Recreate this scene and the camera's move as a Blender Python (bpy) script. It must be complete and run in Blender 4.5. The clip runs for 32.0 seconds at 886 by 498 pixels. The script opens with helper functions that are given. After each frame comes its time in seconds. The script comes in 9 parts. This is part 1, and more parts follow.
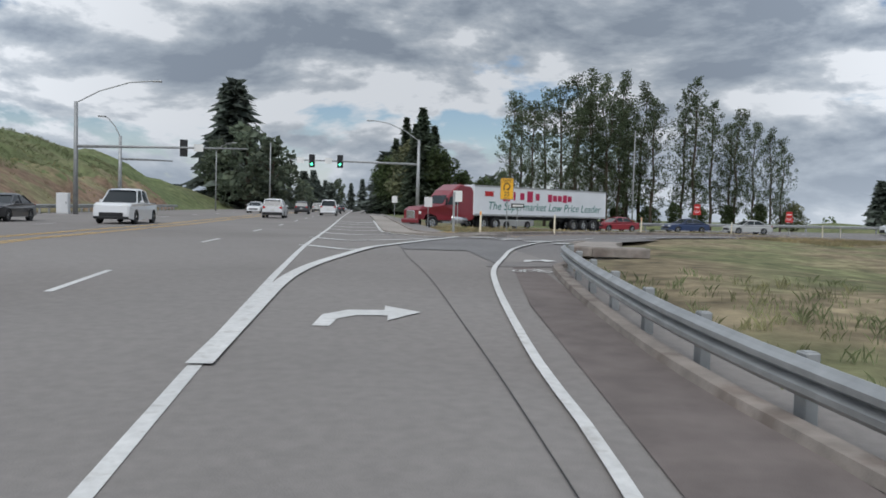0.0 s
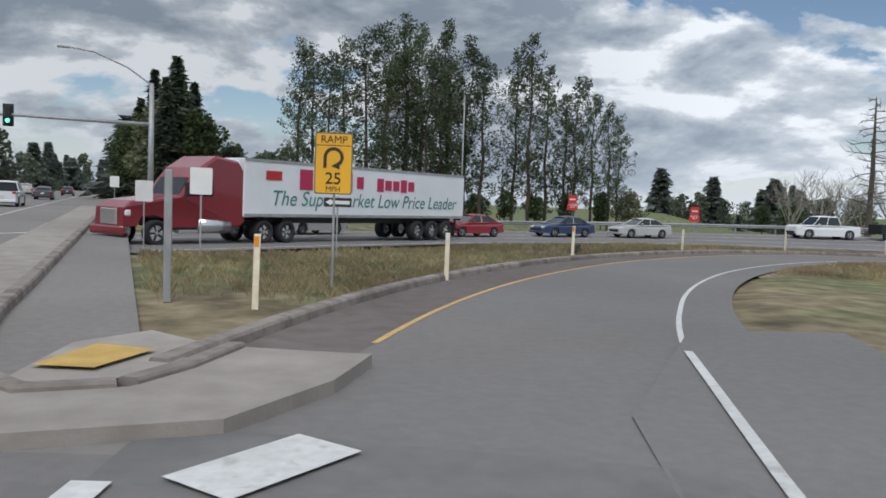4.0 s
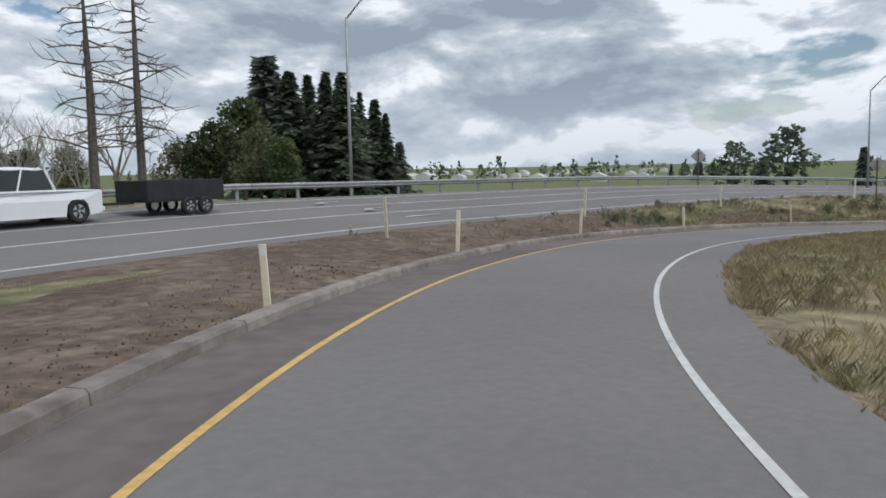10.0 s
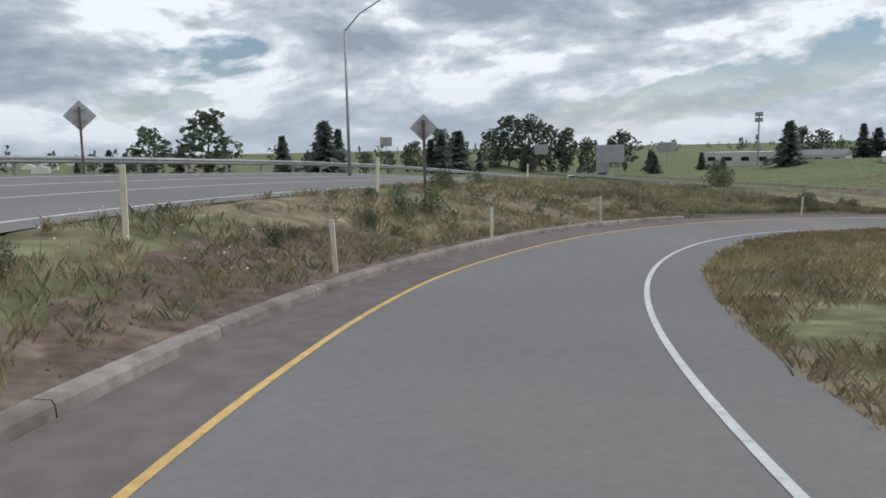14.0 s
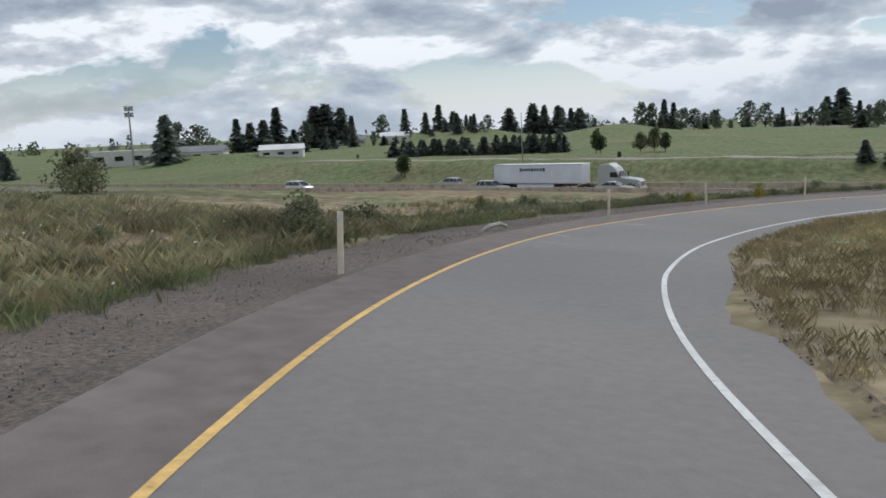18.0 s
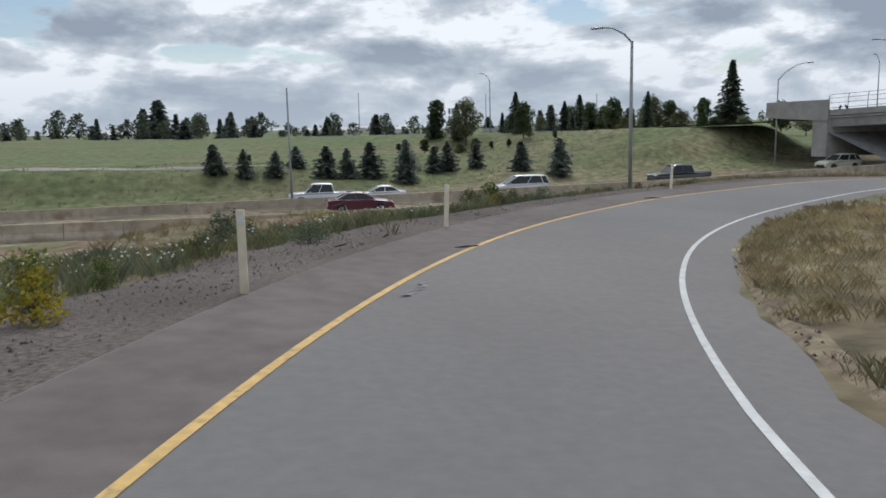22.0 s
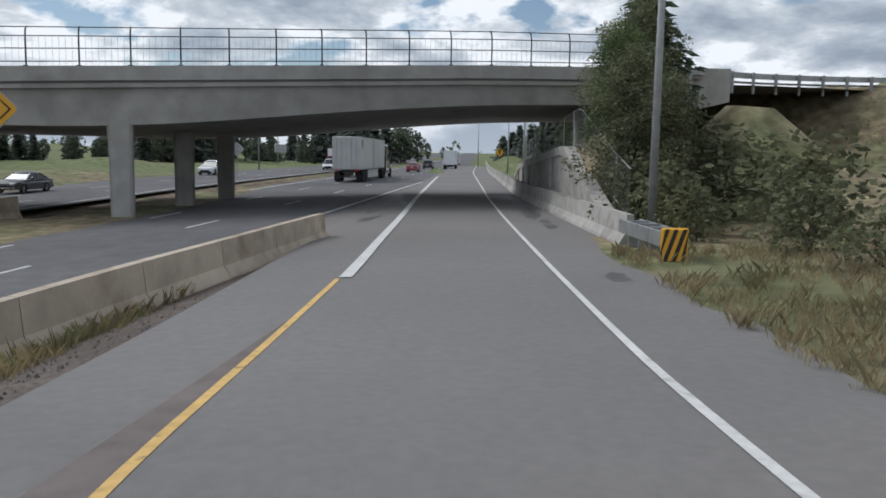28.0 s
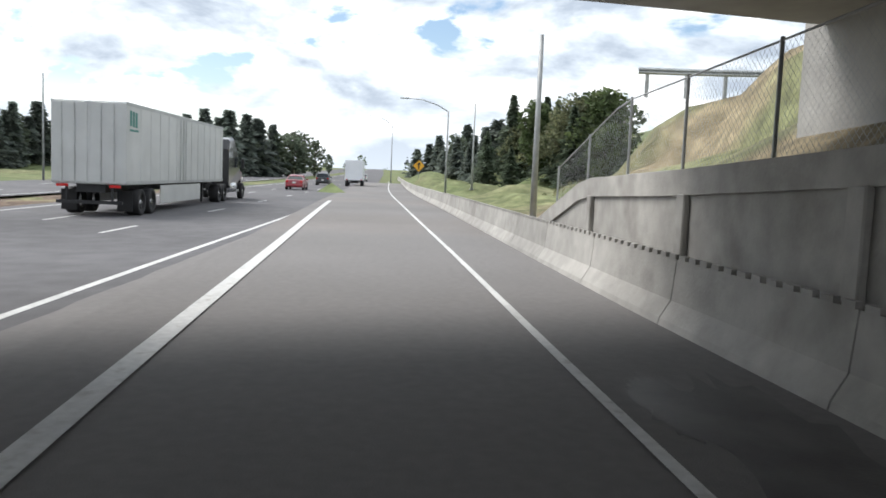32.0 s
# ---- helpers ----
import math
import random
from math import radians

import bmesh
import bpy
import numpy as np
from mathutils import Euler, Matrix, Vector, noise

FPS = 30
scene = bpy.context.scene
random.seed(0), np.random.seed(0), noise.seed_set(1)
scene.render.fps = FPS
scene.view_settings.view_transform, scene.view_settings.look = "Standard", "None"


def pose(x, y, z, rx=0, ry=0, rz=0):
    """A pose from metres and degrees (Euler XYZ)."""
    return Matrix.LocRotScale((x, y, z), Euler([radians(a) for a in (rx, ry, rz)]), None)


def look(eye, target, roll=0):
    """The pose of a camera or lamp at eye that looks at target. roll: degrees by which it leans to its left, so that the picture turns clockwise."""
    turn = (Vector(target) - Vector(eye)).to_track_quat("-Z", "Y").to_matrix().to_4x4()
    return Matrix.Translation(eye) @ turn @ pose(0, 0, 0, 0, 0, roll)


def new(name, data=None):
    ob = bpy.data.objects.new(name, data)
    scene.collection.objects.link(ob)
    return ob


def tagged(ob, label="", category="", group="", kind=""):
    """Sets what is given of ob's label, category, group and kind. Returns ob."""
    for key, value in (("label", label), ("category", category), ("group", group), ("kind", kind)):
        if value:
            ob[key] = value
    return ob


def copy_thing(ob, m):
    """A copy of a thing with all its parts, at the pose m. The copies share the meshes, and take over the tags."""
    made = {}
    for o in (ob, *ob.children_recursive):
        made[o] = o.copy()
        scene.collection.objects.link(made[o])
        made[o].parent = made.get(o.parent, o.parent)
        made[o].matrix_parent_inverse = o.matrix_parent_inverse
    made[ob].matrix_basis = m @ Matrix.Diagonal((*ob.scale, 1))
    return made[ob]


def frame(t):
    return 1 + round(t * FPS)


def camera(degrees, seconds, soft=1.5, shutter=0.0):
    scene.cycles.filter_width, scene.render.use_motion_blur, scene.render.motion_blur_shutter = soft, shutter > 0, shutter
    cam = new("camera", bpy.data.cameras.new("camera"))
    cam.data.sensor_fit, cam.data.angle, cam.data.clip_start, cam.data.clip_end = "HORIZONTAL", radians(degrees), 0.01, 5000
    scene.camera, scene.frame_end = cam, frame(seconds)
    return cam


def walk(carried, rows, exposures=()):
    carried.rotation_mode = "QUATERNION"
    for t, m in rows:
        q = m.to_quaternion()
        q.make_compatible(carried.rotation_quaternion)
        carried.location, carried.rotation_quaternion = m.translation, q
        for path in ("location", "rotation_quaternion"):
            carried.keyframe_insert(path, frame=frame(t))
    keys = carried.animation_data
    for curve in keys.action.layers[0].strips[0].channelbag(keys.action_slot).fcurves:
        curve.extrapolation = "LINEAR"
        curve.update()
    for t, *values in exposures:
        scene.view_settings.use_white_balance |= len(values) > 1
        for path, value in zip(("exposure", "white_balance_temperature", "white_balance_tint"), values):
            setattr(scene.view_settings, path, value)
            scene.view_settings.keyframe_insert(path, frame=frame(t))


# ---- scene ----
cam = camera(58.45, 32.0, soft=1.7)
PATH = [
    (0.0, -0.000, -0.000, 1.850, 87.436, -1.564, 0.064),
    (0.5, -0.392, 3.703, 2.032, 87.268, -1.437, 0.020),
    (1.0, -0.745, 7.483, 2.208, 87.192, -1.383, -0.332),
    (1.5, -0.952, 11.407, 2.354, 87.175, -1.517, -1.037),
    (2.0, -0.855, 15.368, 2.462, 87.191, -1.658, -2.977),
    (2.5, -0.629, 19.115, 2.557, 87.158, -1.731, -5.855),
    (3.0, -0.159, 22.737, 2.647, 87.029, -1.859, -8.924),
    (3.5, 0.513, 26.269, 2.697, 86.838, -1.987, -12.213),
    (4.0, 1.394, 29.738, 2.681, 86.620, -2.057, -15.747),
    (4.5, 2.505, 33.168, 2.641, 86.409, -2.013, -19.565),
    (5.0, 3.872, 36.574, 2.620, 86.240, -1.798, -23.715),
    (5.5, 5.577, 40.002, 2.623, 86.053, -1.492, -27.969),
    (6.0, 7.508, 43.334, 2.629, 85.786, -1.151, -32.177),
    (6.5, 9.693, 46.479, 2.628, 85.612, -0.859, -36.472),
    (7.0, 12.052, 49.385, 2.606, 85.395, -0.492, -40.933),
    (7.5, 14.656, 52.083, 2.582, 85.097, -0.038, -45.734),
    (8.0, 17.526, 54.595, 2.571, 84.803, 0.450, -50.498),
    (8.5, 20.749, 57.014, 2.554, 84.541, 0.905, -55.181),
    (9.0, 24.250, 59.218, 2.523, 84.408, 1.197, -59.828),
    (9.5, 27.757, 61.112, 2.455, 84.204, 1.184, -64.469),
    (10.0, 31.344, 62.720, 2.387, 84.097, 1.182, -68.931),
    (10.5, 35.288, 64.099, 2.297, 83.906, 1.289, -73.804),
    (11.0, 39.575, 65.182, 2.177, 83.706, 1.452, -78.752),
    (11.5, 43.936, 65.892, 2.047, 83.547, 1.513, -83.718),
    (12.0, 48.252, 66.225, 1.920, 83.305, 1.499, -88.804),
    (12.5, 52.596, 66.183, 1.777, 83.211, 1.473, -93.926),
    (13.0, 57.070, 65.739, 1.604, 83.014, 1.417, -99.138),
    (13.5, 61.599, 64.862, 1.395, 82.898, 1.293, -104.196),
    (14.0, 66.121, 63.584, 1.171, 82.766, 1.188, -109.326),
    (14.5, 70.596, 61.865, 0.962, 82.594, 1.233, -114.416),
    (15.0, 74.878, 59.782, 0.719, 82.402, 1.307, -119.537),
    (15.5, 78.875, 57.354, 0.480, 82.184, 1.533, -124.723),
    (16.0, 82.579, 54.580, 0.282, 82.028, 1.772, -129.926),
    (16.5, 85.992, 51.493, 0.089, 81.908, 2.005, -135.234),
    (17.0, 89.102, 48.098, -0.132, 81.797, 2.215, -140.710),
    (17.5, 91.891, 44.384, -0.384, 81.669, 2.385, -146.398),
    (18.0, 94.340, 40.337, -0.669, 81.499, 2.497, -152.326),
    (18.5, 96.380, 35.922, -0.970, 81.323, 2.505, -158.131),
    (19.0, 98.018, 31.316, -1.260, 81.154, 2.448, -163.828),
    (19.5, 99.047, 26.327, -1.536, 81.001, 2.308, -169.878),
    (20.0, 99.774, 21.422, -1.844, 80.907, 2.135, -175.567),
    (20.5, 100.039, 16.598, -2.202, 80.850, 1.917, -181.281),
    (21.0, 99.745, 11.753, -2.562, 80.975, 1.694, -187.037),
    (21.5, 99.047, 7.007, -2.871, 81.089, 1.514, -192.865),
    (22.0, 97.830, 2.366, -3.097, 81.209, 1.234, -198.688),
    (22.5, 96.091, -2.023, -3.291, 81.425, 1.018, -204.504),
    (23.0, 93.930, -6.187, -3.476, 81.603, 0.932, -210.467),
    (23.5, 91.372, -10.097, -3.666, 81.779, 1.038, -216.435),
    (24.0, 88.472, -13.738, -3.866, 81.861, 1.154, -222.465),
    (24.5, 85.137, -17.088, -4.033, 81.983, 1.212, -228.536),
    (25.0, 81.398, -20.087, -4.155, 82.053, 1.169, -234.278),
    (25.5, 77.299, -22.765, -4.269, 82.104, 1.066, -239.654),
    (26.0, 73.025, -24.921, -4.316, 82.218, 0.865, -245.445),
    (26.5, 68.811, -26.613, -4.363, 82.472, 0.442, -251.300),
    (27.0, 64.627, -27.919, -4.442, 82.807, -0.100, -256.594),
    (27.5, 60.408, -28.862, -4.590, 83.078, -0.555, -261.357),
    (28.0, 56.089, -29.534, -4.776, 83.320, -0.903, -265.308),
    (28.5, 51.613, -30.039, -4.972, 83.592, -1.315, -267.920),
    (29.0, 46.948, -30.492, -5.138, 83.808, -1.891, -269.430),
    (29.5, 42.054, -30.923, -5.217, 83.966, -2.535, -270.141),
    (30.0, 36.907, -31.295, -5.273, 84.145, -3.005, -270.654),
    (30.5, 31.519, -31.606, -5.329, 84.409, -3.171, -271.068),
    (31.0, 25.931, -31.882, -5.361, 84.591, -3.096, -271.379),
    (31.5, 20.188, -32.148, -5.348, 84.736, -2.819, -271.770),
    (32.0, 14.306, -32.446, -5.313, 84.749, -2.350, -272.101),
]
walk(cam, [(t, pose(*p)) for t, *p in PATH],
     exposures=[(0.0, 0.0, 6200, 10), (27.5, 0.0, 6200, 10), (29.5, 0.2, 6250, 10), (30.0, 0.35, 6300, 10), (31.0, 1.2, 6500, 10), (31.5, 1.15, 6500, 10), (32.0, 0.95, 6500, 10)])

# ---- sky and sun ----
world = bpy.data.worlds.new("sky")
scene.world = world
world.use_nodes = True
SUN_EL, SUN_AZ = radians(52), radians(200)


def sky():
    nt = world.node_tree
    nt.nodes.clear()
    n = nt.nodes.new
    link = nt.links.new
    tex = n("ShaderNodeTexSky")
    tex.sky_type, tex.sun_disc = "NISHITA", False
    tex.sun_elevation, tex.sun_rotation = SUN_EL, SUN_AZ
    tex.air_density, tex.dust_density = 1.0, 0.6
    co = n("ShaderNodeTexCoord")
    sep = n("ShaderNodeSeparateXYZ")
    link(co.outputs["Generated"], sep.inputs[0])
    # clouds: noise over the direction, flattened; the difference to a point higher up lights their tops
    def cloud(scale, detail, rough, seed, lift=0.0, flat_=2.6, dist=0.25):
        m = n("ShaderNodeMapping")
        m.inputs["Location"].default_value = (seed, seed * 1.7, lift)
        m.inputs["Scale"].default_value = (scale, scale, scale * flat_)
        link(co.outputs["Generated"], m.inputs[0])
        t = n("ShaderNodeTexNoise")
        t.inputs["Scale"].default_value = 1.0
        t.inputs["Detail"].default_value = detail
        t.inputs["Roughness"].default_value = rough
        t.inputs["Distortion"].default_value = dist
        link(m.outputs[0], t.inputs[0])
        return t.outputs[0]

    def ramp(src, stops):
        r = n("ShaderNodeValToRGB")
        r.color_ramp.elements[0].position, r.color_ramp.elements[0].color = stops[0][0], (*stops[0][1], 1)
        r.color_ramp.elements[1].position, r.color_ramp.elements[1].color = stops[-1][0], (*stops[-1][1], 1)
        for p, c in stops[1:-1]:
            e = r.color_ramp.elements.new(p)
            e.color = (*c, 1)
        link(src, r.inputs[0])
        return r.outputs[0]

    def math_(op, x, y, k=None):
        m = n("ShaderNodeMath"); m.operation = op
        for i, v in enumerate((x, y) if k is None else (x, y, k)):
            if isinstance(v, (int, float)):
                m.inputs[i].default_value = v
            else:
                link(v, m.inputs[i])
        return m.outputs[0]

    def billow(scale, seed, lift):
        """Rounded heads: distance to the nearest of many centres, in octaves, bent by noise."""
        m = n("ShaderNodeMapping")
        m.inputs["Location"].default_value = (seed, seed * 1.3, lift)
        m.inputs["Scale"].default_value = (scale, scale, scale * 2.0)
        link(co.outputs["Generated"], m.inputs[0])
        v = n("ShaderNodeTexVoronoi")
        v.feature, v.normalize = "F1", True
        v.inputs["Scale"].default_value, v.inputs["Detail"].default_value, v.inputs["Roughness"].default_value = 1.0, 4.0, 0.55
        link(m.outputs[0], v.inputs["Vector"])
        return v.outputs["Distance"]

    body = cloud(3.4, 9, 0.55, 5.3, 0, 2.6)
    heads = billow(6.0, 2.7, 0.0)
    heads_up = billow(6.0, 2.7, 0.22)
    dens = math_("MULTIPLY_ADD", heads, -0.22, math_("ADD", body, 0.085))
    cover = ramp(dens, [(0.408, (0, 0, 0)), (0.452, (1, 1, 1))])
    lo = cloud(4.2, 11, 0.57, 9.1, 0.0, 2.5)
    hi = cloud(4.2, 11, 0.57, 9.1, 0.30, 2.5)
    relief = math_("ADD", math_("SUBTRACT", lo, hi), math_("MULTIPLY", math_("SUBTRACT", heads_up, heads), 0.30))
    tone = math_("MULTIPLY_ADD", math_("SUBTRACT", 0.5, dens), 0.75, math_("ADD", relief, 0.5))
    shade = ramp(tone, [(0.34, (0.455, 0.525, 0.62)), (0.43, (0.66, 0.735, 0.82)), (0.50, (0.89, 0.95, 1.01)), (0.56, (1.33, 1.36, 1.39))])
    thick = n("ShaderNodeMapRange")
    thick.interpolation_type = "SMOOTHSTEP"
    thick.inputs[1].default_value, thick.inputs[2].default_value = 0.80, 1.0
    thick.inputs[3].default_value, thick.inputs[4].default_value = 1.0, 0.70
    link(sep.outputs[1], thick.inputs[0])
    dim = n("ShaderNodeMix"); dim.data_type = "RGBA"; dim.blend_type = "MULTIPLY"
    dim.inputs["Factor"].default_value = 1.0
    link(shade, dim.inputs["A"]); link(thick.outputs[0], dim.inputs["B"])
    shade = dim.outputs["Result"]
    low = n("ShaderNodeMapRange")
    low.inputs[1].default_value, low.inputs[2].default_value = 0.0, 0.10
    low.inputs[3].default_value, low.inputs[4].default_value = 1.0, 0.0
    link(sep.outputs[2], low.inputs[0])
    mix0 = n("ShaderNodeMix"); mix0.data_type = "RGBA"
    mix0.inputs["B"].default_value = (0.78, 0.86, 0.95, 1)
    link(shade, mix0.inputs["A"])
    lowm = n("ShaderNodeMath"); lowm.operation = "MULTIPLY"; lowm.inputs[1].default_value = 0.55
    link(low.outputs[0], lowm.inputs[0]); link(lowm.outputs[0], mix0.inputs["Factor"])
    blue = n("ShaderNodeMix"); blue.data_type = "RGBA"; blue.blend_type = "MULTIPLY"
    blue.inputs["Factor"].default_value = 1.0
    blue.inputs["B"].default_value = (0.12, 0.12, 0.12, 1)
    link(tex.outputs[0], blue.inputs["A"])
    mix = n("ShaderNodeMix"); mix.data_type = "RGBA"
    haze = n("ShaderNodeMath"); haze.operation = "MAXIMUM"
    link(cover, haze.inputs[0]); link(low.outputs[0], haze.inputs[1])
    link(haze.outputs[0], mix.inputs["Factor"])
    link(blue.outputs["Result"], mix.inputs["A"]); link(mix0.outputs["Result"], mix.inputs["B"])
    bg = n("ShaderNodeBackground"); bg.inputs["Strength"].default_value = 0.68
    link(mix.outputs["Result"], bg.inputs[0])
    out = n("ShaderNodeOutputWorld")
    link(bg.outputs[0], out.inputs[0])


sky()
sun_data = bpy.data.lights.new("sun", "SUN")
sun_data.energy, sun_data.angle, sun_data.color = 1.9, radians(32), (1.0, 0.975, 0.94)
sun = new("sun", sun_data)
sun_dir = Vector((math.sin(SUN_AZ) * math.cos(SUN_EL), math.cos(SUN_AZ) * math.cos(SUN_EL), math.sin(SUN_EL)))
sun.matrix_world = look(sun_dir * 100, (0, 0, 0))


# ---- materials ----
def mat(name, colour, rough=0.8, metal=0.0, vary=0.25, scale=2.0, big=0.15, big_scale=0.12, bump=0.15, bump_scale=30.0,
        second=None, second_at=0.55, second_scale=0.6, rand=0.0, coat=0.0, spec=0.5, object_space=False):
    m = bpy.data.materials.new(name)
    m.use_nodes = True
    nt = m.node_tree
    n, link = nt.nodes.new, nt.links.new
    bsdf = nt.nodes["Principled BSDF"]
    bsdf.inputs["Roughness"].default_value = rough
    bsdf.inputs["Metallic"].default_value = metal
    bsdf.inputs["Coat Weight"].default_value = coat
    bsdf.inputs["Specular IOR Level"].default_value = spec
    co = n("ShaderNodeTexCoord")
    geo = n("ShaderNodeNewGeometry")
    pos = co.outputs["Object"] if object_space else geo.outputs["Position"]

    def nz(s, detail=6.0):
        t = n("ShaderNodeTexNoise")
        t.inputs["Scale"].default_value, t.inputs["Detail"].default_value = s, detail
        link(pos, t.inputs["Vector"])
        return t.outputs[0]

    base = n("ShaderNodeRGB"); base.outputs[0].default_value = (*colour, 1)
    col = base.outputs[0]
    if second:
        r = n("ShaderNodeMapRange")
        r.inputs[1].default_value, r.inputs[2].default_value = second_at - 0.06, second_at + 0.06
        link(nz(second_scale, 8.0), r.inputs[0])
        mx = n("ShaderNodeMix"); mx.data_type = "RGBA"
        mx.inputs["B"].default_value = (*second, 1)
        link(r.outputs[0], mx.inputs["Factor"]); link(col, mx.inputs["A"])
        col = mx.outputs["Result"]
    for amount, s in ((vary, scale), (big, big_scale)):
        if amount:
            r = n("ShaderNodeMapRange")
            r.inputs[1].default_value, r.inputs[2].default_value = 0.3, 0.7
            r.inputs[3].default_value, r.inputs[4].default_value = 1 - amount, 1 + amount
            link(nz(s), r.inputs[0])
            mx = n("ShaderNodeMix"); mx.data_type = "RGBA"; mx.blend_type = "MULTIPLY"
            mx.inputs["Factor"].default_value = 1.0
            link(col, mx.inputs["A"]); link(r.outputs[0], mx.inputs["B"])
            col = mx.outputs["Result"]
    if rand:
        oi = n("ShaderNodeObjectInfo")
        r = n("ShaderNodeMapRange")
        r.inputs[3].default_value, r.inputs[4].default_value = 1 - rand, 1 + rand
        link(oi.outputs["Random"], r.inputs[0])
        mx = n("ShaderNodeMix"); mx.data_type = "RGBA"; mx.blend_type = "MULTIPLY"
        mx.inputs["Factor"].default_value = 1.0
        link(col, mx.inputs["A"]); link(r.outputs[0], mx.inputs["B"])
        col = mx.outputs["Result"]
    link(col, bsdf.inputs["Base Color"])
    if bump:
        b = n("ShaderNodeBump")
        b.inputs["Strength"].default_value, b.inputs["Distance"].default_value = bump, 0.02
        link(nz(bump_scale), b.inputs["Height"])
        link(b.outputs[0], bsdf.inputs["Normal"])
    return m


def glow(name, colour, strength):
    m = bpy.data.materials.new(name)
    m.use_nodes = True
    b = m.node_tree.nodes["Principled BSDF"]
    b.inputs["Base Color"].default_value = (*colour, 1)
    b.inputs["Emission Color"].default_value = (*colour, 1)
    b.inputs["Emission Strength"].default_value = strength
    return m


def leafmat(name, colour, second, rand=0.2, spread_=0.4):
    m = mat(name, colour, rough=0.65, vary=0.35, scale=0.9, big=0.2, big_scale=0.1, bump=0, second=second, second_at=0.56, second_scale=0.5, rand=rand, spec=0.25)
    nt = m.node_tree
    geo = nt.nodes.new("ShaderNodeNewGeometry")
    r = nt.nodes.new("ShaderNodeMapRange")
    r.inputs[3].default_value, r.inputs[4].default_value = 1 - spread_, 1 + spread_
    nt.links.new(geo.outputs["Random Per Island"], r.inputs[0])
    bsdf = nt.nodes["Principled BSDF"]
    src = bsdf.inputs["Base Color"].links[0].from_socket
    mx = nt.nodes.new("ShaderNodeMix"); mx.data_type = "RGBA"; mx.blend_type = "MULTIPLY"
    mx.inputs["Factor"].default_value = 1.0
    nt.links.new(src, mx.inputs["A"]); nt.links.new(r.outputs[0], mx.inputs["B"])
    nt.links.new(mx.outputs["Result"], bsdf.inputs["Base Color"])
    thin = nt.nodes.new("ShaderNodeBsdfTranslucent")
    nt.links.new(mx.outputs["Result"], thin.inputs["Color"])
    both = nt.nodes.new("ShaderNodeMixShader")
    both.inputs[0].default_value = 0.45
    nt.links.new(bsdf.outputs[0], both.inputs[1]); nt.links.new(thin.outputs[0], both.inputs[2])
    nt.links.new(both.outputs[0], nt.nodes["Material Output"].inputs["Surface"])
    return m


ASPHALT = mat("asphalt", (0.184, 0.175, 0.170), rough=0.9, vary=0.07, scale=7.0, big=0.09, big_scale=0.16, bump=0.35, bump_scale=60,
              second=(0.194, 0.180, 0.171), second_at=0.56, second_scale=0.07, spec=0.3)
ASPHALT_OLD = mat("old_asphalt", (0.222, 0.207, 0.195), rough=0.9, vary=0.08, scale=7.0, big=0.1, big_scale=0.14, bump=0.35, bump_scale=60,
                  second=(0.205, 0.188, 0.176), second_at=0.54, second_scale=0.09, spec=0.3)
ASPHALT_RED = mat("worn_asphalt", (0.148, 0.126, 0.117), rough=0.92, vary=0.16, scale=2.5, big=0.15, big_scale=0.2, bump=0.35, bump_scale=60, spec=0.3)
ASPHALT_DARK = mat("fresh_asphalt", (0.172, 0.167, 0.165), rough=0.9, vary=0.12, scale=3.0, big=0.12, big_scale=0.2, bump=0.35, bump_scale=60, spec=0.3)
ASPHALT_FW = mat("freeway_asphalt", (0.118, 0.115, 0.119), rough=0.9, vary=0.14, scale=1.4, big=0.2, big_scale=0.1, bump=0.3, bump_scale=50, spec=0.3)
TAR = mat("tar_seam", (0.028, 0.027, 0.026), rough=0.7, vary=0.3, bump=0.2)
WET = mat("wet_patch", (0.085, 0.080, 0.077), rough=0.6, vary=0.35, scale=1.5, bump=0.2)
WHITE_LINE = mat("white_road_paint", (0.57, 0.57, 0.555), rough=0.75, vary=0.10, scale=9.0, big=0.1, big_scale=0.7, bump=0.2,
                 second=(0.45, 0.44, 0.42), second_at=0.64, second_scale=5.0)
YELLOW_LINE = mat("yellow_road_paint", (0.60, 0.39, 0.13), rough=0.75, vary=0.16, scale=9.0, big=0.12, big_scale=0.5, bump=0.2,
                  second=(0.30, 0.21, 0.09), second_at=0.66, second_scale=5.0)
KERB = mat("kerb_concrete", (0.240, 0.210, 0.185), rough=0.9, vary=0.25, scale=3.0, big=0.2, big_scale=0.5, bump=0.4, bump_scale=25,
           second=(0.17, 0.14, 0.12), second_at=0.57, second_scale=1.6, rand=0.08)
CONCRETE = mat("concrete", (0.36, 0.345, 0.32), rough=0.9, vary=0.16, scale=2.2, big=0.18, big_scale=0.35, bump=0.3, bump_scale=20,
               second=(0.26, 0.245, 0.225), second_at=0.6, second_scale=0.7, rand=0.05)
BARRIER = mat("tan_barrier_concrete", (0.45, 0.38, 0.30), rough=0.9, vary=0.14, scale=2.2, big=0.15, big_scale=0.4, bump=0.3, bump_scale=20,
              second=(0.30, 0.235, 0.175), second_at=0.58, second_scale=0.8, rand=0.08)
BRIDGE = mat("bridge_concrete", (0.35, 0.34, 0.32), rough=0.9, vary=0.12, scale=1.2, big=0.15, big_scale=0.15, bump=0.25, bump_scale=12,
             second=(0.28, 0.27, 0.255), second_at=0.6, second_scale=0.35)
STEEL = mat("galvanised_steel", (0.42, 0.43, 0.43), rough=0.5, metal=0.75, vary=0.15, scale=3, bump=0.08, rand=0.06)
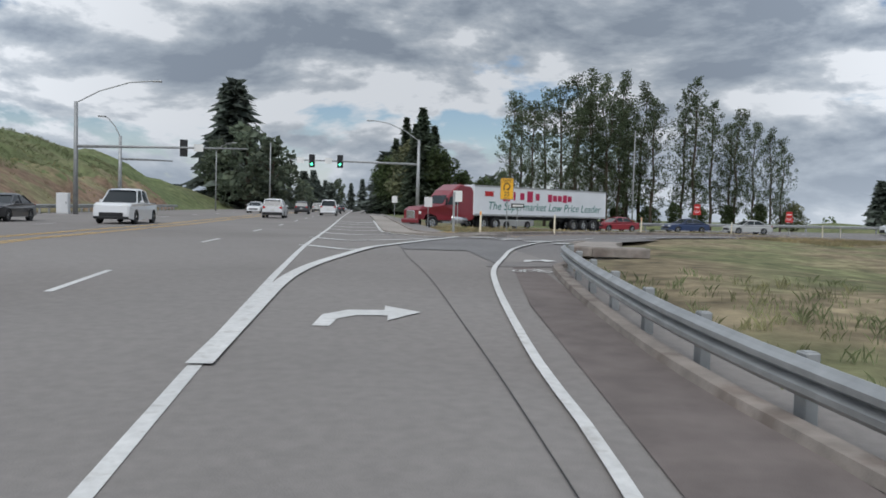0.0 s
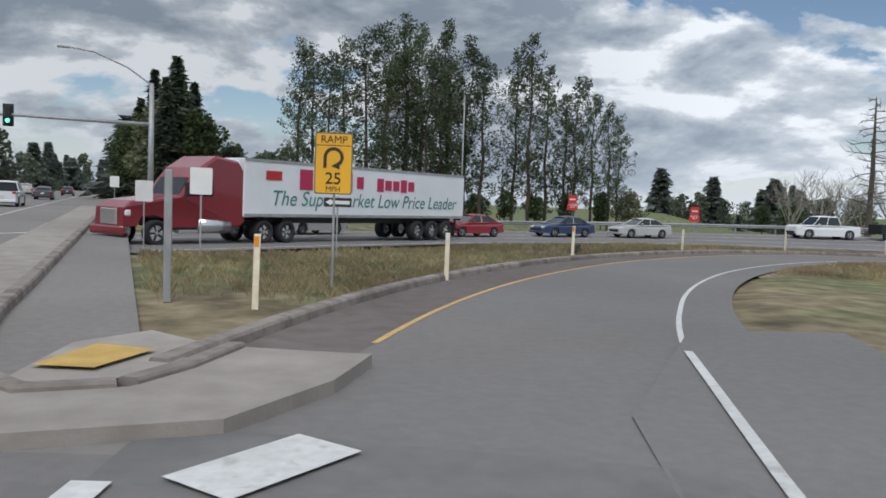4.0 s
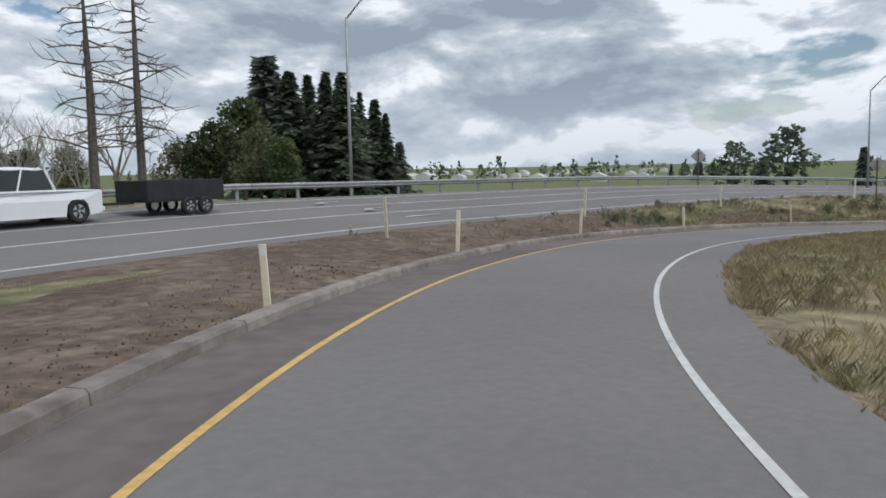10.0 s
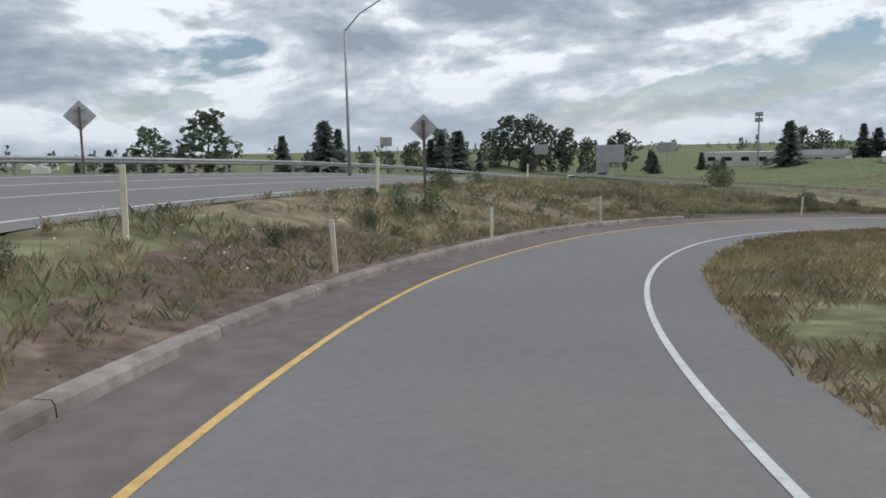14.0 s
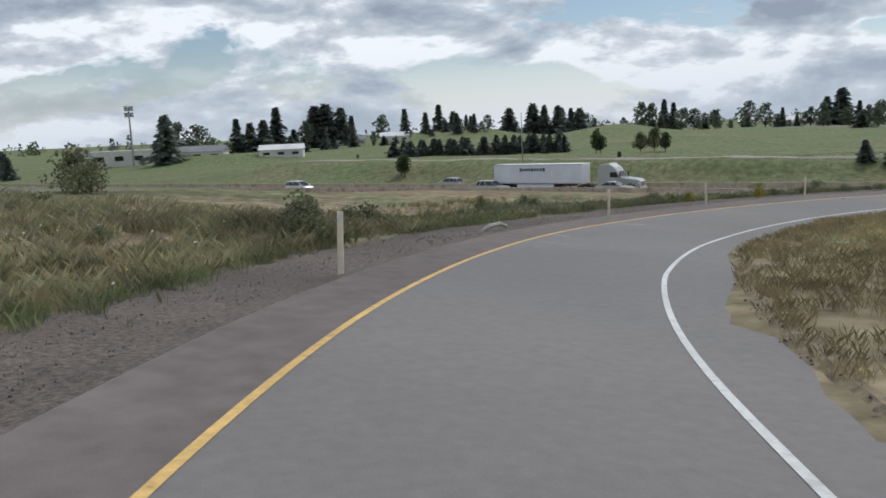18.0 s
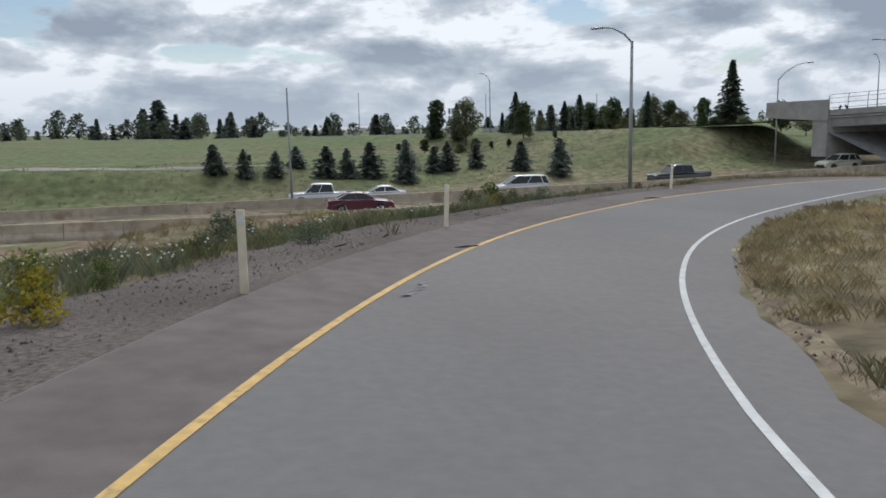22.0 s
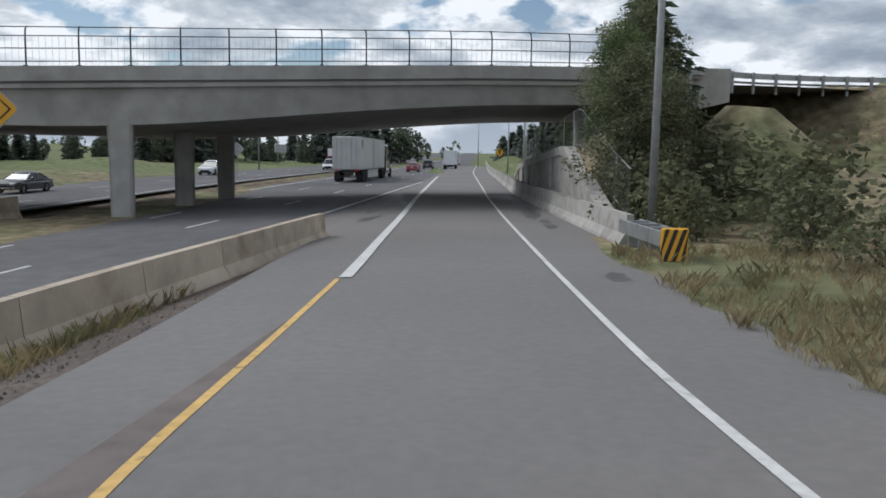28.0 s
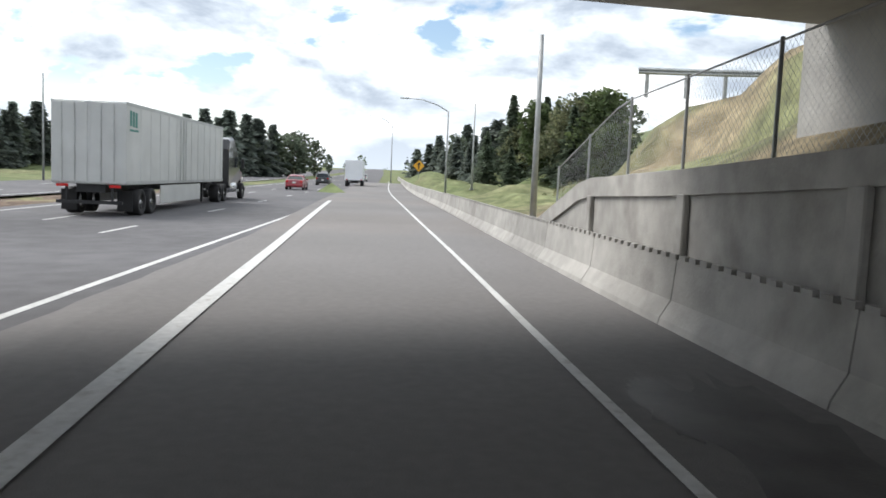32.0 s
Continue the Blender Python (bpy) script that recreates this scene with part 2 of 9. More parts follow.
STEEL_DULL = mat("dull_steel", (0.34, 0.35, 0.35), rough=0.6, metal=0.5, vary=0.15, scale=3, bump=0.08)
WOODPOST = mat("weathered_wood", (0.15, 0.11, 0.08), rough=0.9, vary=0.3, scale=8, bump=0.4)
SIDEWALK = mat("sidewalk_concrete", (0.30, 0.27, 0.24), rough=0.92, vary=0.15, scale=2, big=0.15, bump=0.3, bump_scale=25)
TACTILE = mat("yellow_tactile", (0.50, 0.33, 0.09), rough=0.85, vary=0.2, bump=0.3)
GROUND = mat("dry_grass_soil", (0.20, 0.165, 0.105), rough=0.95, vary=0.4, scale=1.7, big=0.3, big_scale=0.09, bump=0.9, bump_scale=9,
             second=(0.15, 0.155, 0.080), second_at=0.53, second_scale=0.13, spec=0.15)
def greener(m, colour):
    """Greener pasture away from the verges: south of the freeway and on the western bank."""
    nt = m.node_tree
    n, link = nt.nodes.new, nt.links.new
    bsdf = nt.nodes["Principled BSDF"]
    src = bsdf.inputs["Base Color"].links[0].from_socket
    geo, sep, nz = n("ShaderNodeNewGeometry"), n("ShaderNodeSeparateXYZ"), n("ShaderNodeTexNoise")
    nz.inputs["Scale"].default_value, nz.inputs["Detail"].default_value = 0.05, 8
    link(geo.outputs["Position"], sep.inputs[0]); link(geo.outputs["Position"], nz.inputs["Vector"])
    masks = []
    for axis_, a, b in ((1, -72, -84), (0, -26, -34), (1, 95, 108), (0, 170, 200)):
        r = n("ShaderNodeMapRange")
        r.inputs[1].default_value, r.inputs[2].default_value = a, b
        link(sep.outputs[axis_], r.inputs[0])
        masks.append(r.outputs[0])
    top = masks[0]
    for k in masks[1:]:
        mx = n("ShaderNodeMath"); mx.operation = "MAXIMUM"
        link(top, mx.inputs[0]); link(k, mx.inputs[1])
        top = mx.outputs[0]
    vr = n("ShaderNodeMapRange")
    vr.inputs[1].default_value, vr.inputs[2].default_value = 0.35, 0.6
    vr.inputs[3].default_value, vr.inputs[4].default_value = 0.45, 1.0
    link(nz.outputs[0], vr.inputs[0])
    f = n("ShaderNodeMath"); f.operation = "MULTIPLY"
    link(top, f.inputs[0]); link(vr.outputs[0], f.inputs[1])
    mix = n("ShaderNodeMix"); mix.data_type = "RGBA"
    mix.inputs["B"].default_value = (*colour, 1)
    link(f.outputs[0], mix.inputs["Factor"]); link(src, mix.inputs["A"])
    nv = n("ShaderNodeTexNoise")
    nv.inputs["Scale"].default_value, nv.inputs["Detail"].default_value = 0.9, 8
    link(geo.outputs["Position"], nv.inputs["Vector"])
    r2 = n("ShaderNodeMapRange")
    r2.inputs[1].default_value, r2.inputs[2].default_value, r2.inputs[3].default_value, r2.inputs[4].default_value = 0.3, 0.7, 0.65, 1.35
    link(nv.outputs[0], r2.inputs[0])
    mm = n("ShaderNodeMix"); mm.data_type = "RGBA"; mm.blend_type = "MULTIPLY"; mm.inputs["Factor"].default_value = 1.0
    link(mix.outputs["Result"], mm.inputs["A"]); link(r2.outputs[0], mm.inputs["B"])
    link(mm.outputs["Result"], bsdf.inputs["Base Color"])


greener(GROUND, (0.135, 0.165, 0.075))
DIRT = mat("brown_soil", (0.135, 0.100, 0.078), rough=0.95, vary=0.35, scale=3.5, big=0.25, big_scale=0.25, bump=1.0, bump_scale=14,
           second=(0.18, 0.14, 0.108), second_at=0.56, second_scale=1.2, spec=0.15)
STRAW_SOIL = mat("straw_soil", (0.225, 0.185, 0.125), rough=0.95, vary=0.35, scale=5.0, big=0.2, big_scale=0.3, bump=0.9, bump_scale=22,
                 second=(0.18, 0.14, 0.10), second_at=0.57, second_scale=1.6, spec=0.15)
FIELD = mat("reddish_field_soil", (0.215, 0.150, 0.105), rough=0.95, vary=0.3, scale=1.2, big=0.2, big_scale=0.15, bump=0.8, bump_scale=9,
            second=(0.20, 0.185, 0.105), second_at=0.54, second_scale=0.25, spec=0.15)
GRAVEL = mat("gravel", (0.125, 0.105, 0.092), rough=0.95, vary=0.45, scale=14, big=0.2, big_scale=0.35, bump=1.0, bump_scale=35, spec=0.2)
POSTWHITE = mat("white_post_plastic", (0.78, 0.70, 0.53), rough=0.6, vary=0.12, scale=5, bump=0.05, rand=0.08)
WHITE = mat("white_paint", (0.74, 0.75, 0.76), rough=0.35, vary=0.05, scale=1.5, bump=0.02, coat=0.2)
TRAILER = mat("white_trailer_panel", (0.72, 0.74, 0.77), rough=0.35, vary=0.05, scale=0.7, big=0.06, bump=0.03, bump_scale=3)
TRAILER_GREY = mat("grey_trailer_panel", (0.50, 0.51, 0.50), rough=0.45, vary=0.08, scale=0.9, big=0.08, bump=0.03, bump_scale=3)
BLACK = mat("black_rubber", (0.018, 0.018, 0.019), rough=0.8, vary=0.2, bump=0.1)
DARKMETAL = mat("dark_metal", (0.03, 0.03, 0.032), rough=0.55, metal=0.4, vary=0.2, bump=0.05)
CHROME = mat("bright_metal", (0.65, 0.66, 0.67), rough=0.25, metal=0.9, vary=0.08, bump=0)
SIGN_YELLOW = mat("yellow_sign_face", (0.80, 0.42, 0.02), rough=0.5, vary=0.05, bump=0)
SIGN_ORANGE = mat("amber_sign_face", (0.78, 0.40, 0.03), rough=0.5, vary=0.05, bump=0)
SIGN_BLACK = mat("black_sign_ink", (0.03, 0.025, 0.02), rough=0.6, vary=0.05, bump=0)
SIGN_WHITE = mat("white_sign_face", (0.72, 0.72, 0.70), rough=0.5, vary=0.05, bump=0)
SIGN_RED = mat("red_sign_face", (0.50, 0.03, 0.03), rough=0.5, vary=0.05, bump=0)
SIGN_BACK = mat("aluminium_sign_back", (0.42, 0.43, 0.43), rough=0.55, metal=0.3, vary=0.08, bump=0)
ORANGE = mat("orange_reflector", (0.75, 0.28, 0.02), rough=0.5, vary=0.05, bump=0)


def glass_dark():
    m = bpy.data.materials.new("tinted_glass")
    m.use_nodes = True
    b = m.node_tree.nodes["Principled BSDF"]
    b.inputs["Base Color"].default_value = (0.02, 0.025, 0.028, 1)
    b.inputs["Roughness"].default_value = 0.08
    return m


GLASS = glass_dark()
BARK = mat("bark", (0.085, 0.066, 0.05), rough=0.95, vary=0.35, scale=4, bump=0.6, bump_scale=18)
DEADWOOD = mat("dead_wood", (0.10, 0.086, 0.074), rough=0.95, vary=0.3, scale=4, bump=0.5, bump_scale=18)
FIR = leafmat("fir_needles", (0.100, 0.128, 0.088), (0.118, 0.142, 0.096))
# needles paled and greyed: the haze of distance is put into their colour
FIR_HAZED = leafmat("hazed_fir_needles", (0.145, 0.170, 0.148), (0.160, 0.182, 0.152))
POPLAR = leafmat("poplar_leaves", (0.095, 0.122, 0.070), (0.120, 0.145, 0.082))
BROADLEAF = leafmat("broad_leaves", (0.080, 0.110, 0.048), (0.105, 0.132, 0.055))
SHRUB = leafmat("shrub_leaves", (0.150, 0.165, 0.095), (0.190, 0.195, 0.105))
BROOM = leafmat("broom_leaves", (0.085, 0.115, 0.035), (0.30, 0.24, 0.03))
GRASS_DRY = leafmat("dry_grass", (0.42, 0.35, 0.215), (0.33, 0.30, 0.17), 0, 0.22)
GRASS_OLIVE = leafmat("olive_grass", (0.42, 0.40, 0.26), (0.46, 0.41, 0.28), 0, 0.2)
GRASS_WEED = leafmat("grey_green_weeds", (0.27, 0.29, 0.195), (0.32, 0.32, 0.205), 0, 0.22)
GRASS_GREEN = leafmat("green_grass", (0.25, 0.28, 0.15), (0.32, 0.31, 0.175), 0, 0.25)


# ---- helpers ----
def obj(name, bm, material, parent=None, smooth=False):
    me = bpy.data.meshes.new(name)
    bm.to_mesh(me)
    bm.free()
    if material:
        me.materials.append(material)
    if smooth:
        me.polygons.foreach_set("use_smooth", [True] * len(me.polygons))
    ob = new(name, me)
    if parent:
        ob.parent = parent
    return ob


def part(name, bm, material, parent, label="", smooth=False):
    ob = obj(name, bm, material, parent, smooth)
    return tagged(ob, label) if label else ob


def raw(name, verts, faces, material, parent=None, smooth=False):
    me = bpy.data.meshes.new(name)
    me.from_pydata([tuple(v) for v in verts], [], faces)
    if material:
        me.materials.append(material)
    if smooth:
        me.polygons.foreach_set("use_smooth", [True] * len(me.polygons))
    ob = new(name, me)
    if parent:
        ob.parent = parent
    return ob


def thing(name, m, label, category, group=""):
    ob = new(name)
    ob.empty_display_size = 0.2
    ob.matrix_world = m
    return tagged(ob, label, category, group)


def box(bm, cx, cy, cz, sx, sy, sz, bevel=0.0, m=None):
    r = bmesh.ops.create_cube(bm, size=1.0)
    vs = r["verts"]
    bmesh.ops.scale(bm, vec=(sx, sy, sz), verts=vs)
    bmesh.ops.translate(bm, vec=(cx, cy, cz), verts=vs)
    if bevel:
        es = list({e for v in vs for e in v.link_edges})
        g = bmesh.ops.bevel(bm, geom=es, offset=bevel, segments=1, affect="EDGES", profile=0.5)
        vs = list({v for f in g["faces"] for v in f.verts} | {v for v in vs if v.is_valid})
    if m:
        bmesh.ops.transform(bm, matrix=m, verts=[v for v in vs if v.is_valid])
    return vs


def tube(bm, pts, radii, seg=8):
    """A round bar through pts."""
    pts = [Vector(p) for p in pts]
    rings = []
    for i, p in enumerate(pts):
        d = (pts[min(i + 1, len(pts) - 1)] - pts[max(i - 1, 0)]).normalized()
        a = d.orthogonal().normalized() if abs(d.z) < 0.99 else Vector((1, 0, 0))
        if abs(d.z) < 0.99:
            a = d.cross(Vector((0, 0, 1))).normalized()
        b = d.cross(a)
        r = radii[i] if hasattr(radii, "__len__") else radii
        rings.append([bm.verts.new(p + (a * math.cos(k * 2 * math.pi / seg) + b * math.sin(k * 2 * math.pi / seg)) * r) for k in range(seg)])
    for r0, r1 in zip(rings, rings[1:]):
        for k in range(seg):
            bm.faces.new((r0[k], r0[(k + 1) % seg], r1[(k + 1) % seg], r1[k]))
    bm.faces.new(rings[0][::-1])
    bm.faces.new(rings[-1])


def curve(pts, step=1.0):
    """A smooth line through pts, sampled at even steps: list of Vectors."""
    P_ = [Vector(p) for p in pts]
    P_ = [P_[0] * 2 - P_[1]] + P_ + [P_[-1] * 2 - P_[-2]]
    fine = []
    for i in range(1, len(P_) - 2):
        a, b, c, d = P_[i - 1:i + 3]
        k = max(2, int((c - b).length / step * 3))
        for j in range(k):
            u = j / k
            fine.append(0.5 * ((2 * b) + (c - a) * u + (2 * a - 5 * b + 4 * c - d) * u * u + (3 * b - a - 3 * c + d) * u ** 3))
    fine.append(P_[-2])
    out, left = [fine[0]], step
    for a, b in zip(fine, fine[1:]):
        seg = (b - a).length
        pos = 0.0
        while seg - pos >= left:
            pos += left
            out.append(a.lerp(b, pos / seg))
            left = step
        left -= seg - pos
    if (out[-1] - fine[-1]).length > step * 0.3:
        out.append(fine[-1])
    return out


def normals(line):
    """To the right of the way along the line, level."""
    out = []
    for i in range(len(line)):
        d = line[min(i + 1, len(line) - 1)] - line[max(i - 1, 0)]
        out.append(Vector((d.y, -d.x, 0)).normalized())
    return out


def val(v, i, n):
    if callable(v):
        return v(i / max(n - 1, 1))
    return v


CROSSFALL = {}          # cross slope of banked roads


def offset(line, o, dz=0.0):
    ns = normals(line)
    return [p + nn * val(o, i, len(line)) + Vector((0, 0, dz + CROSSFALL.get((p.x, p.y), 0.0) * val(o, i, len(line)))) for i, (p, nn) in enumerate(zip(line, ns))]


def ribbon(name, line, a, b, dz, material, parent=None, za=0.0, zb=0.0, cols=1):
    L, R = offset(line, a, dz + za), offset(line, b, dz + zb)
    vs, fs = [], []
    for p, q in zip(L, R):
        for c in range(cols + 1):
            vs.append(p.lerp(q, c / cols))
    w = cols + 1
    for i in range(len(line) - 1):
        for c in range(cols):
            k = i * w + c
            fs.append((k, k + 1, k + w + 1, k + w))
    return raw(name, vs, fs, material, parent)


def slab(name, line, section, material, parent=None, close=True):
    """Sweeps a cross-section of (offset, height) pairs along the line."""
    ns = normals(line)
    vs, fs = [], []
    k = len(section)
    for p, nn in zip(line, ns):
        vs += [p + nn * o + Vector((0, 0, h)) for o, h in section]
    for i in range(len(line) - 1):
        for c in range(k if close else k - 1):
            d = (c + 1) % k
            fs.append((i * k + c, i * k + k + c, i * k + k + d, i * k + d))
    if close:
        fs.append(tuple(range(k)))
        fs.append(tuple((len(line) - 1) * k + c for c in range(k))[::-1])
    return raw(name, vs, fs, material, parent)


def stretch(line, x0, x1, axis=0):
    """The part of a line whose coordinate lies in a range."""
    return [p for p in line if x0 <= p[axis] <= x1]


def at_length(line, s):
    """Point and heading (degrees, pose rz for a thing that faces +y) s metres along a line."""
    for a, b in zip(line, line[1:]):
        d = (b - a).length
        if s <= d:
            return a.lerp(b, s / d), math.degrees(math.atan2(-(b - a).x, (b - a).y))
        s -= d
    return line[-1], 0.0


# ---- the roads' lines ----
RAMP_PTS = [(-1.2, 8, 0.35), (-0.9, 15.4, 0.61), (-0.2, 22.7, 0.80), (1.4, 29.7, 0.83), (3.9, 36.6, 0.78), (7.5, 43.3, 0.77), (12.1, 49.4, 0.75),
            (17.5, 54.6, 0.72), (24.3, 59.2, 0.67), (31.3, 62.7, 0.54), (39.6, 65.2, 0.33), (48.3, 66.2, 0.07), (57.1, 65.7, -0.25),
            (66.1, 63.6, -0.68), (74.9, 59.8, -1.13), (82.6, 54.6, -1.57), (89.1, 48.1, -2.0), (94.3, 40.3, -2.52), (98.0, 31.3, -3.11)]
RAMP_PTS += [(99.8, 21.4, -3.72), (99.7, 11.8, -4.38), (97.8, 2.4, -4.93), (93.9, -6.2, -5.34), (88.5, -13.7, -5.69), (81.4, -20.1, -5.98),
             (73.0, -24.9, -6.14), (68.8, -26.6, -6.20), (64.6, -27.9, -6.29), (60.4, -28.86, -6.44), (56.1, -29.53, -6.63), (51.6, -30.04, -6.81), (46.9, -30.5, -6.98),
             (42.0, -30.92, -7.07), (36.9, -31.3, -7.12), (25.9, -31.9, -7.18), (14.3, -32.45, -7.17), (0, -33.1, -7.15), (-30, -34.6, -7.15), (-60, -36.0, -7.2), (-130, -38.6, -7.0)]
RAMP = curve(RAMP_PTS, 0.8)
FREEWAY = curve([(420, -98, -10.5), (250, -69.5, -9.6), (150, -53, -9.05), (120, -49, -8.85), (100, -46.4, -8.75), (85, -44.1, -8.6), (72, -41.8, -8.35), (60, -39.6, -8.1), (45, -38.3, -7.7), (30, -37.6, -7.4),
                 (15, -37.3, -7.25), (0, -37.35, -7.2), (-30, -37.7, -7.2), (-75, -38.9, -7.22), (-130, -40.7, -7.1), (-200, -43, -6.6), (-400, -50, -5), (-800, -66, -1)], 2.5)


def bank(x):
    """Cross fall of the freeway: lower towards the median."""
    return float(np.interp(x, [-60, -20, 0, 20, 40, 500], [0, 0.01, 0.02, 0.035, 0.045, 0.045]))


def fwl(o, dz=0.0):
    """A line along the freeway, o metres to the right of its edge line."""
    return [p + Vector((0, 0, bank(p.x) * o)) for p in offset(FREEWAY, o, dz)]


OFFRAMP = curve([(-7, 51.5, 0.86), (0, 58, 0.7), (8, 65.2, 0.6), (17, 72, 0.5), (27, 76, 0.42), (36, 77.5, 0.36), (46, 77, 0.3), (57, 75, 0.22), (66, 72.2, 0.1),
                 (75, 69, 0.0), (84.5, 65.2, -0.1), (94, 59.8, -0.3), (104, 52.6, -0.65), (116, 43, -1.2), (140, 22, -2.8), (180, -6, -5.3), (240, -34, -7.6), (330, -56, -8.8)], 1.5)
for p in OFFRAMP:
    CROSSFALL[(p.x, p.y)] = -float(np.interp(p.x, [0, 20, 35, 48, 60, 75, 120, 170, 230], [0, 0.1, 0.45, 0.65, 0.85, 0.85, 0.78, 0.4, 0])) / 11.9
# superelevation of the loop: its inner edge lies lower
RAMP_S = [0.8 * k for k in range(len(RAMP))]
for p, s_ in zip(RAMP, RAMP_S):
    CROSSFALL[(p.x, p.y)] = -float(np.interp(s_, [123, 151, 209, 236], [0, 0.065, 0.065, 0]))
AD = Vector((-0.110, 0.994, 0)).normalized()
AR = Vector((AD.y, -AD.x, 0))


def zart(y):
    return float(np.interp(y, [-300, -80, -40, -20, 0, 8, 15, 23, 45, 90, 300, 900], [-3, -1.95, -1.25, -0.75, 0.0, 0.35, 0.6, 0.78, 0.84, 1.2, 2.2, 3]))


def art(u, v, dz=0.0):
    p = AD * u + AR * v
    return Vector((p.x, p.y, zart(p.y) + dz))


BD = Vector((-0.37, 1, 0)).normalized()
BR = Vector((BD.y, -BD.x, 0))


def bat(u, v):
    """A point of the skewed bridge: u along its axis, v across it, at the height of the deck."""
    p = Vector((18.0, -31.0, 0)) + BD * (u + 31) + Vector(((v - 14.8) / BD.y, 0, 0))
    return Vector((p.x, p.y, float(np.interp(u, [-400, -110, -80, -31, -20], [-6, -4.2, -3.35, -1.08, -0.75]))))


ART = [art(u, 0) for u in [*range(-9, 140, 3), *range(140, 520, 12)]]
ART_S = [bat(u, 7.1) for u in range(-400, -64, 6)]
ROADS = []          # x, y, z, half width
for line, o, w in ((RAMP, -2.0, 1.7), (RAMP, 1.3, 1.8), (OFFRAMP, -2.2, 3.0), (OFFRAMP, -5.8, 3.0), (OFFRAMP, -9.2, 3.2), (fwl(-5.2), 0, 7.2), (fwl(-23), 0, 7.5), (ART[2:], -10.0, 15.2), (ART_S[:-4], 0, 8)):
    pts_ = offset(line, o)
    stepn = max(1, int(w / 2.6 / max((pts_[1] - pts_[0]).length, 0.1)))
    low = 0.12 if line is OFFRAMP else 0.0
    ROADS += [(p.x, p.y, p.z - low, w) for p in pts_[::stepn]]
ROADS += [(p.x, p.y, p.z - 0.5, 1.5) for p in stretch(fwl(-14), -300, 200)[::3]]
ROADS += [(4.5, 29, 0.70, 3.2), (7.5, 35, 0.74, 3.0), (2.8, 22, 0.66, 2.0), (4.2, 25.5, 0.66, 2.0)]
ANCHORS = [(-36, 40, 3.0), (-46, 60, 8.5), (-40, 58, 5.0), (-48, 20, 6.5), (-42, 5, 4.0), (-48, 110, 8.8), (-42, 112, 5.6), (-52, 146, 7), (-62, 62, 11), (-49, 85, 10), (-42, 84, 6.0), (-62, 100, 11), (-50, 118, 10.5), (-57, 133, 11.5), (-46, 136, 8), (-49, 162, 8), (-44, 100, 8.0), (-80, 20, 6), (-60, -40, -1),
           (62, 28, -3.0), (45, 25, -2.2), (70, 8, -4.4), (40, 5, -3.2), (25, 25, -1.0), (60, -12, -5.4), (30, -8, -3.2), (78, 30, -3.2),
           (6, 50, 0.85), (20, 66, 0.55), (45, 71.5, 0.4), (70, 67, 0.0), (95, 52, -1.2), (104, 40, -1.6), (108, 25, -3.0), (112, 8, -4.6), (110, -10, -6.6), (104, -28, -8.5), (84, -33, -8.1), (98, -20, -7.3), (92, -24.5, -7.4), (104.5, -14, -7.0), (108, -3, -6.0), (86, -29, -7.4), (77, -32.5, -7.5), (96, -36, -8.7), (115, -38, -8.8), (134, -40, -8.7),
           (125, 20, -3.2), (140, -14, -7.2), (118, -30, -8.6), (160, -34, -8.6),
           (84, -80, -8.4), (60, -80, -8.2), (95, -94, -6.8), (130, -99, -6.6), (170, -112, -6.4), (60, -105, -7.2), (200, -150, -5), (140, -190, -5),
           (190, -300, 0.5), (130, -300, 0.0), (280, -330, 1.5), (240, -230, -2.6), (300, -180, -3.4), (60, -180, -10), (20, -260, -12), (-30, -400, -16), (-200, -600, -18), (60, -420, -9), (0, -900, -10),
           (40, -120, -5), (25, -150, -5.5), (40, -82, -5.0), (30, -90, -3.4), (-10, -92, -3.0), (-60, -90, -5.8), (-120, -95, -5.6),
           (22, -20, -2.4), (8, -24, -1.6), (-20, -20, -1.8), (-38, -21, -5.4), (-32, -25.5, -6.0), (-48, -24, -5.8), (-62, -26, -5.8), (-76, -28, -5.8), (-92, -29, -5.6), (-115, -30, -5.2), (-70, -18, -4.6), (-100, -20, -4.0), (-150, -30, -2.4), (-200, -20, 1), (-100, 10, 0),
           (30, 105, 1.0), (70, 95, 0.9), (100, 90, -1.5), (120, 70, -3.2), (140, 100, -5), (150, 55, -5.0), (175, 140, -3), (215, 185, -4), (280, 190, -8), (200, 90, -8), (262, 55, -5), (290, 25, -5.5),
           (400, 100, -14), (600, 220, -20), (430, -95, -2), (330, -60, -7), (20, 150, 2), (-30, 170, 2), (100, 200, 2), (0, 500, 4), (-300, 200, 8), (-300, -100, 2), (-400, -300, 0), (300, 500, 3)]
TRACK = curve([(225, -119, -6.5), (205, -113, -6.5), (178, -105, -6.5), (150, -96, -6.5), (131, -90.5, -6.5), (111, -87, -6.6), (97, -87, -6.8), (88, -88, -6.9)], 1.5)
for p in TRACK[::2]:
    ANCHORS += [(p.x, p.y, p.z), (p.x + 1.2, p.y - 3.4, p.z - 0.1)]
for k in range(24):
    a = k * 2 * math.pi / 24
    ANCHORS += [(1500 * math.cos(a), 1500 * math.sin(a), -22 + 6 * math.sin(3 * a + 1)), (3300 * math.cos(a), 3300 * math.sin(a), 4 - 19 * (1 + math.cos(a)) + 6 * math.sin(5 * a))]
SAMPLES = np.array([(*r, 1.0) for r in ROADS] + [(*a, 0.5, 0.9) for a in ANCHORS])


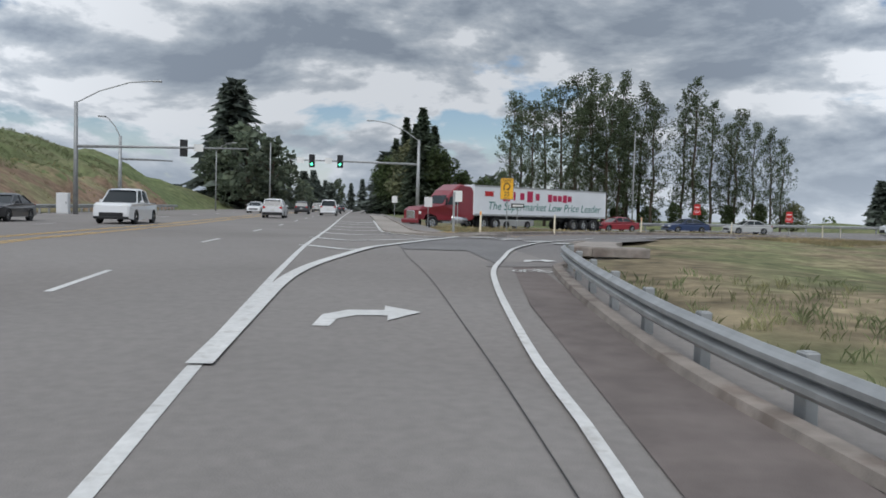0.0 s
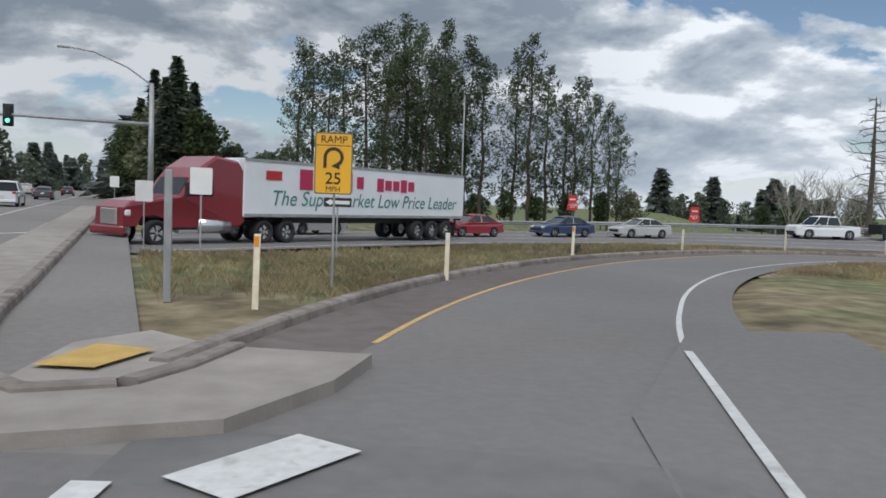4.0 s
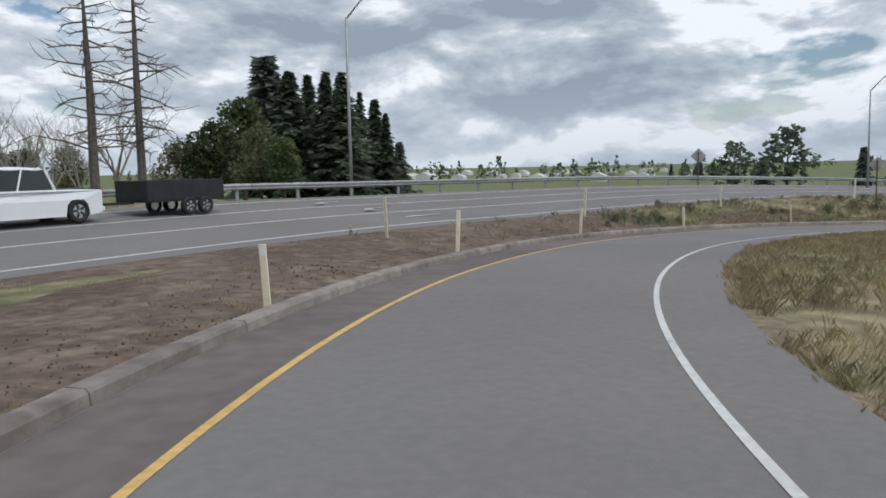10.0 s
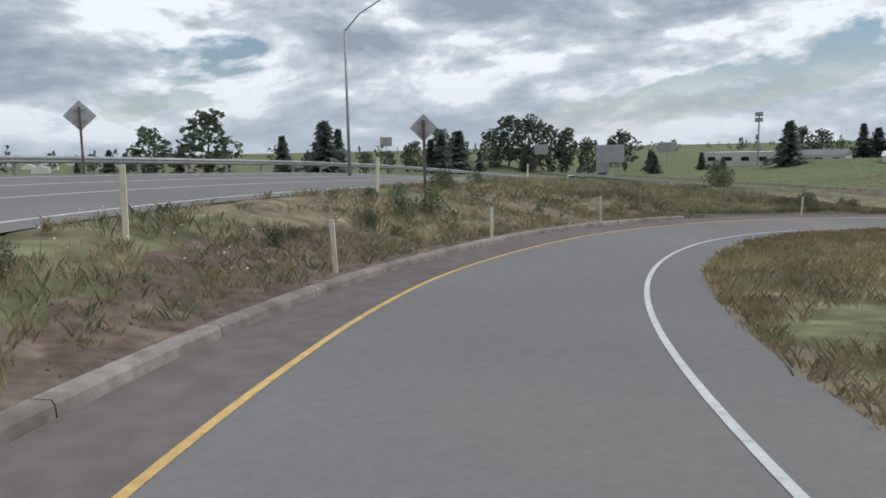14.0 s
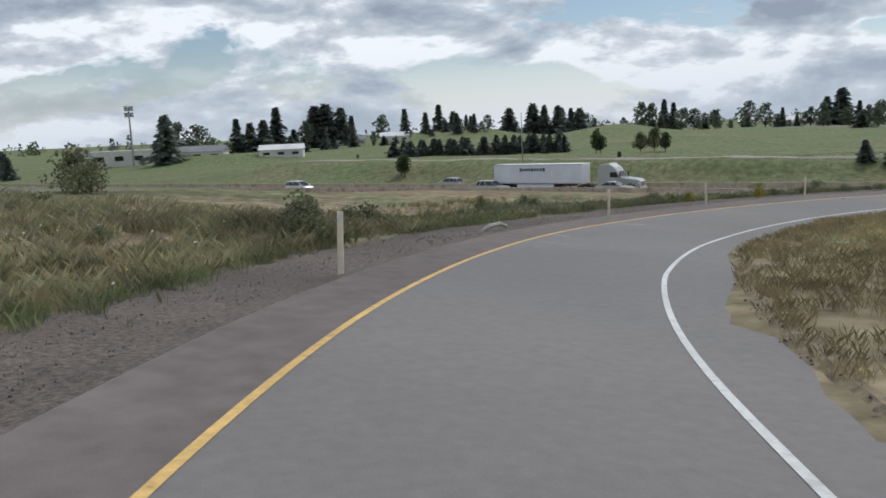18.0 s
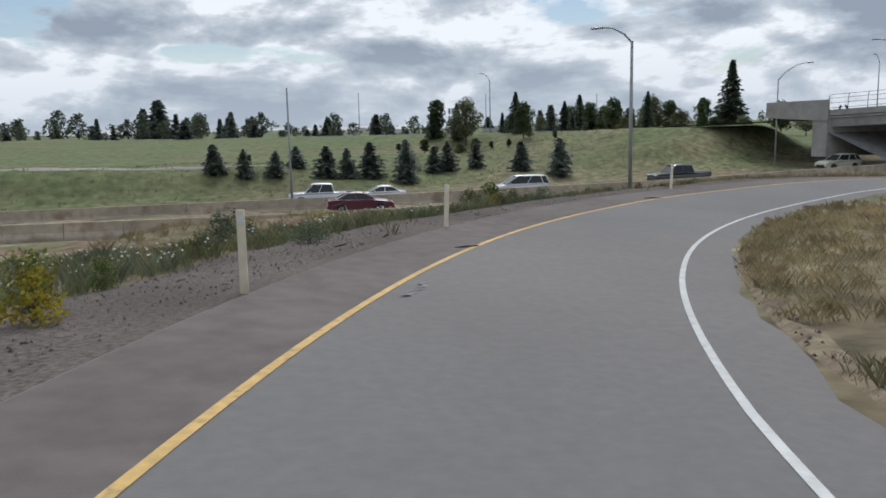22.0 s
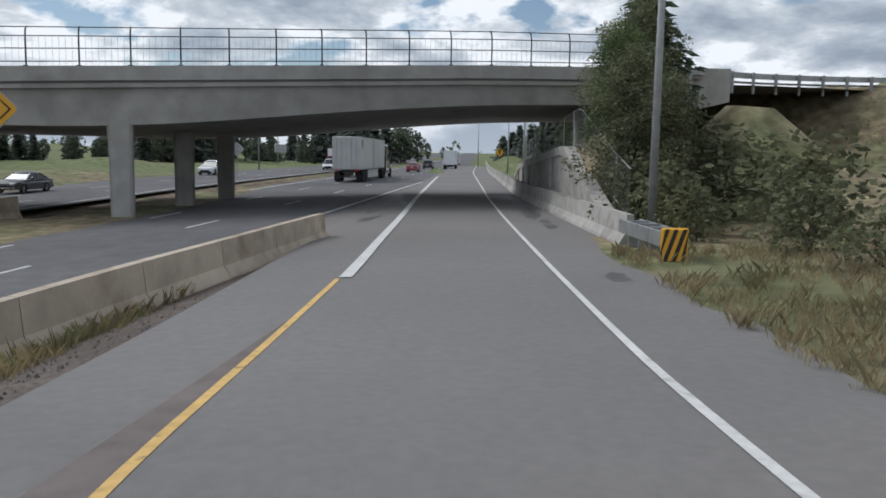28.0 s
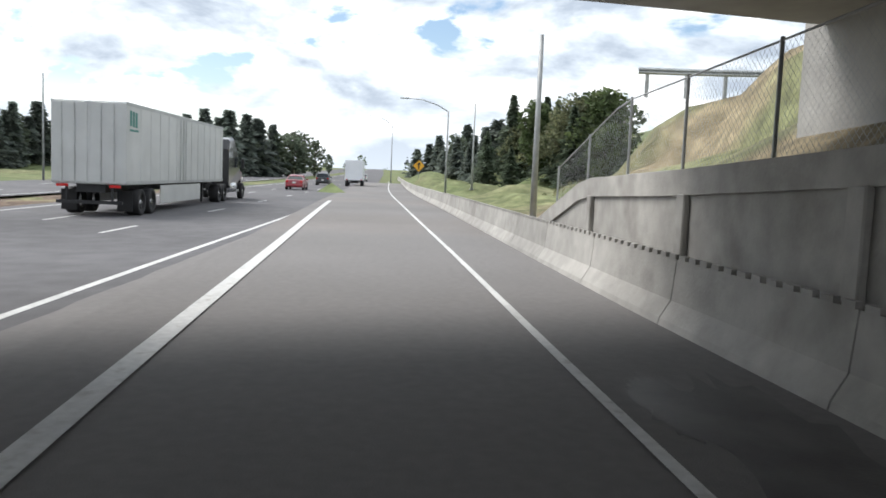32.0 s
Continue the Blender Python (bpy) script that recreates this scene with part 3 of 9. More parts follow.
def heights(xy):
    """Height of the ground at rows of x, y."""
    xy = np.asarray(xy, float)
    out = np.empty(len(xy))
    for k in range(0, len(xy), 4000):
        q = xy[k:k + 4000]
        d = np.hypot(q[:, :1] - SAMPLES[:, 0], q[:, 1:] - SAMPLES[:, 1])
        gap = np.maximum(d - SAMPLES[:, 3], 0)
        w = 1 / (gap + 0.25) ** 3
        z = (w * SAMPLES[:, 2]).sum(1) / w.sum(1)
        near = np.where(np.arange(SAMPLES.shape[0]) < len(ROADS), gap, 1e3).min(1)
        rough = np.clip((near - 0.8) / 5, 0, 1)
        n_ = (np.sin(q[:, 0] * 0.9 + 1.3 * np.sin(q[:, 1] * 0.7)) + np.sin(q[:, 1] * 1.1 + np.sin(q[:, 0] * 0.5) * 1.7)) * 0.05 + np.sin(q[:, 0] * 0.21) * np.sin(q[:, 1] * 0.17) * 0.18
        out[k:k + 4000] = z + n_ * rough - 0.10 * np.clip(1 - near / 0.6, 0, 1)
    # the grass bank west of the arterial road
    u, v = xy @ np.array((AD.x, AD.y)), xy @ np.array((AR.x, AR.y))
    rise = np.interp(u, [5, 30, 60, 125, 175, 230], [0, 6, 9.0, 9.6, 5, 0]) * np.clip((-27 - v) / 17, 0, 1) ** 0.8
    rise = np.where(v < -27, rise + 0.35 * np.sin(u * 0.19) * np.clip((-29 - v) / 8, 0, 1), 0)
    zroad = np.interp(xy[:, 1], [-300, -80, -40, 0, 15, 45, 90, 300], [-3, -1.95, -1.25, 0, 0.6, 0.84, 1.2, 2.2])
    out = np.where((v < -27) & (v > -130) & (u > 5) & (u < 230), np.maximum(np.minimum(out, zroad + rise + 1.0), zroad + rise), out)
    # cut for the freeway under the bridge's near end
    x, y = xy[:, 0], xy[:, 1]
    wall = np.interp(x, [-12, -2.5, 2.5, 20.7, 28.3, 34], [-29.3, -28.75, -28.55, -27.15, -26.45, -25.9]) + 0.25
    cut = (x > -24) & (x < 31) & (y < wall) & (y > -38)
    out = np.where(cut, np.minimum(out, -7.25), out)
    bank = (x > -22) & (x < 25) & (y >= wall) & (y < -22)
    lid = np.interp(x, [-22, -9, -2.6, 20, 25], [-6.9, -6.6, -5.5, -4.5, -5.6]) + np.clip((y + 26.9) * 0.6, 0, 3)
    out = np.where(bank, lid, out)
    return out


def hz(x, y):
    return float(heights([(x, y)])[0])


def build_ground():
    def axis(lo, hi, step, far, extra=()):
        a = list(np.arange(lo, hi + 0.1, step))
        s, v = step, hi
        up = []
        while v < far:
            s *= 1.16
            v += s
            up.append(v)
        s, v = step, lo
        dn = []
        while v > -far:
            s *= 1.16
            v -= s
            dn.append(v)
        return sorted(set(dn[::-1] + a + up + list(extra)))
    xs = axis(-70, 165, 1.5, 4200)
    ys = axis(-112, 125, 1.5, 4200, list(np.arange(-30, -26.2, 0.3)))
    gx, gy = np.meshgrid(xs, ys)
    z = heights(np.column_stack([gx.ravel(), gy.ravel()]))
    global GRID
    GRID = (np.array(xs), np.array(ys), z.reshape(len(ys), len(xs)))
    nx = len(xs)
    faces = [(j * nx + i, j * nx + i + 1, (j + 1) * nx + i + 1, (j + 1) * nx + i) for j in range(len(ys) - 1) for i in range(nx - 1)]
    g = raw("ground", np.column_stack([gx.ravel(), gy.ravel(), z]), faces, GROUND, None, True)
    return tagged(g, "rolling ground of dry yellow and green roadside grass", "ground", kind="structure")


build_ground()


def ground_z(xy):
    """Heights of the ground sheet itself, fast."""
    xs, ys, z = GRID
    xy = np.asarray(xy, float)
    i = np.clip(np.searchsorted(xs, xy[:, 0]) - 1, 0, len(xs) - 2)
    j = np.clip(np.searchsorted(ys, xy[:, 1]) - 1, 0, len(ys) - 2)
    u = (xy[:, 0] - xs[i]) / (xs[i + 1] - xs[i])
    v = (xy[:, 1] - ys[j]) / (ys[j + 1] - ys[j])
    return (z[j, i] * (1 - u) + z[j, i + 1] * u) * (1 - v) + (z[j + 1, i] * (1 - u) + z[j + 1, i + 1] * u) * v


def structure(ob, label, category):
    return tagged(ob, label, category, kind="structure")


# ---- pavements ----
structure(ribbon("arterial_road", ART, -25.5, lambda s: 4.9, 0.0, ASPHALT_OLD, cols=4), "wide grey asphalt arterial road with turn lanes", "road")
structure(ribbon("arterial_road_south", ART_S, -6.5, 6.5, 0.0, ASPHALT), "grey asphalt arterial road south of the bridge", "road")


def ramp_at(pairs):
    """A value along the ramp from pairs of (metres along, value)."""
    total = (len(RAMP) - 1) * 0.8
    xs, vs = zip(*pairs)
    return lambda s: float(np.interp(s * total, xs, vs))


RIGHT_EDGE = ramp_at([(0, 3.0), (25, 3.4), (50, 3.0), (220, 2.95), (230, 3.05), (240, 4.0), (250, 4.9), (262, 4.8), (285, 4.4), (310, 4.0), (340, 4.2), (420, 4.4)])
i_r = int(26 / 0.8)
structure(ribbon("ramp_road", RAMP[i_r:], lambda s: -3.4, lambda s: RIGHT_EDGE((i_r + s * (len(RAMP) - i_r)) / len(RAMP)), 0.02, ASPHALT, cols=4), "curving grey-brown asphalt loop ramp", "road")
def carriageway(name, a, b, label, cols=5):
    lines = [fwl(a + (b - a) * c / cols) for c in range(cols + 1)]
    vs = [p for row in zip(*lines) for p in row]
    w = cols + 1
    fs = [(i * w + c, i * w + c + 1, i * w + w + c + 1, i * w + w + c) for i in range(len(FREEWAY) - 1) for c in range(cols)]
    structure(raw(name, vs, fs, ASPHALT_FW), label, "road")


carriageway("freeway_road", 1.8, -11.9, "dark asphalt three-lane freeway carriageway")
carriageway("freeway_road_far", -16.5, -29.5, "dark asphalt far freeway carriageway")
structure(ribbon("offramp_road", OFFRAMP, 0.4, -11.6, 0.0, ASPHALT, cols=4), "grey asphalt three-lane exit ramp", "road")
merge_line = [p for p in RAMP if 35 > p.x > -70 and p.y < -20]
mv, mf = [], []
for p, q in zip(merge_line, offset(merge_line, -3.3)):
    k = min(range(len(FREEWAY)), key=lambda i: abs(FREEWAY[i].x - q.x))
    e = FREEWAY[k] + Vector((q.x - FREEWAY[k].x, 0.4, 0.008))
    if e.y > q.y - 0.1:
        e = q + Vector((0, -0.1, 0))
    for c in range(5):
        mv.append((q + Vector((0, 0, 0.012))).lerp(e, c / 4))
for i in range(len(merge_line) - 1):
    mf += [(i * 5 + c, i * 5 + c + 1, i * 5 + c + 6, i * 5 + c + 5) for c in range(4)]
structure(raw("merge_pavement", mv, mf, ASPHALT), "asphalt wedge between ramp and freeway", "road")


# ---- painted lines ----
def paint(name, line, o, w, material, dz, label):
    f = o if callable(o) else (lambda s: o)
    ob = ribbon(name, line, lambda s: f(s) - w / 2, lambda s: f(s) + w / 2, dz, material)
    return structure(ob, label, "road marking")


YEL = ramp_at([(0, -1.9), (46, -1.88), (53, -2.0), (70, -2.12), (84, -2.25), (92, -2.15), (101, -2.13), (112, -2.05), (119, -2.12), (124, -2.05), (129, -1.92), (135, -1.9), (146, -2.0), (157, -2.16),
               (167, -2.18), (177, -2.07), (186, -1.94), (196, -1.85), (205, -1.82), (213, -1.9), (221, -1.75), (228, -1.66), (238, -1.82), (242, -1.86), (246, -1.78), (252, -1.66), (256, -1.57)])
WHI = ramp_at([(0, 1.6), (12, 1.9), (32, 2.15), (38, 2.2), (47, 2.06), (55, 1.88), (85, 1.83), (100, 1.93), (118, 1.93), (128, 1.95), (147, 1.92), (157, 1.72), (167, 1.98), (177, 2.03), (187, 1.9),
               (196, 2.03), (206, 2.08), (216, 2.08), (229, 2.12), (234, 2.25), (238, 2.36), (244, 2.4)])
tot = len(RAMP) - 1
i0 = int(32 / 0.8)
i1 = next(i for i, p in enumerate(RAMP) if p.y < -20 and p.x < 41.5)
paint("yellow_edge_line", RAMP[i0:i1], lambda s: YEL((i0 + s * (i1 - i0)) / tot), 0.098, YELLOW_LINE, 0.026, "worn yellow edge line of the ramp")
j0 = int(33 / 0.8)
j1 = next(i for i, p in enumerate(RAMP) if p.y < -20 and p.x < 55)
paint("white_edge_line", RAMP[j0:j1], lambda s: WHI((j0 + s * (j1 - j0)) / tot), 0.092, WHITE_LINE, 0.026, "white right edge line of the ramp")
tl = offset(RAMP, lambda s: WHI(s))[j0]
turn_edge = [Vector((p.x, p.y, zart(p.y))) for p in curve([(1.3, -8, 0), (1.2, 0, 0), (1.14, 5.3, 0), (1.0, 8, 0), (0.96, 12, 0), (1.0, 15, 0), (1.15, 17.5, 0), (1.6, 20.7, 0), (1.9, 22.9, 0), (2.4, 25.75, 0), (3.4, 29.6, 0), (4.4, 32.5, 0), (tl.x, tl.y, 0)], 1.0)]
paint("white_edge_line", turn_edge, 0, 0.115, WHITE_LINE, 0.027, "white edge line of the turn lane")
rw = curve([(55.3, -27.22, -6.7), (52, -27.6, -6.8), (48.6, -27.92, -6.9), (45.8, -28.12, -6.98), (41.4, -28.43, -7.06), (31.3, -29.16, -7.1), (20.4, -29.94, -7.1), (8.7, -30.73, -7.1), (-4.2, -31.45, -7.1), (-35, -33.2, -7.13), (-75, -35.2, -7.2), (-130, -36.9, -7.1), (-170, -38.2, -7.0)], 1.0)
lw = curve([(41.7, -32.5, -7.06), (37, -32.85, -7.08), (32.2, -33.2, -7.1), (21.5, -33.95, -7.1), (9.6, -34.8, -7.1), (-6.4, -35.8, -7.1), (-22, -36.8, -7.15), (-36, -37.66, -7.2)], 1.0)


def settle(line):
    """Lays a line on the merge lane's and the wedge's surface."""
    ramp_ = [p for p in RAMP if p.y < -15 and p.x < 82][::-1]
    free_ = [p for p in FREEWAY if -300 < p.x < 200][::-1]
    rx, fx = [p.x for p in ramp_], [p.x for p in free_]
    out = []
    for p in line:
        zr_, y0 = np.interp(p.x, rx, [q.z for q in ramp_]), np.interp(p.x, rx, [q.y for q in ramp_]) - 3.3
        zf_, y1 = np.interp(p.x, fx, [q.z for q in free_]), np.interp(p.x, fx, [q.y for q in free_]) + 0.4
        f = min(max((y0 - p.y) / max(y0 - y1, 0.05), 0), 1)
        out.append(Vector((p.x, p.y, float(zr_ + 0.026 if f <= 0 else zr_ * (1 - f) + zf_ * f + 0.02))))
    return out


rw, lw = settle(rw), settle(lw)
paint("white_edge_line", rw, 0, 0.115, WHITE_LINE, 0.012, "white right edge line of the merge lane")
paint("white_gore_line", lw, 0, 0.24, WHITE_LINE, 0.012, "broad white merge line")
paint("freeway_edge_line", [p for p in fwl(0.0) if p.x > -37], 0, 0.15, WHITE_LINE, 0.008, "white right edge line of the freeway")
paint("freeway_left_line", fwl(-10.8), 0, 0.15, WHITE_LINE, 0.008, "pale left edge line of the freeway")
paint("freeway_far_line", fwl(-17.3), 0, 0.15, WHITE_LINE, 0.008, "pale edge line of the far carriageway")
paint("offramp_near_line", OFFRAMP[6:], -0.5, 0.14, WHITE_LINE, 0.008, "white edge line of the exit ramp")
for k, o in enumerate((-4.1, -7.3, -10.4)):
    paint("offramp_lane_line", OFFRAMP[8:110], o, 0.14, WHITE_LINE, 0.008, "white lane line of the exit ramp")


def dashes(name, line, o, long, gap, w, label, start=0.0, end=1e9):
    length = sum((b - a).length for a, b in zip(line, line[1:]))
    s = start
    parent = None
    off = offset(line, o, 0.008)
    while s + long < min(length, end):
        p, h = at_length(off, s)
        q, _ = at_length(off, s + long)
        bm = bmesh.new()
        n_ = Vector(((q - p).y, -(q - p).x, 0)).normalized() * w / 2
        vs = [bm.verts.new(v) for v in (p - n_, p + n_, q + n_, q - n_)]
        bm.faces.new(vs)
        structure(obj(name, bm, WHITE_LINE), label, "road marking")
        s += long + gap


dashes("freeway_dash", fwl(0.0), 0, 1.0, 3.0, 0.15, "short white dash beside the merge lane", 458, 560)
dashes("freeway_dash", fwl(-3.6), 0, 3.0, 9.0, 0.13, "white dashed freeway lane mark", 180, 700)
dashes("freeway_dash", fwl(-7.2), 0, 3.0, 9.0, 0.13, "white dashed freeway lane mark", 184, 700)
dashes("freeway_dash", fwl(-20.9), 0, 3.0, 9.0, 0.13, "white dashed freeway lane mark", 180, 560)
dashes("freeway_dash", fwl(-24.5), 0, 3.0, 9.0, 0.13, "white dashed freeway lane mark", 184, 560)
dashes("arterial_dash", ART, -4.6, 3.0, 9.0, 0.13, "white dashed arterial lane mark", 9.5, 122)
dashes("arterial_dash", ART, -15.0, 3.0, 9.0, 0.13, "white dashed arterial lane mark", 0, 122)
paint("arterial_edge_line", [p for p in ART if p.y > -25], -1.5, 0.14, WHITE_LINE, 0.008, "white line beside the turn lane")
for o in (-9.3, -9.55, -10.5, -10.75):
    paint("double_yellow_line", [p for p in ART if p.y > -25], o, 0.11, YELLOW_LINE, 0.008, "faded yellow centre line")


def zr(x, y):
    return zart(y) + 0.012


def flat(name, pts, material, label, category="road marking", dz=0.0, z=None):
    bm = bmesh.new()
    bm.faces.new([bm.verts.new((x, y, (zr(x, y) if z is None else z) + dz)) for x, y in pts])
    bmesh.ops.recalc_face_normals(bm, faces=bm.faces)
    for f in bm.faces:
        if f.normal.z < 0:
            f.normal_flip()
    return structure(obj(name, bm, material), label, category)


# ---- markings at the junction ----
gl = curve([(-2.3, 7.5, 0), (-2.55, 10.5, 0), (-2.8, 13.6, 0), (-2.85, 16, 0), (-2.75, 18, 0), (-2.5, 20.3, 0), (-2.1, 23.5, 0), (-1.63, 25.7, 0), (-0.4, 31, 0), (0.65, 35.05, 0)], 1.0)
gl = [Vector((p.x, p.y, zart(p.y))) for p in gl]
paint("gore_curve_line", gl, 0, 0.26, WHITE_LINE, 0.032, "broad white line curving into the ramp")
cl = curve([(-6.2, 70, 0), (-5.7, 65.3, 0), (-3.2, 41.2, 0), (-2.8, 39, 0), (-1.5, 35.8, 0), (0.0, 34.0, 0)], 1.0)
paint("gore_inner_line", [Vector((p.x, p.y, zart(p.y))) for p in cl], 0, 0.17, WHITE_LINE, 0.03, "white line beside the chevrons")


def chevron(a, tip, b, w=0.3):
    for p, q in ((a, tip), (tip, b)):
        d = Vector((q[0] - p[0], q[1] - p[1], 0)).normalized()
        n_ = Vector((-d.y, d.x, 0)) * w / 2
        flat("chevron_mark", [(p[0] - n_.x, p[1] - n_.y), (q[0] - n_.x, q[1] - n_.y), (q[0] + n_.x, q[1] + n_.y), (p[0] + n_.x, p[1] + n_.y)],
             WHITE_LINE, "white painted gore chevron", dz=0.002)


chevron((-4.3, 24.1), (-2.7, 22.2), (-2.4, 22.45))
for k in range(6):
    x, y = -3.34 - 0.7 * k, 28.1 + 6.55 * k
    ex, ey = ((2.75, 3.85), (2.2, 2.9), (1.75, 2.1), (1.6, 1.9), (1.5, 1.8), (1.4, 1.7))[k]
    chevron((x - 1.7, y + 2.2), (x, y), (x + ex, y + ey))
for (x, y), w in (((0.6, 37.0), 1.0), ((1.75, 35.2), 1.05), ((2.8, 33.5), 1.05), ((3.8, 31.8), 1.0), ((4.7, 30.4), 1.0)):
    d, n_ = Vector((0.64, -0.77)), Vector((0.77, 0.64))
    c = Vector((x, y))
    flat("crosswalk_bar", [tuple(c + d * a * 0.32 + n_ * b * 0.62) for a, b in ((-1, -1), (1, -1), (1, 1), (-1, 1))], WHITE_LINE, "white painted crosswalk bar", dz=0.024)
flat("turn_arrow", [(-1.60, 9.75), (-1.38, 9.75), (-1.36, 10.3), (-1.15, 10.6), (-0.72, 10.65), (-0.70, 10.25), (-0.28, 11.0), (-0.82, 11.5), (-0.80, 11.1), (-1.3, 11.05), (-1.60, 10.6)],
     WHITE_LINE, "white painted right-turn arrow")


def bike_mark(cx, cy, s, turn):
    m = Matrix.Rotation(radians(turn), 2)
    bm = bmesh.new()
    for ox in (-0.5, 0.5):
        n_ = 18
        r0 = [m @ Vector((ox + 0.30 * math.cos(k * 2 * math.pi / n_), -0.2 + 0.42 * math.sin(k * 2 * math.pi / n_))) * s for k in range(n_)]
        r1 = [m @ Vector((ox + 0.21 * math.cos(k * 2 * math.pi / n_), -0.2 + 0.31 * math.sin(k * 2 * math.pi / n_))) * s for k in range(n_)]
        v0 = [bm.verts.new((cx + p.x, cy + p.y, zr(0, cy + p.y))) for p in r0]
        v1 = [bm.verts.new((cx + p.x, cy + p.y, zr(0, cy + p.y))) for p in r1]
        for k in range(n_):
            bm.faces.new((v0[k], v0[(k + 1) % n_], v1[(k + 1) % n_], v1[k]))
    for a, b in (((-0.5, -0.2), (-0.2, 0.45)), ((-0.2, 0.45), (0.3, 0.45)), ((0.5, -0.2), (0.28, 0.7)), ((-0.05, -0.2), (0.3, 0.45)), ((-0.5, -0.2), (-0.05, -0.2)), ((0.1, 0.72), (0.34, 0.72))):
        a, b = m @ Vector(a) * s, m @ Vector(b) * s
        d = (b - a).normalized()
        n_ = Vector((-d.y, d.x)) * 0.05 * s
        bm.faces.new([bm.verts.new((cx + p.x, cy + p.y, zr(0, cy + p.y) + 0.001)) for p in (a - n_, b - n_, b + n_, a + n_)])
    structure(obj("bicycle_mark", bm, WHITE_LINE), "white painted bicycle lane symbol", "road marking")


bike_mark(1.95, 17.2, 0.55, -3)
bike_mark(-2.25, 40.9, 0.75, 4)
flat("bike_arrow", [(2.0, 19.6), (2.2, 19.6), (2.25, 19.95), (2.55, 19.95), (2.55, 19.7), (2.9, 20.1), (2.55, 20.5), (2.55, 20.2), (2.1, 20.2)], WHITE_LINE, "white painted bike-lane arrow")
flat("bike_arrow", [(-2.7, 43.0), (-2.5, 43.0), (-2.55, 43.8), (-2.35, 43.8), (-2.65, 44.5), (-2.9, 43.8), (-2.72, 43.8)], WHITE_LINE, "white painted bike-lane arrow")
flat("corner_pavement", [(1.0, 18), (2.6, 18.4), (3.6, 22), (4.0, 24.2), (4.2, 26), (4.6, 28.2), (5.4, 30.5), (7.2, 33.5), (9.6, 37.2), (11, 40), (8.5, 40.5), (5, 36), (2, 28)], ASPHALT, "asphalt shoulder at the corner", "road", dz=-0.006)
# patches and seams
seam = curve([(1.05, 2, 0), (0.77, 5.3, 0), (0.44, 8.7, 0), (-0.24, 15.2, 0), (-0.97, 20.9, 0), (-1.2, 23.3, 0), (-1.52, 26.2, 0), (-2.0, 32, 0), (-4.3, 55, 0)], 1.0)
paint("tar_seam", [Vector((p.x, p.y, zart(p.y))) for p in seam], 0, 0.014, TAR, 0.009, "dark crack-seal seam in the asphalt")
flat("asphalt_patch", [(-1.2, 23.3), (0.74, 23.2), (1.0, 20.9), (1.35, 18.5), (1.9, 22.9), (2.4, 25.75), (3.4, 29.6), (4.4, 32.5), (5.2, 34.4), (0.9, 36.4), (-0.4, 31), (-1.5, 26.3)], ASPHALT_DARK, "darker fresh asphalt patch", "road", dz=-0.007)
flat("asphalt_patch", [(1.5, 3), (2.9, 3), (2.3, 9), (2.2, 18), (1.6, 18), (1.35, 12)], ASPHALT_RED, "reddish worn asphalt shoulder", "road", dz=0.002)
red_l = [p for p in RAMP[int(29 / 0.8):int(250 / 0.8)]]
k0 = int(29 / 0.8)
structure(ribbon("worn_shoulder", red_l, lambda s: max(-3.38, -3.38 + (s - 0.9) * 17.5), lambda s: YEL((k0 + s * len(red_l)) / tot), 0.0235, ASPHALT_RED), "reddish worn asphalt shoulder of the ramp", "road")


def stain(cx, cy, rx, ry, z, material, seed, label, ragged=0.22):
    rnd = random.Random(seed)
    pts = []
    for k in range(44):
        a = k * 2 * math.pi / 44
        r = 1 + ragged * (rnd.random() - 0.5) * 2
        pts.append((cx + rx * r * math.cos(a), cy + ry * r * math.sin(a)))
    if z is not None:
        flat("stain", pts, material, label, "stain", z=z)
        return
    bm = bmesh.new()
    ring = [bm.verts.new(p) for p in settle([Vector((*q, 0)) for q in pts])]
    hub = bm.verts.new(settle([Vector((cx, cy, 0))])[0])
    for k in range(len(ring)):
        bm.faces.new((hub, ring[k], ring[(k + 1) % len(ring)]))
    structure(obj("stain", bm, material), label, "stain")


for k, (x, y, rx, ry) in enumerate(((22.5, -28.5, 2.4, 0.35), (19.0, -28.6, 1.6, 0.3), (25.9, -28.1, 0.8, 0.18), (28.2, -28.0, 1.0, 0.22), (40.6, -27.35, 0.7, 0.22), (17.2, -29.0, 2.6, 0.28), (13.5, -29.1, 3.4, 0.45), (9.0, -29.7, 2.0, 0.6), (7.9, -30.2, 0.9, 0.3),
                                    (27.0, -34.75, 1.1, 0.25), (25.4, -34.6, 0.6, 0.15), (16.5, -35.1, 4.2, 0.4), (11.5, -35.9, 3.4, 0.45), (23.5, -35.3, 1.6, 0.12))):
    stain(x, y, rx, ry, None, WET, k, "dark damp stain on the asphalt")


def ramp_z(x, y, up=0.03):
    """Height of the banked ramp at a place."""
    k = min(range(1, len(RAMP) - 1), key=lambda i: (RAMP[i].x - x) ** 2 + (RAMP[i].y - y) ** 2)
    d = (RAMP[k + 1] - RAMP[k - 1]).normalized()
    o = (x - RAMP[k].x) * d.y - (y - RAMP[k].y) * d.x
    return RAMP[k].z + CROSSFALL.get((RAMP[k].x, RAMP[k].y), 0) * o + up


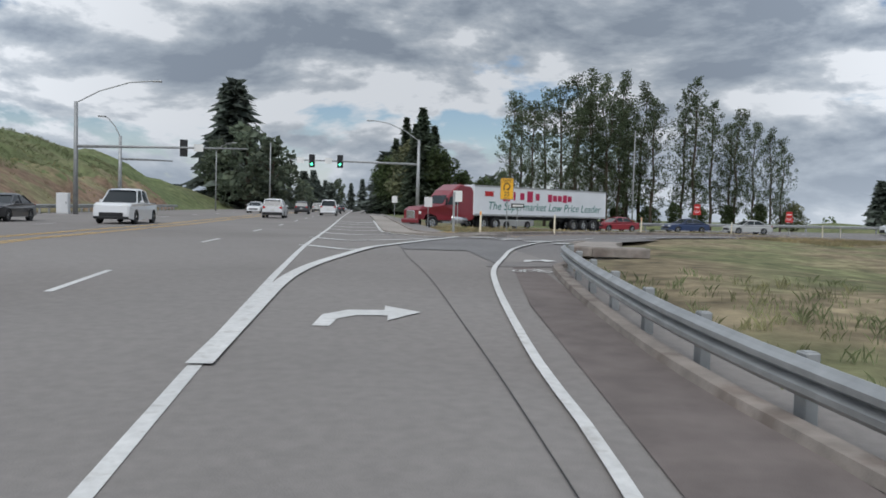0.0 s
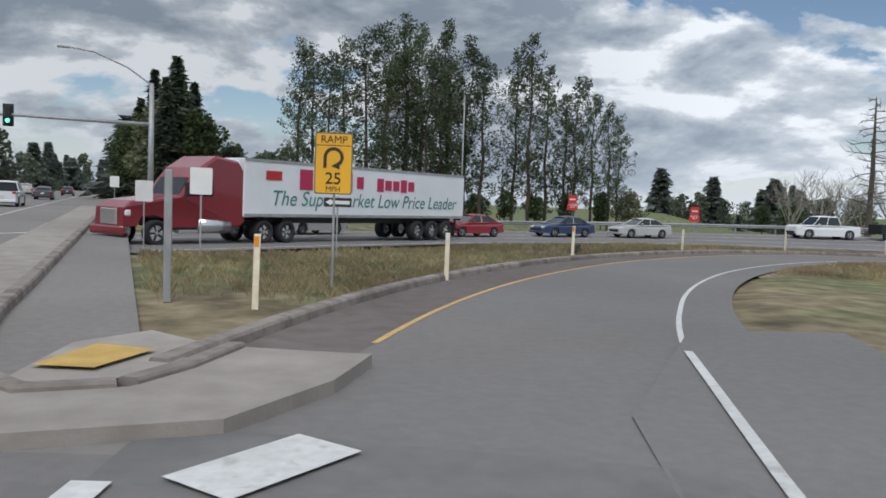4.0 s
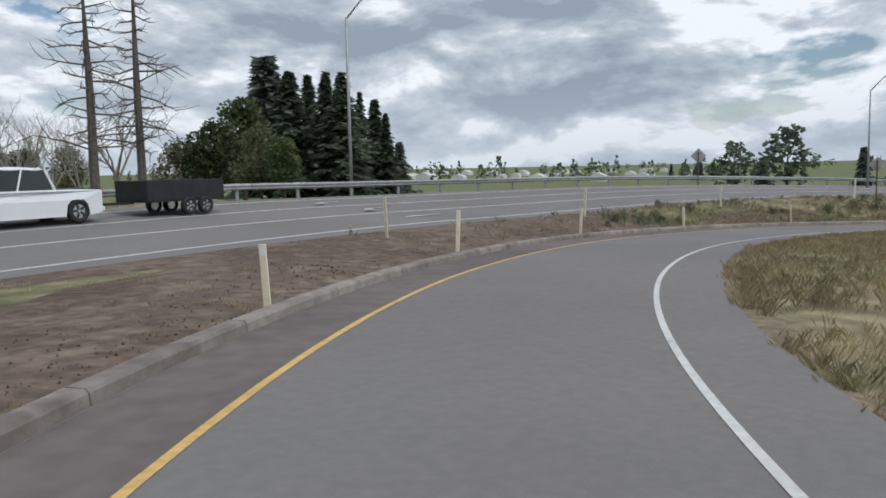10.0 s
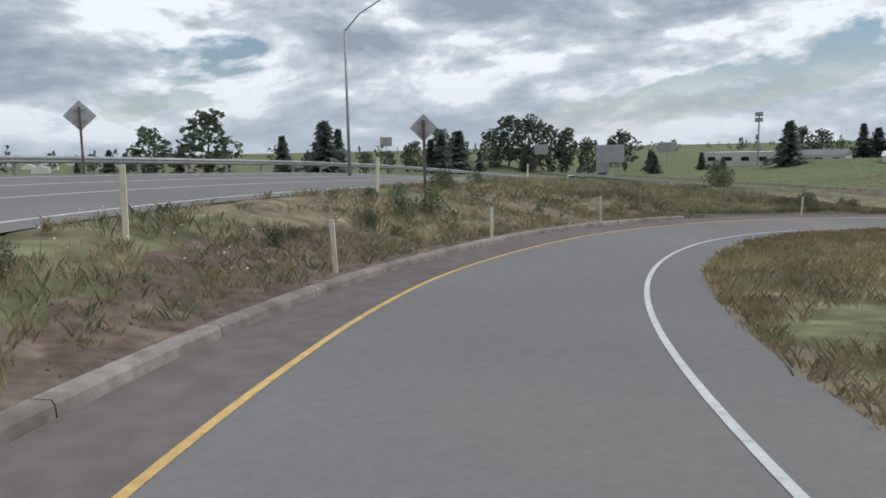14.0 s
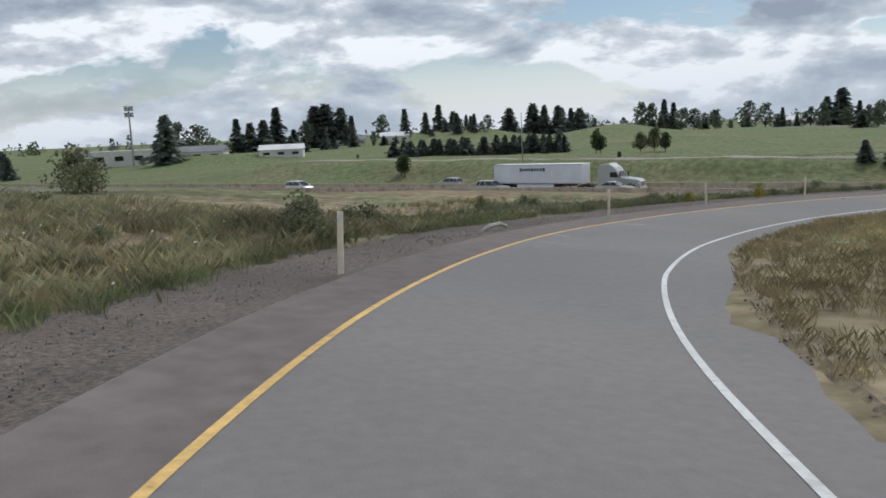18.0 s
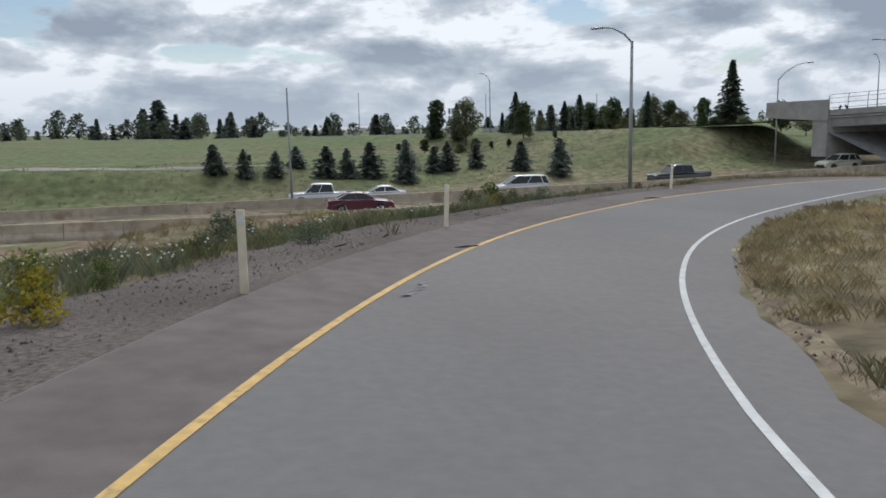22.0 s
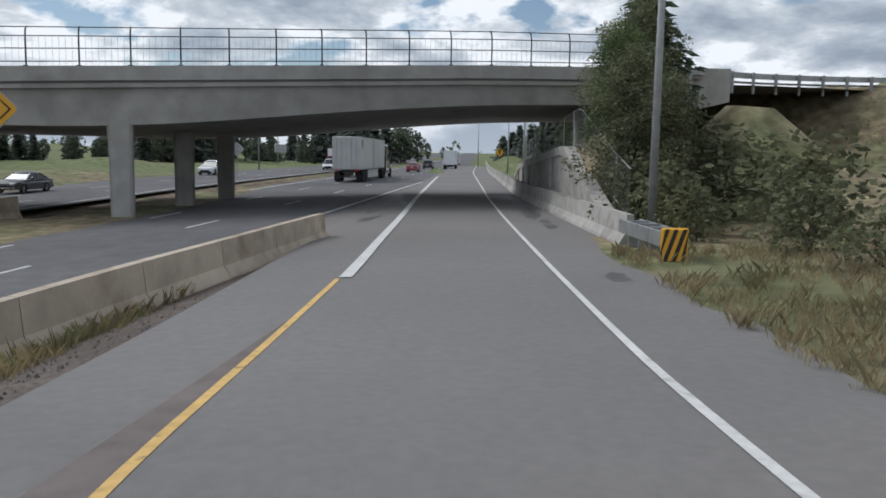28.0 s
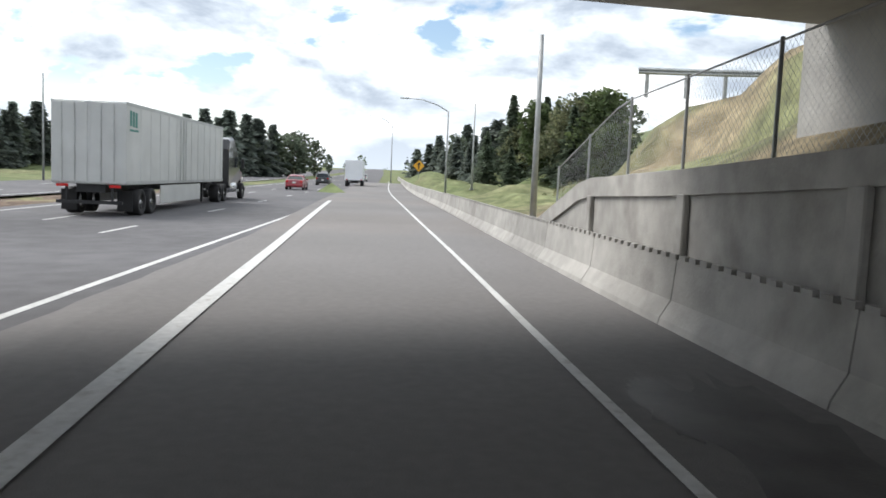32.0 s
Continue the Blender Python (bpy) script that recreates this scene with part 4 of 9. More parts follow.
def scuff(x, y, ln, w, a):
    """A ragged scrape of several thin streaks."""
    c, s_ = math.cos(a), math.sin(a)
    bm = bmesh.new()
    pts = [(-ln, -w * 0.3), (-ln * 0.3, -w), (ln * 0.5, -w * 0.8), (ln, -w * 0.2), (ln * 0.8, w * 0.5), (0, w * 0.7), (-ln * 0.7, w)]
    bm.faces.new([bm.verts.new((x + dx * c - dy * s_, y + dx * s_ + dy * c, ramp_z(x + dx * c - dy * s_, y + dx * s_ + dy * c))) for dx, dy in pts])
    structure(obj("scuff_mark", bm, SCUFF), "pale scuffed scrape on the ramp", "stain")


SCUFF = mat("pale_scuff", (0.27, 0.265, 0.275), rough=0.9, vary=0.3, scale=6, bump=0.2)
for mark in ((101.25, 13.35, 0.42, 0.05, 0.12), (101.3, 13.12, 0.36, 0.045, -0.08), (101.0, 13.28, 0.22, 0.03, 0.05), (101.45, 13.5, 0.2, 0.035, 0.1), (100.85, 13.0, 0.2, 0.02, 0.0), (101.1, 13.46, 0.26, 0.025, 0.08),
             (99.7, 10.5, 0.14, 0.02, 0.0), (99.75, 11.95, 0.1, 0.015, 0.1), (99.8, 15.8, 0.07, 0.012, 0.0), (101.1, 21.6, 0.45, 0.03, 0.1), (101.3, 18.0, 0.35, 0.035, 0.0), (101.7, 19.4, 0.3, 0.03, -0.1),
             (95.15, -7.15, 0.16, 0.02, 0.5), (95.02, -7.35, 0.17, 0.02, 0.5), (94.9, -7.55, 0.17, 0.02, 0.5), (94.78, -7.75, 0.16, 0.02, 0.5), (94.66, -7.95, 0.15, 0.018, 0.5), (94.58, -8.15, 0.13, 0.015, 0.5)):
    scuff(*mark)

# ---- kerbs, sidewalk ----
def pieces(name, line, section, material, parent, long):
    """Kerb stones or barrier lengths, one mesh each, with a thin joint between them."""
    per = max(1, round(long / (line[1] - line[0]).length))
    for i in range(0, len(line) - 1, per):
        sub = line[i:i + per + 1]
        if len(sub) < 2:
            continue
        sub = [p.copy() for p in sub]
        d0, d1 = (sub[1] - sub[0]).normalized(), (sub[-1] - sub[-2]).normalized()
        sub[0] += d0 * 0.012
        sub[-1] -= d1 * 0.012
        slab(name, sub, section, material, parent)


def empty_structure(name, label, category):
    return structure(new(name), label, category)


kerb_parent = empty_structure("ramp_kerb", "weathered concrete kerb along the loop ramp", "kerb")
ke = next(i for i, p in enumerate(RAMP) if p.x > 95 and p.y < 38)
kerb_line = offset(RAMP[int(30 / 0.8):ke], -3.42, 0.0)
KS = [(0.02, -0.1), (0.0, 0.13), (-0.03, 0.17), (-0.22, 0.18), (-0.24, 0.15), (-0.24, -0.1)]
pieces("kerb_stone", kerb_line, KS, KERB, kerb_parent, 3.0)
isl_parent = empty_structure("island_kerb", "concrete kerb round the corner sidewalk", "kerb")
il = [Vector((p.x, p.y, zart(p.y) + 0.0)) for p in curve([(-7.6, 100, 0), (-5.0, 76.4, 0), (-2.1, 48, 0), (-1.4, 41.3, 0), (-0.6, 37.9, 0), (0.2, 37.3, 0), (0.9, 38.0, 0), (1.5, 39.2, 0)], 0.8)]
pieces("kerb_stone", il, [(-a, h * 0.9) for a, h in KS], KERB, isl_parent, 3.0)
sw = [p for p in il]
structure(slab("sidewalk", sw, [(0.24, 0.10), (1.75, 0.12), (1.75, -0.1), (0.24, -0.1)], SIDEWALK), "pale concrete sidewalk at the corner", "pavement")
flat("tactile_pad", [(-0.35, 38.2), (0.25, 38.0), (0.75, 38.9), (0.1, 39.3)], TACTILE, "worn yellow tactile paving pad", "pavement", dz=0.12)
flat("corner_apron", [(-0.5, 37.75), (0.25, 37.4), (0.95, 38.2), (1.3, 39.4), (0.6, 40.4), (-0.2, 39.6)], SIDEWALK, "pale concrete corner apron", "pavement", dz=0.08)
ri = [Vector((x, y, zart(y))) for x, y in ((5.2, 30.2), (4.5, 28.2), (4.1, 26), (4.05, 24.4), (4.5, 23.8), (6.2, 23.6))]
pieces("kerb_stone", ri, KS, KERB, empty_structure("right_kerb", "concrete kerb at the bike ramp", "kerb"), 2.0)
structure(slab("right_sidewalk", ri, [(-0.24, 0.14), (-1.6, 0.16), (-1.6, -0.2), (-0.24, -0.2)], SIDEWALK), "pale concrete walk by the bike ramp", "pavement")
# gravel shoulder after the kerb ends, soil strip behind the kerb
gs = RAMP[ke - 3:next(i for i, p in enumerate(RAMP) if p.y < -20 and p.x < 31)]


def drape(name, line, a, b, material, lift, label, cols=4, wob=0.5, seed=0, joined=True):
    """A strip that lies on the ground beside a road, with an uneven outer edge."""
    rnd = random.Random(seed)
    L = offset(line, a)
    vs, fs = [], []
    R = []
    for i, (p, nn) in enumerate(zip(line, normals(line))):
        o = b(i / (len(line) - 1)) if callable(b) else b
        R.append(p + nn * (o + wob * (math.sin(i * 0.35) * 0.5 + rnd.random() - 0.5)))
    pts = [(p.lerp(q, c / cols)) for p, q in zip(L, R) for c in range(cols + 1)]
    zs = ground_z([(p.x, p.y) for p in pts])
    for k, (p, z) in enumerate(zip(pts, zs)):
        row, c = divmod(k, cols + 1)
        zz = L[row].z if c == 0 and joined else float(z) + lift * max(0.12, min(1, row / 5, (len(line) - 1 - row) / 5) if c < cols else 0.12)
        vs.append((p.x, p.y, zz))
    w = cols + 1
    for i in range(len(line) - 1):
        for c in range(cols):
            k = i * w + c
            fs.append((k, k + w, k + w + 1, k + 1))
    ob = raw(name, vs, fs, material)
    return structure(ob, label, "ground")


drape("gravel_shoulder", gs, -3.3, lambda s: -6.3 if s < 0.75 else -6.3 + (s - 0.75) * 8, GRAVEL, 0.07, "brown gravel shoulder of the ramp", seed=1)
drape("soil_strip", RAMP[int(48 / 0.8):ke], -3.6, lambda s: -4.6 - 2.6 * max(0, math.sin(s * 9 + 0.5)) * (0.3 + 0.7 * (0.35 < s < 0.8)), DIRT, 0.06, "bare brown soil behind the kerb", seed=2)
drape("bare_soil", [p for p in RAMP[:250] if 33 < p.x < 74 and p.y > 50], -3.6, lambda s: -8.3 + 3.2 * max(0, s - 0.75) * 4, DIRT, 0.06, "bare brown soil between ramp and exit ramp", cols=6, seed=6)
drape("soil_strip", OFFRAMP[20:62], 0.35, lambda s: 1.6 + 1.2 * math.sin(s * 14) ** 2, DIRT, 0.05, "bare brown soil beside the exit ramp", seed=3)
drape("right_soil", RAMP[int(50 / 0.8):int(262 / 0.8)], 2.9, 3.35, STRAW_SOIL, 0.05, "dry straw-covered soil at the inner edge of the ramp", cols=2, wob=0.3, seed=4)
drape("farm_track", TRACK[6:], -0.9, 0.9, SIDEWALK, 0.12, "pale gravel track along the grass slope", cols=2, wob=0.4, seed=9, joined=False)
drape("field_soil", curve([(140, -8, 0), (124, -14, 0), (112, -22, 0), (100, -30, 0), (88, -35, 0)], 2.0), -9.5, 8.0, FIELD, 0.05, "reddish-brown bare field before the freeway", cols=12, wob=2.5, seed=8, joined=False)
drape("median_soil", [p for p in fwl(-11.8) if -60 < p.x < 230], -0.05, -4.8, DIRT, 0.06, "bare brown median soil", cols=3, seed=5)


# ---- guardrails ----
W_SEC = [(0.0, 0.0), (0.03, 0.03), (0.08, 0.06), (0.08, 0.11), (0.03, 0.14), (0.0, 0.155), (0.03, 0.17), (0.08, 0.20), (0.08, 0.25), (0.03, 0.28), (0.0, 0.31)]


def guardrail(line, side, label, post_gap=1.9, post_mat=None, h=0.45):
    g = structure(new("guardrail"), label, "guardrail")
    sec = [(side * -o, h + z) for o, z in W_SEC] + [(side * 0.012, h + 0.31), (side * 0.012, h)]
    pieces("rail_beam", line, sec, STEEL, g, 7.6)
    bm = bmesh.new()
    box(bm, 0, 0, (h - 0.25) / 2, 0.12, 0.16, h + 0.9, 0.01)
    box(bm, 0, 0, h + 0.16, 0.1, 0.1, 0.34)
    me = bpy.data.meshes.new("rail_post")
    bm.to_mesh(me)
    bm.free()
    me.materials.append(post_mat or STEEL_DULL)
    length = sum((b - a).length for a, b in zip(line, line[1:]))
    s = 0.5
    while s < length:
        p, r = at_length(line, s)
        o = new("rail_post", me)
        o.parent = g
        nn = Vector((math.cos(radians(r)), math.sin(radians(r)), 0))
        o.matrix_world = Matrix.Translation(p + nn * side * 0.13) @ pose(0, 0, 0, 0, 0, r)
        s += post_gap
    return g


near_rail = [Vector((p.x, p.y, zart(p.y))) for p in curve([(17, -22.5, 0), (11, -16, 0), (6.5, -8, 0), (3.9, 0, 0), (3.3, 3, 0), (2.95, 5.2, 0), (2.7, 6.8, 0), (2.5, 9.3, 0), (2.5, 14, 0), (2.75, 18.0, 0), (3.1, 18.8, 0)], 0.95)]
guardrail(near_rail, 1, "galvanised W-beam guardrail at the bridge approach", 1.9, STEEL_DULL, 0.24)
structure(slab("bridge_approach_kerb", near_rail, [(-0.05, 0), (-0.03, 0.09), (-0.24, 0.09), (-0.26, 0)], KERB), "low concrete kerb under the guardrail", "kerb")
guardrail([p for p in offset(OFFRAMP, -11.9) if p.x > 14 and p.x < 205], -1, "long galvanised guardrail along the exit ramp", 3.8)
guardrail([art(u, -24.3) for u in np.arange(28, 112, 1.9)], -1, "galvanised guardrail beside the arterial road", 1.9)
guardrail([art(u, -24.0) for u in np.arange(-20, 22, 1.9)], -1, "galvanised guardrail beside the arterial road", 1.9)


# ---- concrete barriers ----
JERSEY = [(-0.30, -0.35), (-0.30, 0), (-0.28, 0.08), (-0.14, 0.30), (-0.09, 0.81), (0.09, 0.81), (0.14, 0.30), (0.28, 0.08), (0.30, 0), (0.30, -0.35)]


def barrier(line, label, long=3.8, scale=1.0, material=None):
    b = structure(new("concrete_barrier"), label, "barrier")
    pieces("barrier_length", line, [(o, h * scale) for o, h in JERSEY], material or BARRIER, b, long)
    return b


barrier(curve([(185, -55.6, -8.95), (150, -50.2, -8.75), (124, -46.8, -8.55), (100, -43.8, -8.6), (90, -42.3, -8.55), (82, -41.0, -8.4), (73, -38.9, -8.15), (62, -36.8, -7.9), (54, -36.1, -7.6), (46, -35.7, -7.42), (40, -35.3, -7.34), (33.5, -34.9, -7.28)], 0.76), "stained concrete barrier between ramp and freeway", 3.05, 1.0)
barrier([p for p in fwl(-14.2, -0.1) if 22 < p.x < 330], "tall tan concrete median barrier of the freeway", 5.0, 1.3)
rb = curve([(34.4, -26.2, -7.12), (28.6, -26.7, -7.14), (20, -27.5, -7.15), (13, -28.2, -7.15), (4.5, -28.85, -7.13), (-0.7, -29.15, -7.13), (-7.7, -29.5, -7.14), (-27, -30.4, -7.15), (-75, -32.6, -7.2), (-130, -34.4, -7.1), (-190, -36.4, -6.8)], 0.95)
barrier(rb, "grey concrete barrier with a toothed top strip", 3.8, 1.06, CONCRETE)
teeth_parent = structure(new("barrier_top_strip"), "ribbed cable strip on the barrier", "barrier")
for p, q in zip(rb[8:70:1], rb[9:71:1]):
    for k in range(3):
        a = p.lerp(q, k / 3 + 0.05)
        b_ = p.lerp(q, k / 3 + 0.25)
        slab("strip_tooth", [a + Vector((0, 0, 0.858)), b_ + Vector((0, 0, 0.858))], [(-0.1, 0), (-0.1, 0.06), (-0.03, 0.06), (-0.03, 0)], CONCRETE, teeth_parent)


# ---- retaining wall beside the merge lane ----
def retaining_wall():
    w = structure(new("retaining_wall"), "grey concrete retaining wall with recessed panels", "wall")
    xs = np.arange(-8, 30.1, 1.0)
    line = [Vector((x, float(np.interp(x, [-12, -2.5, 2.5, 20.7, 28.3, 34], [-29.3, -28.75, -28.55, -27.15, -26.45, -25.9])), 0)) for x in xs]
    top = [float(np.interp(x, [-9, -2.6, 2.5, 20.7, 28.3, 31], [-6.9, -5.3, -5.15, -4.28, -6.4, -7.0])) for x in xs]
    vs, fs = [], []
    for p, t in zip(line, top):
        vs += [(p.x, p.y, -7.4), (p.x, p.y, t), (p.x + 0.02, p.y + 0.45, t), (p.x + 0.02, p.y + 0.45, -7.4)]
    for i in range(len(line) - 1):
        for c in range(4):
            d = (c + 1) % 4
            fs.append((i * 4 + c, i * 4 + d, i * 4 + 4 + d, i * 4 + 4 + c))
    fs += [(0, 3, 2, 1), tuple(len(vs) - 4 + k for k in range(4))]
    raw("wall_body", vs, fs, CONCRETE, w)
    # coping
    cv, cf = [], []
    for p, t in zip(line, top):
        cv += [(p.x, p.y - 0.06, t - 0.32), (p.x, p.y - 0.06, t + 0.06), (p.x, p.y + 0.5, t + 0.06), (p.x, p.y + 0.5, t - 0.32)]
    for i in range(len(line) - 1):
        for c in range(4):
            d = (c + 1) % 4
            cf.append((i * 4 + c, i * 4 + d, i * 4 + 4 + d, i * 4 + 4 + c))
    cf += [(0, 3, 2, 1), tuple(len(cv) - 4 + k for k in range(4))]
    raw("coping", cv, cf, CONCRETE, w)
    for x in np.arange(-2.4, 22, 4.95):
        i = int(np.argmin(abs(xs - x)))
        bm = bmesh.new()
        h = top[i] - 0.3 + 7.4
        box(bm, line[i].x, line[i].y - 0.04, -7.4 + h / 2, 0.32, 0.1, h, 0.02)
        part("pilaster", bm, CONCRETE, w)
    # chain-link fence on the slope above
    f = tagged(new("chain_fence"), "tall grey chain-link fence on steel posts above the wall", "fence")
    mesh = bmesh.new()
    for i in range(len(line)):
        if i % 3 == 0:
            b = bmesh.new()
            tube(b, [(line[i].x, line[i].y + 0.7, top[i] - 0.5), (line[i].x, line[i].y + 0.7, top[i] + 1.75)], 0.03, 6)
            part("fence_post", b, STEEL_DULL, f)
    for hh in (0.15, 1.7):
        b = bmesh.new()
        tube(b, [(p.x, p.y + 0.7, t + hh) for p, t in zip(line, top)], 0.018, 5)
        part("fence_rail", b, STEEL_DULL, f)
    for i in range(len(line) - 1):
        p, q, t, u = line[i], line[i + 1], top[i], top[i + 1]
        for k in range(-12, 8):
            for sgn in (1, -1):
                x0, x1 = k * 0.125, k * 0.125 + 1.5
                if sgn < 0:
                    x0, x1 = x1, x0
                lo, hi = x0, x1
                # wire from the bottom at lo to the top at hi, clipped to this bay
                c0, c1 = max(0.0, min(lo, hi)), min(1.0, max(lo, hi))
                if c1 - c0 < 0.05:
                    continue
                f0, f1 = (c0 - lo) / (hi - lo), (c1 - lo) / (hi - lo)
                A = (p.x + (q.x - p.x) * c0, p.y + 0.7 + (q.y - p.y) * c0, t + (u - t) * c0 + 0.15 + 1.55 * f0)
                B = (p.x + (q.x - p.x) * c1, p.y + 0.7 + (q.y - p.y) * c1, t + (u - t) * c1 + 0.15 + 1.55 * f1)
                v = [mesh.verts.new(A), mesh.verts.new(B), mesh.verts.new((B[0], B[1], B[2] + 0.009)), mesh.verts.new((A[0], A[1], A[2] + 0.009))]
                mesh.faces.new(v)
    part("wire_mesh", mesh, STEEL_DULL, f)


retaining_wall()


# ---- the overpass ----
def overpass():
    br = structure(new("overpass"), "long haunched concrete road bridge over the freeway", "bridge")
    us = list(np.arange(-68.8, -23.6, 1.2))
    V0, V1 = -0.6, 14.8

    def depth(u):
        return 0.85 + 0.65 * math.exp(-((u + 47.3) / 10.0) ** 2)

    def sweep(name, section, material):
        vs, fs, k = [], [], 0
        for u in us:
            s = section(u)
            k = len(s)
            z0 = bat(u, 8).z
            for v, h in s:
                p = bat(u, v)
                vs.append((p.x, p.y, z0 + h - 0.012 * (V1 - v)))
        for i in range(len(us) - 1):
            for c in range(k):
                d = (c + 1) % k
                fs.append((i * k + c, i * k + d, i * k + k + d, i * k + k + c))
        fs.append(tuple(range(k))[::-1])
        fs.append(tuple((len(us) - 1) * k + c for c in range(k)))
        return raw(name, vs, fs, material, br)

    sweep("deck", lambda u: [(V0, -0.02), (V1, -0.02), (V1, -0.12), (V1 - 0.02, -0.13), (V0 + 0.02, -0.13), (V0, -0.12)], ASPHALT)
    for side, v in ((1, V1), (-1, V0)):
        sweep("parapet", lambda u: [(v - 0.2 * side, -0.1), (v - 0.2 * side, 0.58), (v + 0.12 * side, 0.58), (v + 0.12 * side, -0.02), (v + 0.06 * side, -0.04)][::side], BRIDGE)
        sweep("fascia", lambda u: [(v - 0.3 * side, -0.13), (v + 0.04 * side, -0.13), (v + 0.04 * side, -0.30), (v - 0.3 * side, -0.36)][::side], BRIDGE)
    sweep("box_girder", lambda u: [(V0 + 0.15, -0.3), (V1 - 0.15, -0.3), (V1 - 0.35, -0.35 - depth(u)), (V0 + 0.35, -0.35 - depth(u))], BRIDGE)
    # railing on the parapet: posts bent inward at the top, three rails
    for side, v in ((1, V1 - 0.03), (-1, V0 + 0.03)):
        post = None
        for u in np.arange(-68.4, -24.5, 2.0):
            p = bat(u, v)
            if post is None:
                bm = bmesh.new()
                box(bm, 0, 0, 0.02, 0.16, 0.2, 0.04)
                n_ = -BR * side
                tube(bm, [(0, 0, 0), (0, 0, 1.15), (n_.x * 0.05, n_.y * 0.05, 1.38), (n_.x * 0.16, n_.y * 0.16, 1.55), (n_.x * 0.32, n_.y * 0.32, 1.64)], 0.035, 6)
                post = part("railing_post", bm, DARKMETAL, br)
                o = post
            else:
                o = new("railing_post", post.data)
                o.parent = br
            o.location = (p.x, p.y, bat(u, 8).z - 0.012 * (V1 - v) + 0.58)
        for dz, inset in ((0.20, 0.0), (0.72, 0.0), (1.22, 0.01), (1.62, 0.3)):
            bm = bmesh.new()
            tube(bm, [Vector((*bat(u, v - side * inset).xy, bat(u, 8).z - 0.012 * (V1 - v) + 0.58 + dz)) for u in np.arange(-68.4, -24.4, 2.0)], 0.022, 5)
            part("railing_bar", bm, DARKMETAL, br)
        wires = bmesh.new()
        for u in np.arange(-68.4, -24.6, 0.25):
            zb_ = bat(u, 8).z - 0.012 * (V1 - v)
            a, b = Vector((*bat(u, v).xy, zb_ + 0.6)), Vector((*bat(u, v).xy, zb_ + 1.8))
            d = BD * 0.006
            wires.faces.new([wires.verts.new(q) for q in (a - d, a + d, b + d, b - d)])
        part("railing_wires", wires, STEEL_DULL, br, "fine wire infill")
    # columns with flared heads
    for u_, v in ((-47.3, 13.9), (-47.3, 7.6), (-47.3, 1.9)):
        bm = bmesh.new()
        prev = None
        c = bat(u_, v)
        for z, a, b in ((-8.9, 0.55, 0.5), (-5.6, 0.55, 0.5), (-4.6, 0.56, 0.52), (-3.9, 0.60, 0.55), (-3.2, 0.66, 0.6)):
            ring = []
            for k in range(12):
                t = k * 2 * math.pi / 12
                x = BR * (a * math.copysign(abs(math.cos(t)) ** 0.5, math.cos(t))) + BD * (b * math.copysign(abs(math.sin(t)) ** 0.5, math.sin(t)))
                ring.append(bm.verts.new((c.x + x.x, c.y + x.y, z)))
            if prev:
                for k in range(12):
                    bm.faces.new((prev[k], prev[(k + 1) % 12], ring[(k + 1) % 12], ring[k]))
            prev = ring
        part("column", bm, BRIDGE, br)
    # abutments
    for u, d in ((-24.6, 1), (-68.2, -1)):
        bm = bmesh.new()
        vs = [bat(u, V0 - 0.4), bat(u, V1 + 0.3), bat(u + 1.6 * d, V1 + 0.3), bat(u + 1.6 * d, V0 - 0.4)]
        lo = [bm.verts.new((p.x, p.y, -7.2)) for p in vs]
        hi = [bm.verts.new((p.x, p.y, vs[0].z - 0.25)) for p in vs]
        for k in range(4):
            bm.faces.new((lo[k], lo[(k + 1) % 4], hi[(k + 1) % 4], hi[k]))
        bm.faces.new(hi)
        bm.faces.new(lo[::-1])
        bmesh.ops.recalc_face_normals(bm, faces=bm.faces)
        part("abutment", bm, BRIDGE, br)
        bm = bmesh.new()
        for side, v in ((1, V1 + 0.1),):
            a0, a1 = bat(u, v), bat(u + 7 * d, v)
            nn = BR * 0.35
            q = [a0, a1, a1 + nn, a0 + nn]
            lo = [bm.verts.new((p.x, p.y, (-3.4 if k in (0, 3) else zart(p.y) - 1.1))) for k, p in enumerate(q)]
            hi = [bm.verts.new((p.x, p.y, zart(p.y) + 0.58)) for p in q]
            for k in range(4):
                bm.faces.new((lo[k], lo[(k + 1) % 4], hi[(k + 1) % 4], hi[k]))
            bm.faces.new(hi)
            bmesh.ops.recalc_face_normals(bm, faces=bm.faces)
        part("wing_wall", bm, BRIDGE, br)


overpass()
ap = curve([bat(-25, 7.1), (4.2, -17, -0.7), (-1.2, -9.5, -0.4), (-3.0, -4, -0.2)], 1.5)
structure(ribbon("bridge_approach", ap, -7, 7, 0.012, ASPHALT, cols=2), "asphalt approach road curving onto the bridge", "road")
# sloped concrete paving under the far abutment
SLOPE = mat("slope_paving", (0.24, 0.235, 0.225), rough=0.95, vary=0.2, scale=1.2, big=0.2, bump=0.4, bump_scale=10)
sp = [bat(-60.0, 15), bat(-60.0, -1), bat(-68.2, -1), bat(-68.2, 15)]
bm = bmesh.new()
bm.faces.new([bm.verts.new((p.x, p.y, z)) for p, z in zip(sp, (-8.4, -8.4, -4.6, -4.6))])
structure(obj("slope_paving", bm, SLOPE), "dark shaded slope paving under the bridge", "pavement")


# ---- delineator posts ----
def post_mesh():
    bm = bmesh.new()
    box(bm, 0, 0, 0.5, 0.105, 0.03, 1.5, 0.008)
    return bm


